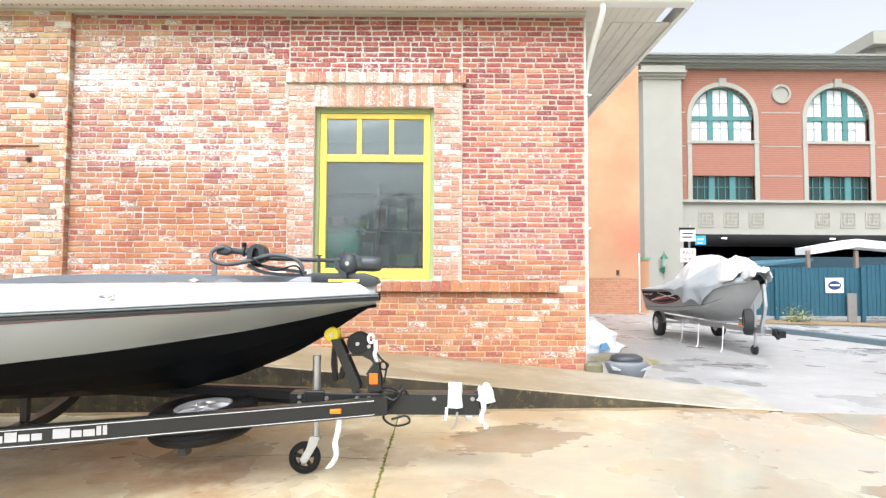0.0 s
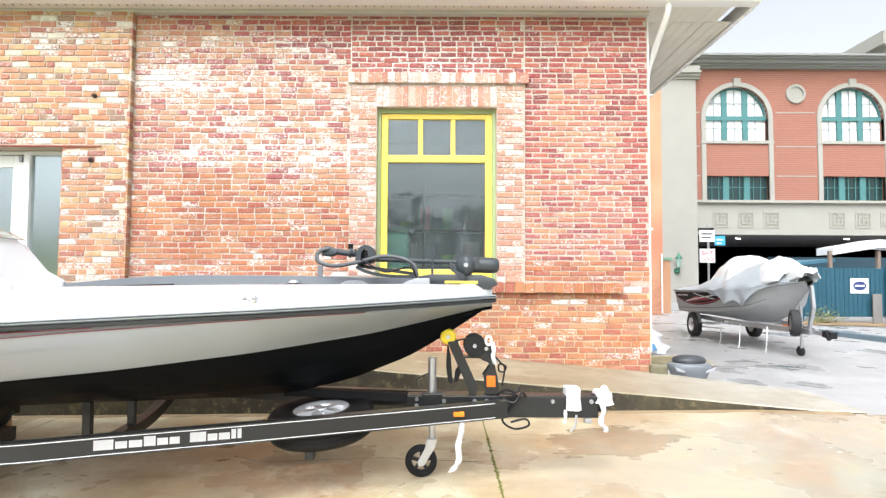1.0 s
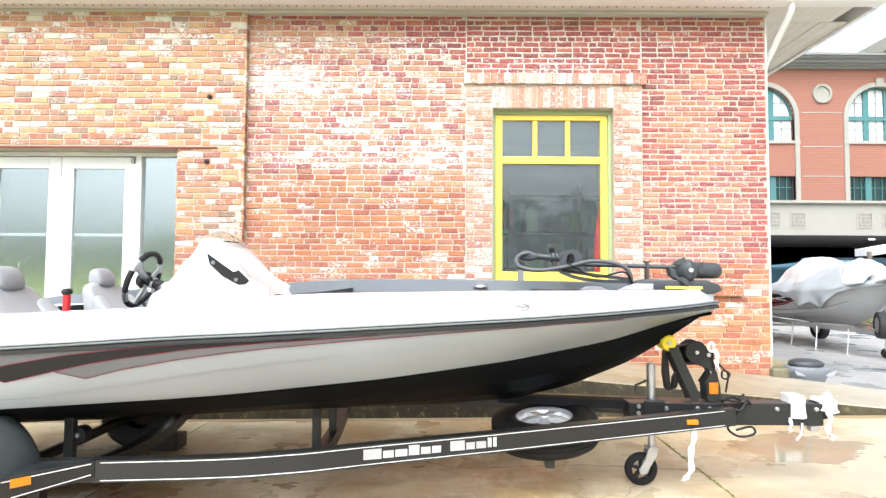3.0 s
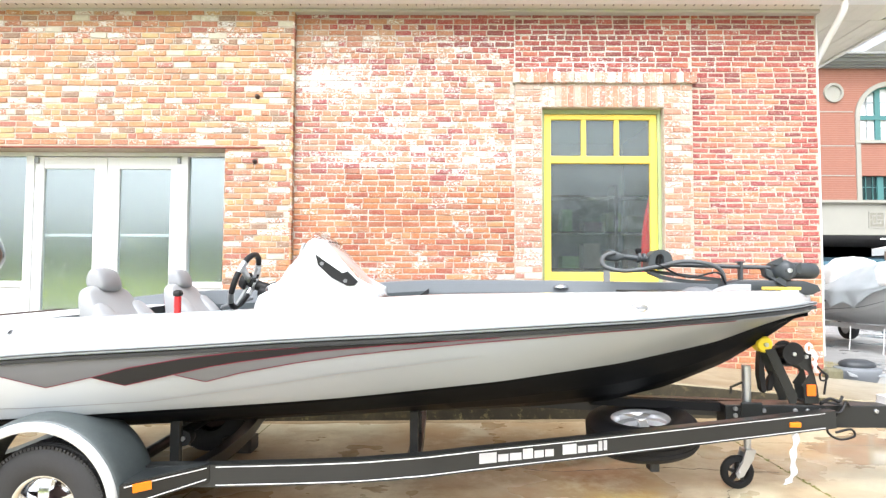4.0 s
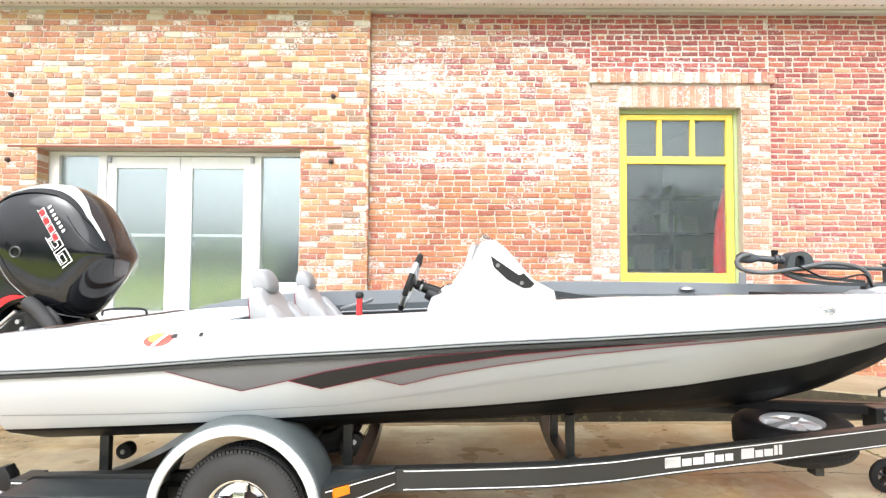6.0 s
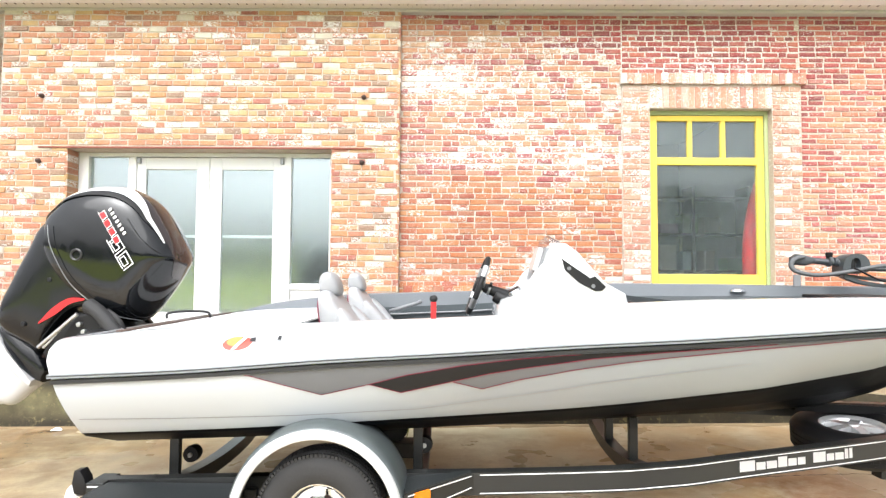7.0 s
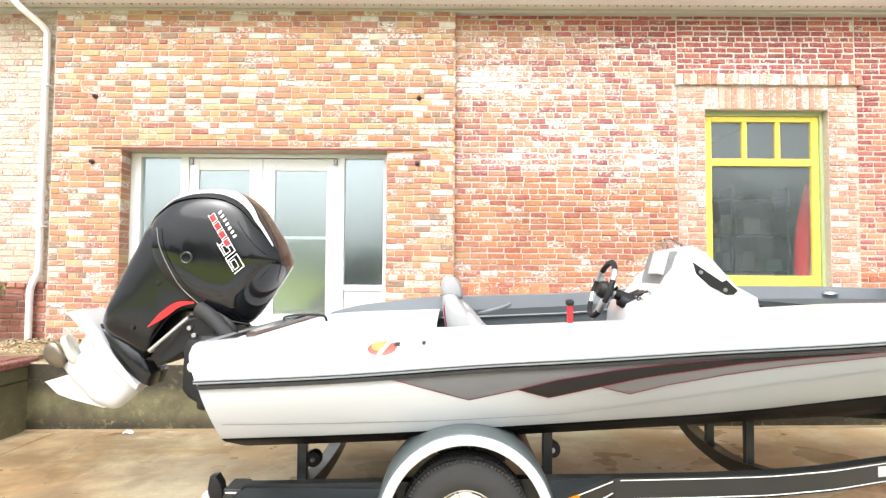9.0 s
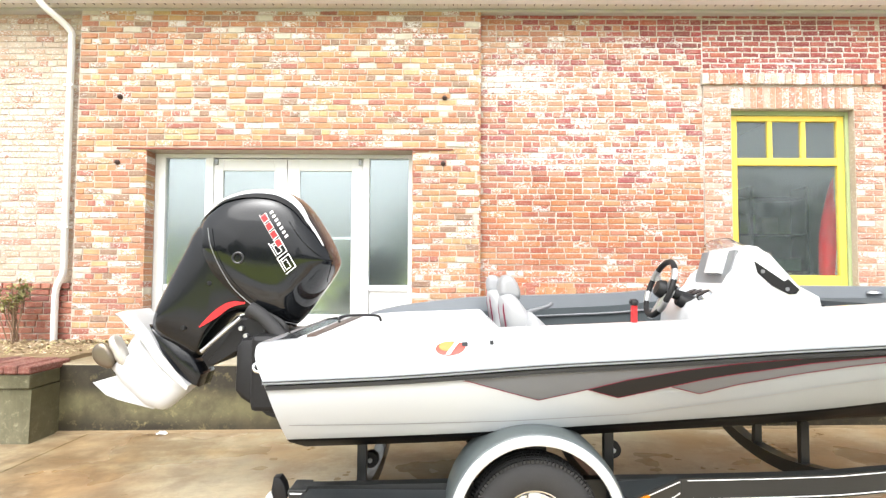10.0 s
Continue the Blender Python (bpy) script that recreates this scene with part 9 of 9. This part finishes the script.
    lathe(bm, [(0.0, 0.02), (0.42, 0.02), (0.44, 0.12), (0.58, 0.12), (0.6, 0.0)], (rx, GY, 12.5), (0, -1, 0), 28)
    part("roundel", bm, M_LIME, garage, "limestone roundel", smooth=30)
    # square fretted panels on the band
    for i in range(3):
        px = xb + 0.55 + 1.52 * i
        field = part("fret_panel", boxed(px + 0.05, px + 0.9, GY - 0.085, GY - 0.06, 4.4, 5.25), M_FRET, garage)
        for a in ((0, 0.95, 0, 0.07), (0, 0.95, 0.88, 0.95), (0, 0.07, 0.07, 0.88), (0.88, 0.95, 0.07, 0.88), (0.2, 0.75, 0.2, 0.27), (0.2, 0.75, 0.68, 0.75), (0.2, 0.27, 0.27, 0.68), (0.44, 0.51, 0.27, 0.88), (0.51, 0.88, 0.44, 0.51), (0.07, 0.2, 0.44, 0.51), (0.68, 0.75, 0.27, 0.44)):
            bm = boxed(px + a[0], px + a[1], GY - 0.12, GY - 0.07, 4.35 + a[2], 4.35 + a[3])
            part("fret_bar", bm, M_LIME, field)
for z in (7.48, 9.28, 11.35):
    bm = bmesh.new()
    for k, xb in enumerate(BAYS):
        box(bm, (X0 if k == 0 else xb - 2.5), xb - 0.12, GY - 0.02, GY + 0.01, z - 0.03, z + 0.03)
    part("string_line", bm, M_LIME, garage)
part("band", boxed(X0, X1, GY - 0.08, GY + 0.4, Z_BAND0, 5.75), M_LIME, garage, "limestone band")
bm = bmesh.new()
for y, a, b in ((0.16, 5.75, 5.83), (0.3, 5.83, 5.92), (0.2, 5.92, 6.0)):
    box(bm, X0, X1, GY - y, GY + 0.2, a, b)
part("band_moulding", bm, M_LIME, garage)
M_CORNICE = plain("cornice_grey", (0.26, 0.265, 0.26), 0.85, vary=0.06, scale=0.8)
for y, a, b in ((0.1, 14.0, 14.1), (0.25, 14.1, 14.2), (0.45, 14.2, 14.4), (0.7, 14.4, 14.5), (0.85, 14.5, 14.62)):
    part("cornice", boxed(X0 - 2.9 - y, X1, GY - 0.2 - y, GY + 0.6, a, b), M_CORNICE, garage, "moulded cornice")
pier = part("corner_pier", boxed(11.9, X0, GY - 0.5, GY + 6, -0.2, 13.2), M_LIME, garage, "pale corner pier")
for y, a, b in ((0.1, 13.2, 13.35), (0.25, 13.35, 13.5), (0.4, 13.5, 13.62), (0.15, 13.62, 14.0)):
    part("pier_cap", boxed(11.9 - y, X0 + 0.2, GY - 0.5 - y, GY + 6, a, b), M_LIME, pier)
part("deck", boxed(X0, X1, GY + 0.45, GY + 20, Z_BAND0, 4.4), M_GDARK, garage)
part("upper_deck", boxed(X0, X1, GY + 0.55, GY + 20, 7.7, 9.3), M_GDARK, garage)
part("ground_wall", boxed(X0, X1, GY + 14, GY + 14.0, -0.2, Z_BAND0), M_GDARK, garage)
for k in range(2, 7):
    part("column", boxed(20.9 + PITCH * k, 21.8 + PITCH * k, GY, GY + 0.8, -0.2, Z_BAND0), M_LIME, garage)
for x in (18.0, 25.0):
    part("ceiling_lamp", boxed(x, x + 0.3, GY + 2.5, GY + 2.6, 3.84, 3.9), glow("lamp_white", (1, 0.97, 0.9), 3), garage)
# corner of a further roof
fr = thing("far_building", (44, 60, 0), "pale cornice of a further building", "building")
part("far_wall", boxed(46.5, 70, 60, 75, 0, 26.2), M_LIME, fr)
part("far_cornice", boxed(45.6, 70, 59, 75, 26.2, 27.6), M_LIME, fr)

# lantern on the pier, and the sign post
lan = thing("wall_lantern", (12.9, 33.4, 1.75), "green lantern on a bracket on the garage pier", "lantern")
M_LGREEN = plain("lantern_green", (0.03, 0.14, 0.09), 0.45)
bm = bmesh.new()
tube(bm, [(12.9, 33.5, 1.75), (12.9, 33.3, 1.6), (12.9, 33.15, 1.7), (12.9, 33.15, 1.95)], 0.05, 8, 5)
cyl(bm, (12.9, 33.5, 1.75), (12.9, 33.44, 1.75), 0.16, 0.14, 12)
part("bracket", bm, M_LGREEN, lan, smooth=40)
bm = bmesh.new()
lathe(bm, [(0.06, 0), (0.1, 0.04), (0.17, 0.45), (0.17, 0.47)], (12.9, 33.15, 1.95), (0, 0, 1), 8)
part("lantern_glass", bm, plain("lantern_pane", (0.35, 0.5, 0.43), 0.2), lan)
bm = bmesh.new()
lathe(bm, [(0.24, 0), (0.2, 0.08), (0.08, 0.25), (0.03, 0.35), (0, 0.45)], (12.9, 33.15, 2.42), (0, 0, 1), 8)
part("lantern_cap", bm, M_LGREEN, lan)
post = thing("sign_post", (10.6, 24.5, 0), "stacked street signs on a grey post", "sign")
part("pole", cyl(bmesh.new(), (10.62, 24.55, -0.1), (10.62, 24.55, 3.6), 0.05, 0.05, 10), M_STEEL, post)
def lettering(text, x, z, size, y, material, parent):
    """Raised letters facing the yard."""
    cu = bpy.data.curves.new("letters", "FONT")
    cu.body, cu.size, cu.extrude, cu.align_x = text, size, 0.002, "CENTER"
    tmp = bpy.data.objects.new("letters", cu)
    me = bpy.data.meshes.new_from_object(tmp)
    bpy.data.objects.remove(tmp)
    me.transform(Matrix.Translation((x, y, z)) @ Matrix.Rotation(math.pi / 2, 4, "X"))
    me.materials.clear()
    me.materials.append(material)
    link_part(new("sign_text", me), parent)


M_INK = plain("sign_red", (0.5, 0.03, 0.03), 0.6)
lettering("BAIT", 10.52, 2.33, 0.24, 24.43, M_INK, post)
lettering("TACKLE", 10.52, 2.08, 0.155, 24.43, M_INK, post)
for x0, x1, z0, z1, c in ((10.2, 10.85, 2.9, 3.4, (0.75, 0.75, 0.73)), (10.85, 11.3, 2.75, 3.15, (0.05, 0.35, 0.6)), (10.2, 10.85, 2.0, 2.6, (0.75, 0.72, 0.7))):
    part("sign_board", boxed(x0, x1, 24.44, 24.48, z0, z1), plain("sign_paint", c, 0.5, vary=0.04), post)
    for j in range(0 if z0 < 2.1 else 2):
        part("sign_bar", boxed(x0 + 0.08, x1 - 0.1 - 0.05 * j, 24.43, 24.437, z1 - 0.19 - 0.16 * j, z1 - 0.13 - 0.16 * j), plain("sign_ink", (0.4, 0.04, 0.04) if z0 < 2.1 else ((0.8, 0.8, 0.8) if c[0] < 0.1 else (0.06, 0.06, 0.07)), 0.6), post)
part("sign_frame", boxed(10.19, 10.84, 24.485, 24.56, 3.36, 3.5), M_BLACK, post, "black sign frame")

# ---- across the road, behind the camera: what the panes mirror ----
wood = bmesh.new()
r = random.Random(9)
trunks = bmesh.new()
for i in range(44):
    x = -90 + i * 4.2 + r.uniform(-1, 1)
    y, h = -76 + r.uniform(-6, 6), (r.uniform(10.5, 15.5) if x > -13 else r.uniform(4.5, 7.5))
    cyl(trunks, (x, y, 0), (x, y, h * 0.6), 0.22, 0.1, 7)
    for _ in range(240):
        a, b, q = r.uniform(0, 6.28), r.uniform(-1, 1), r.uniform(0.4, 1) ** 0.5
        p = Vector((x + math.cos(a) * q * (1.2 + 0.24 * h) * math.sqrt(1 - b * b), y + math.sin(a) * q * 2.2, h * 0.62 + b * h * 0.38))
        s = r.uniform(0.3, 0.8)
        c, d = Vector((r.uniform(-1, 1), r.uniform(-1, 1), r.uniform(-1, 1))) * s, Vector((r.uniform(-1, 1), r.uniform(-1, 1), r.uniform(-1, 1))) * s
        wood.faces.new([wood.verts.new(p + v) for v in (-c, d, c, -d)])
tagged(part("far_trees", wood, plain("tree_leaf", (0.06, 0.085, 0.03), 0.8, vary=0.3), None, "row of leafy trees beyond the lawn", kind="stuff"), category="trees")
tagged(part("far_trunks", trunks, M_TWIG, None, "trunks of the far tree row", kind="stuff"), category="trees")
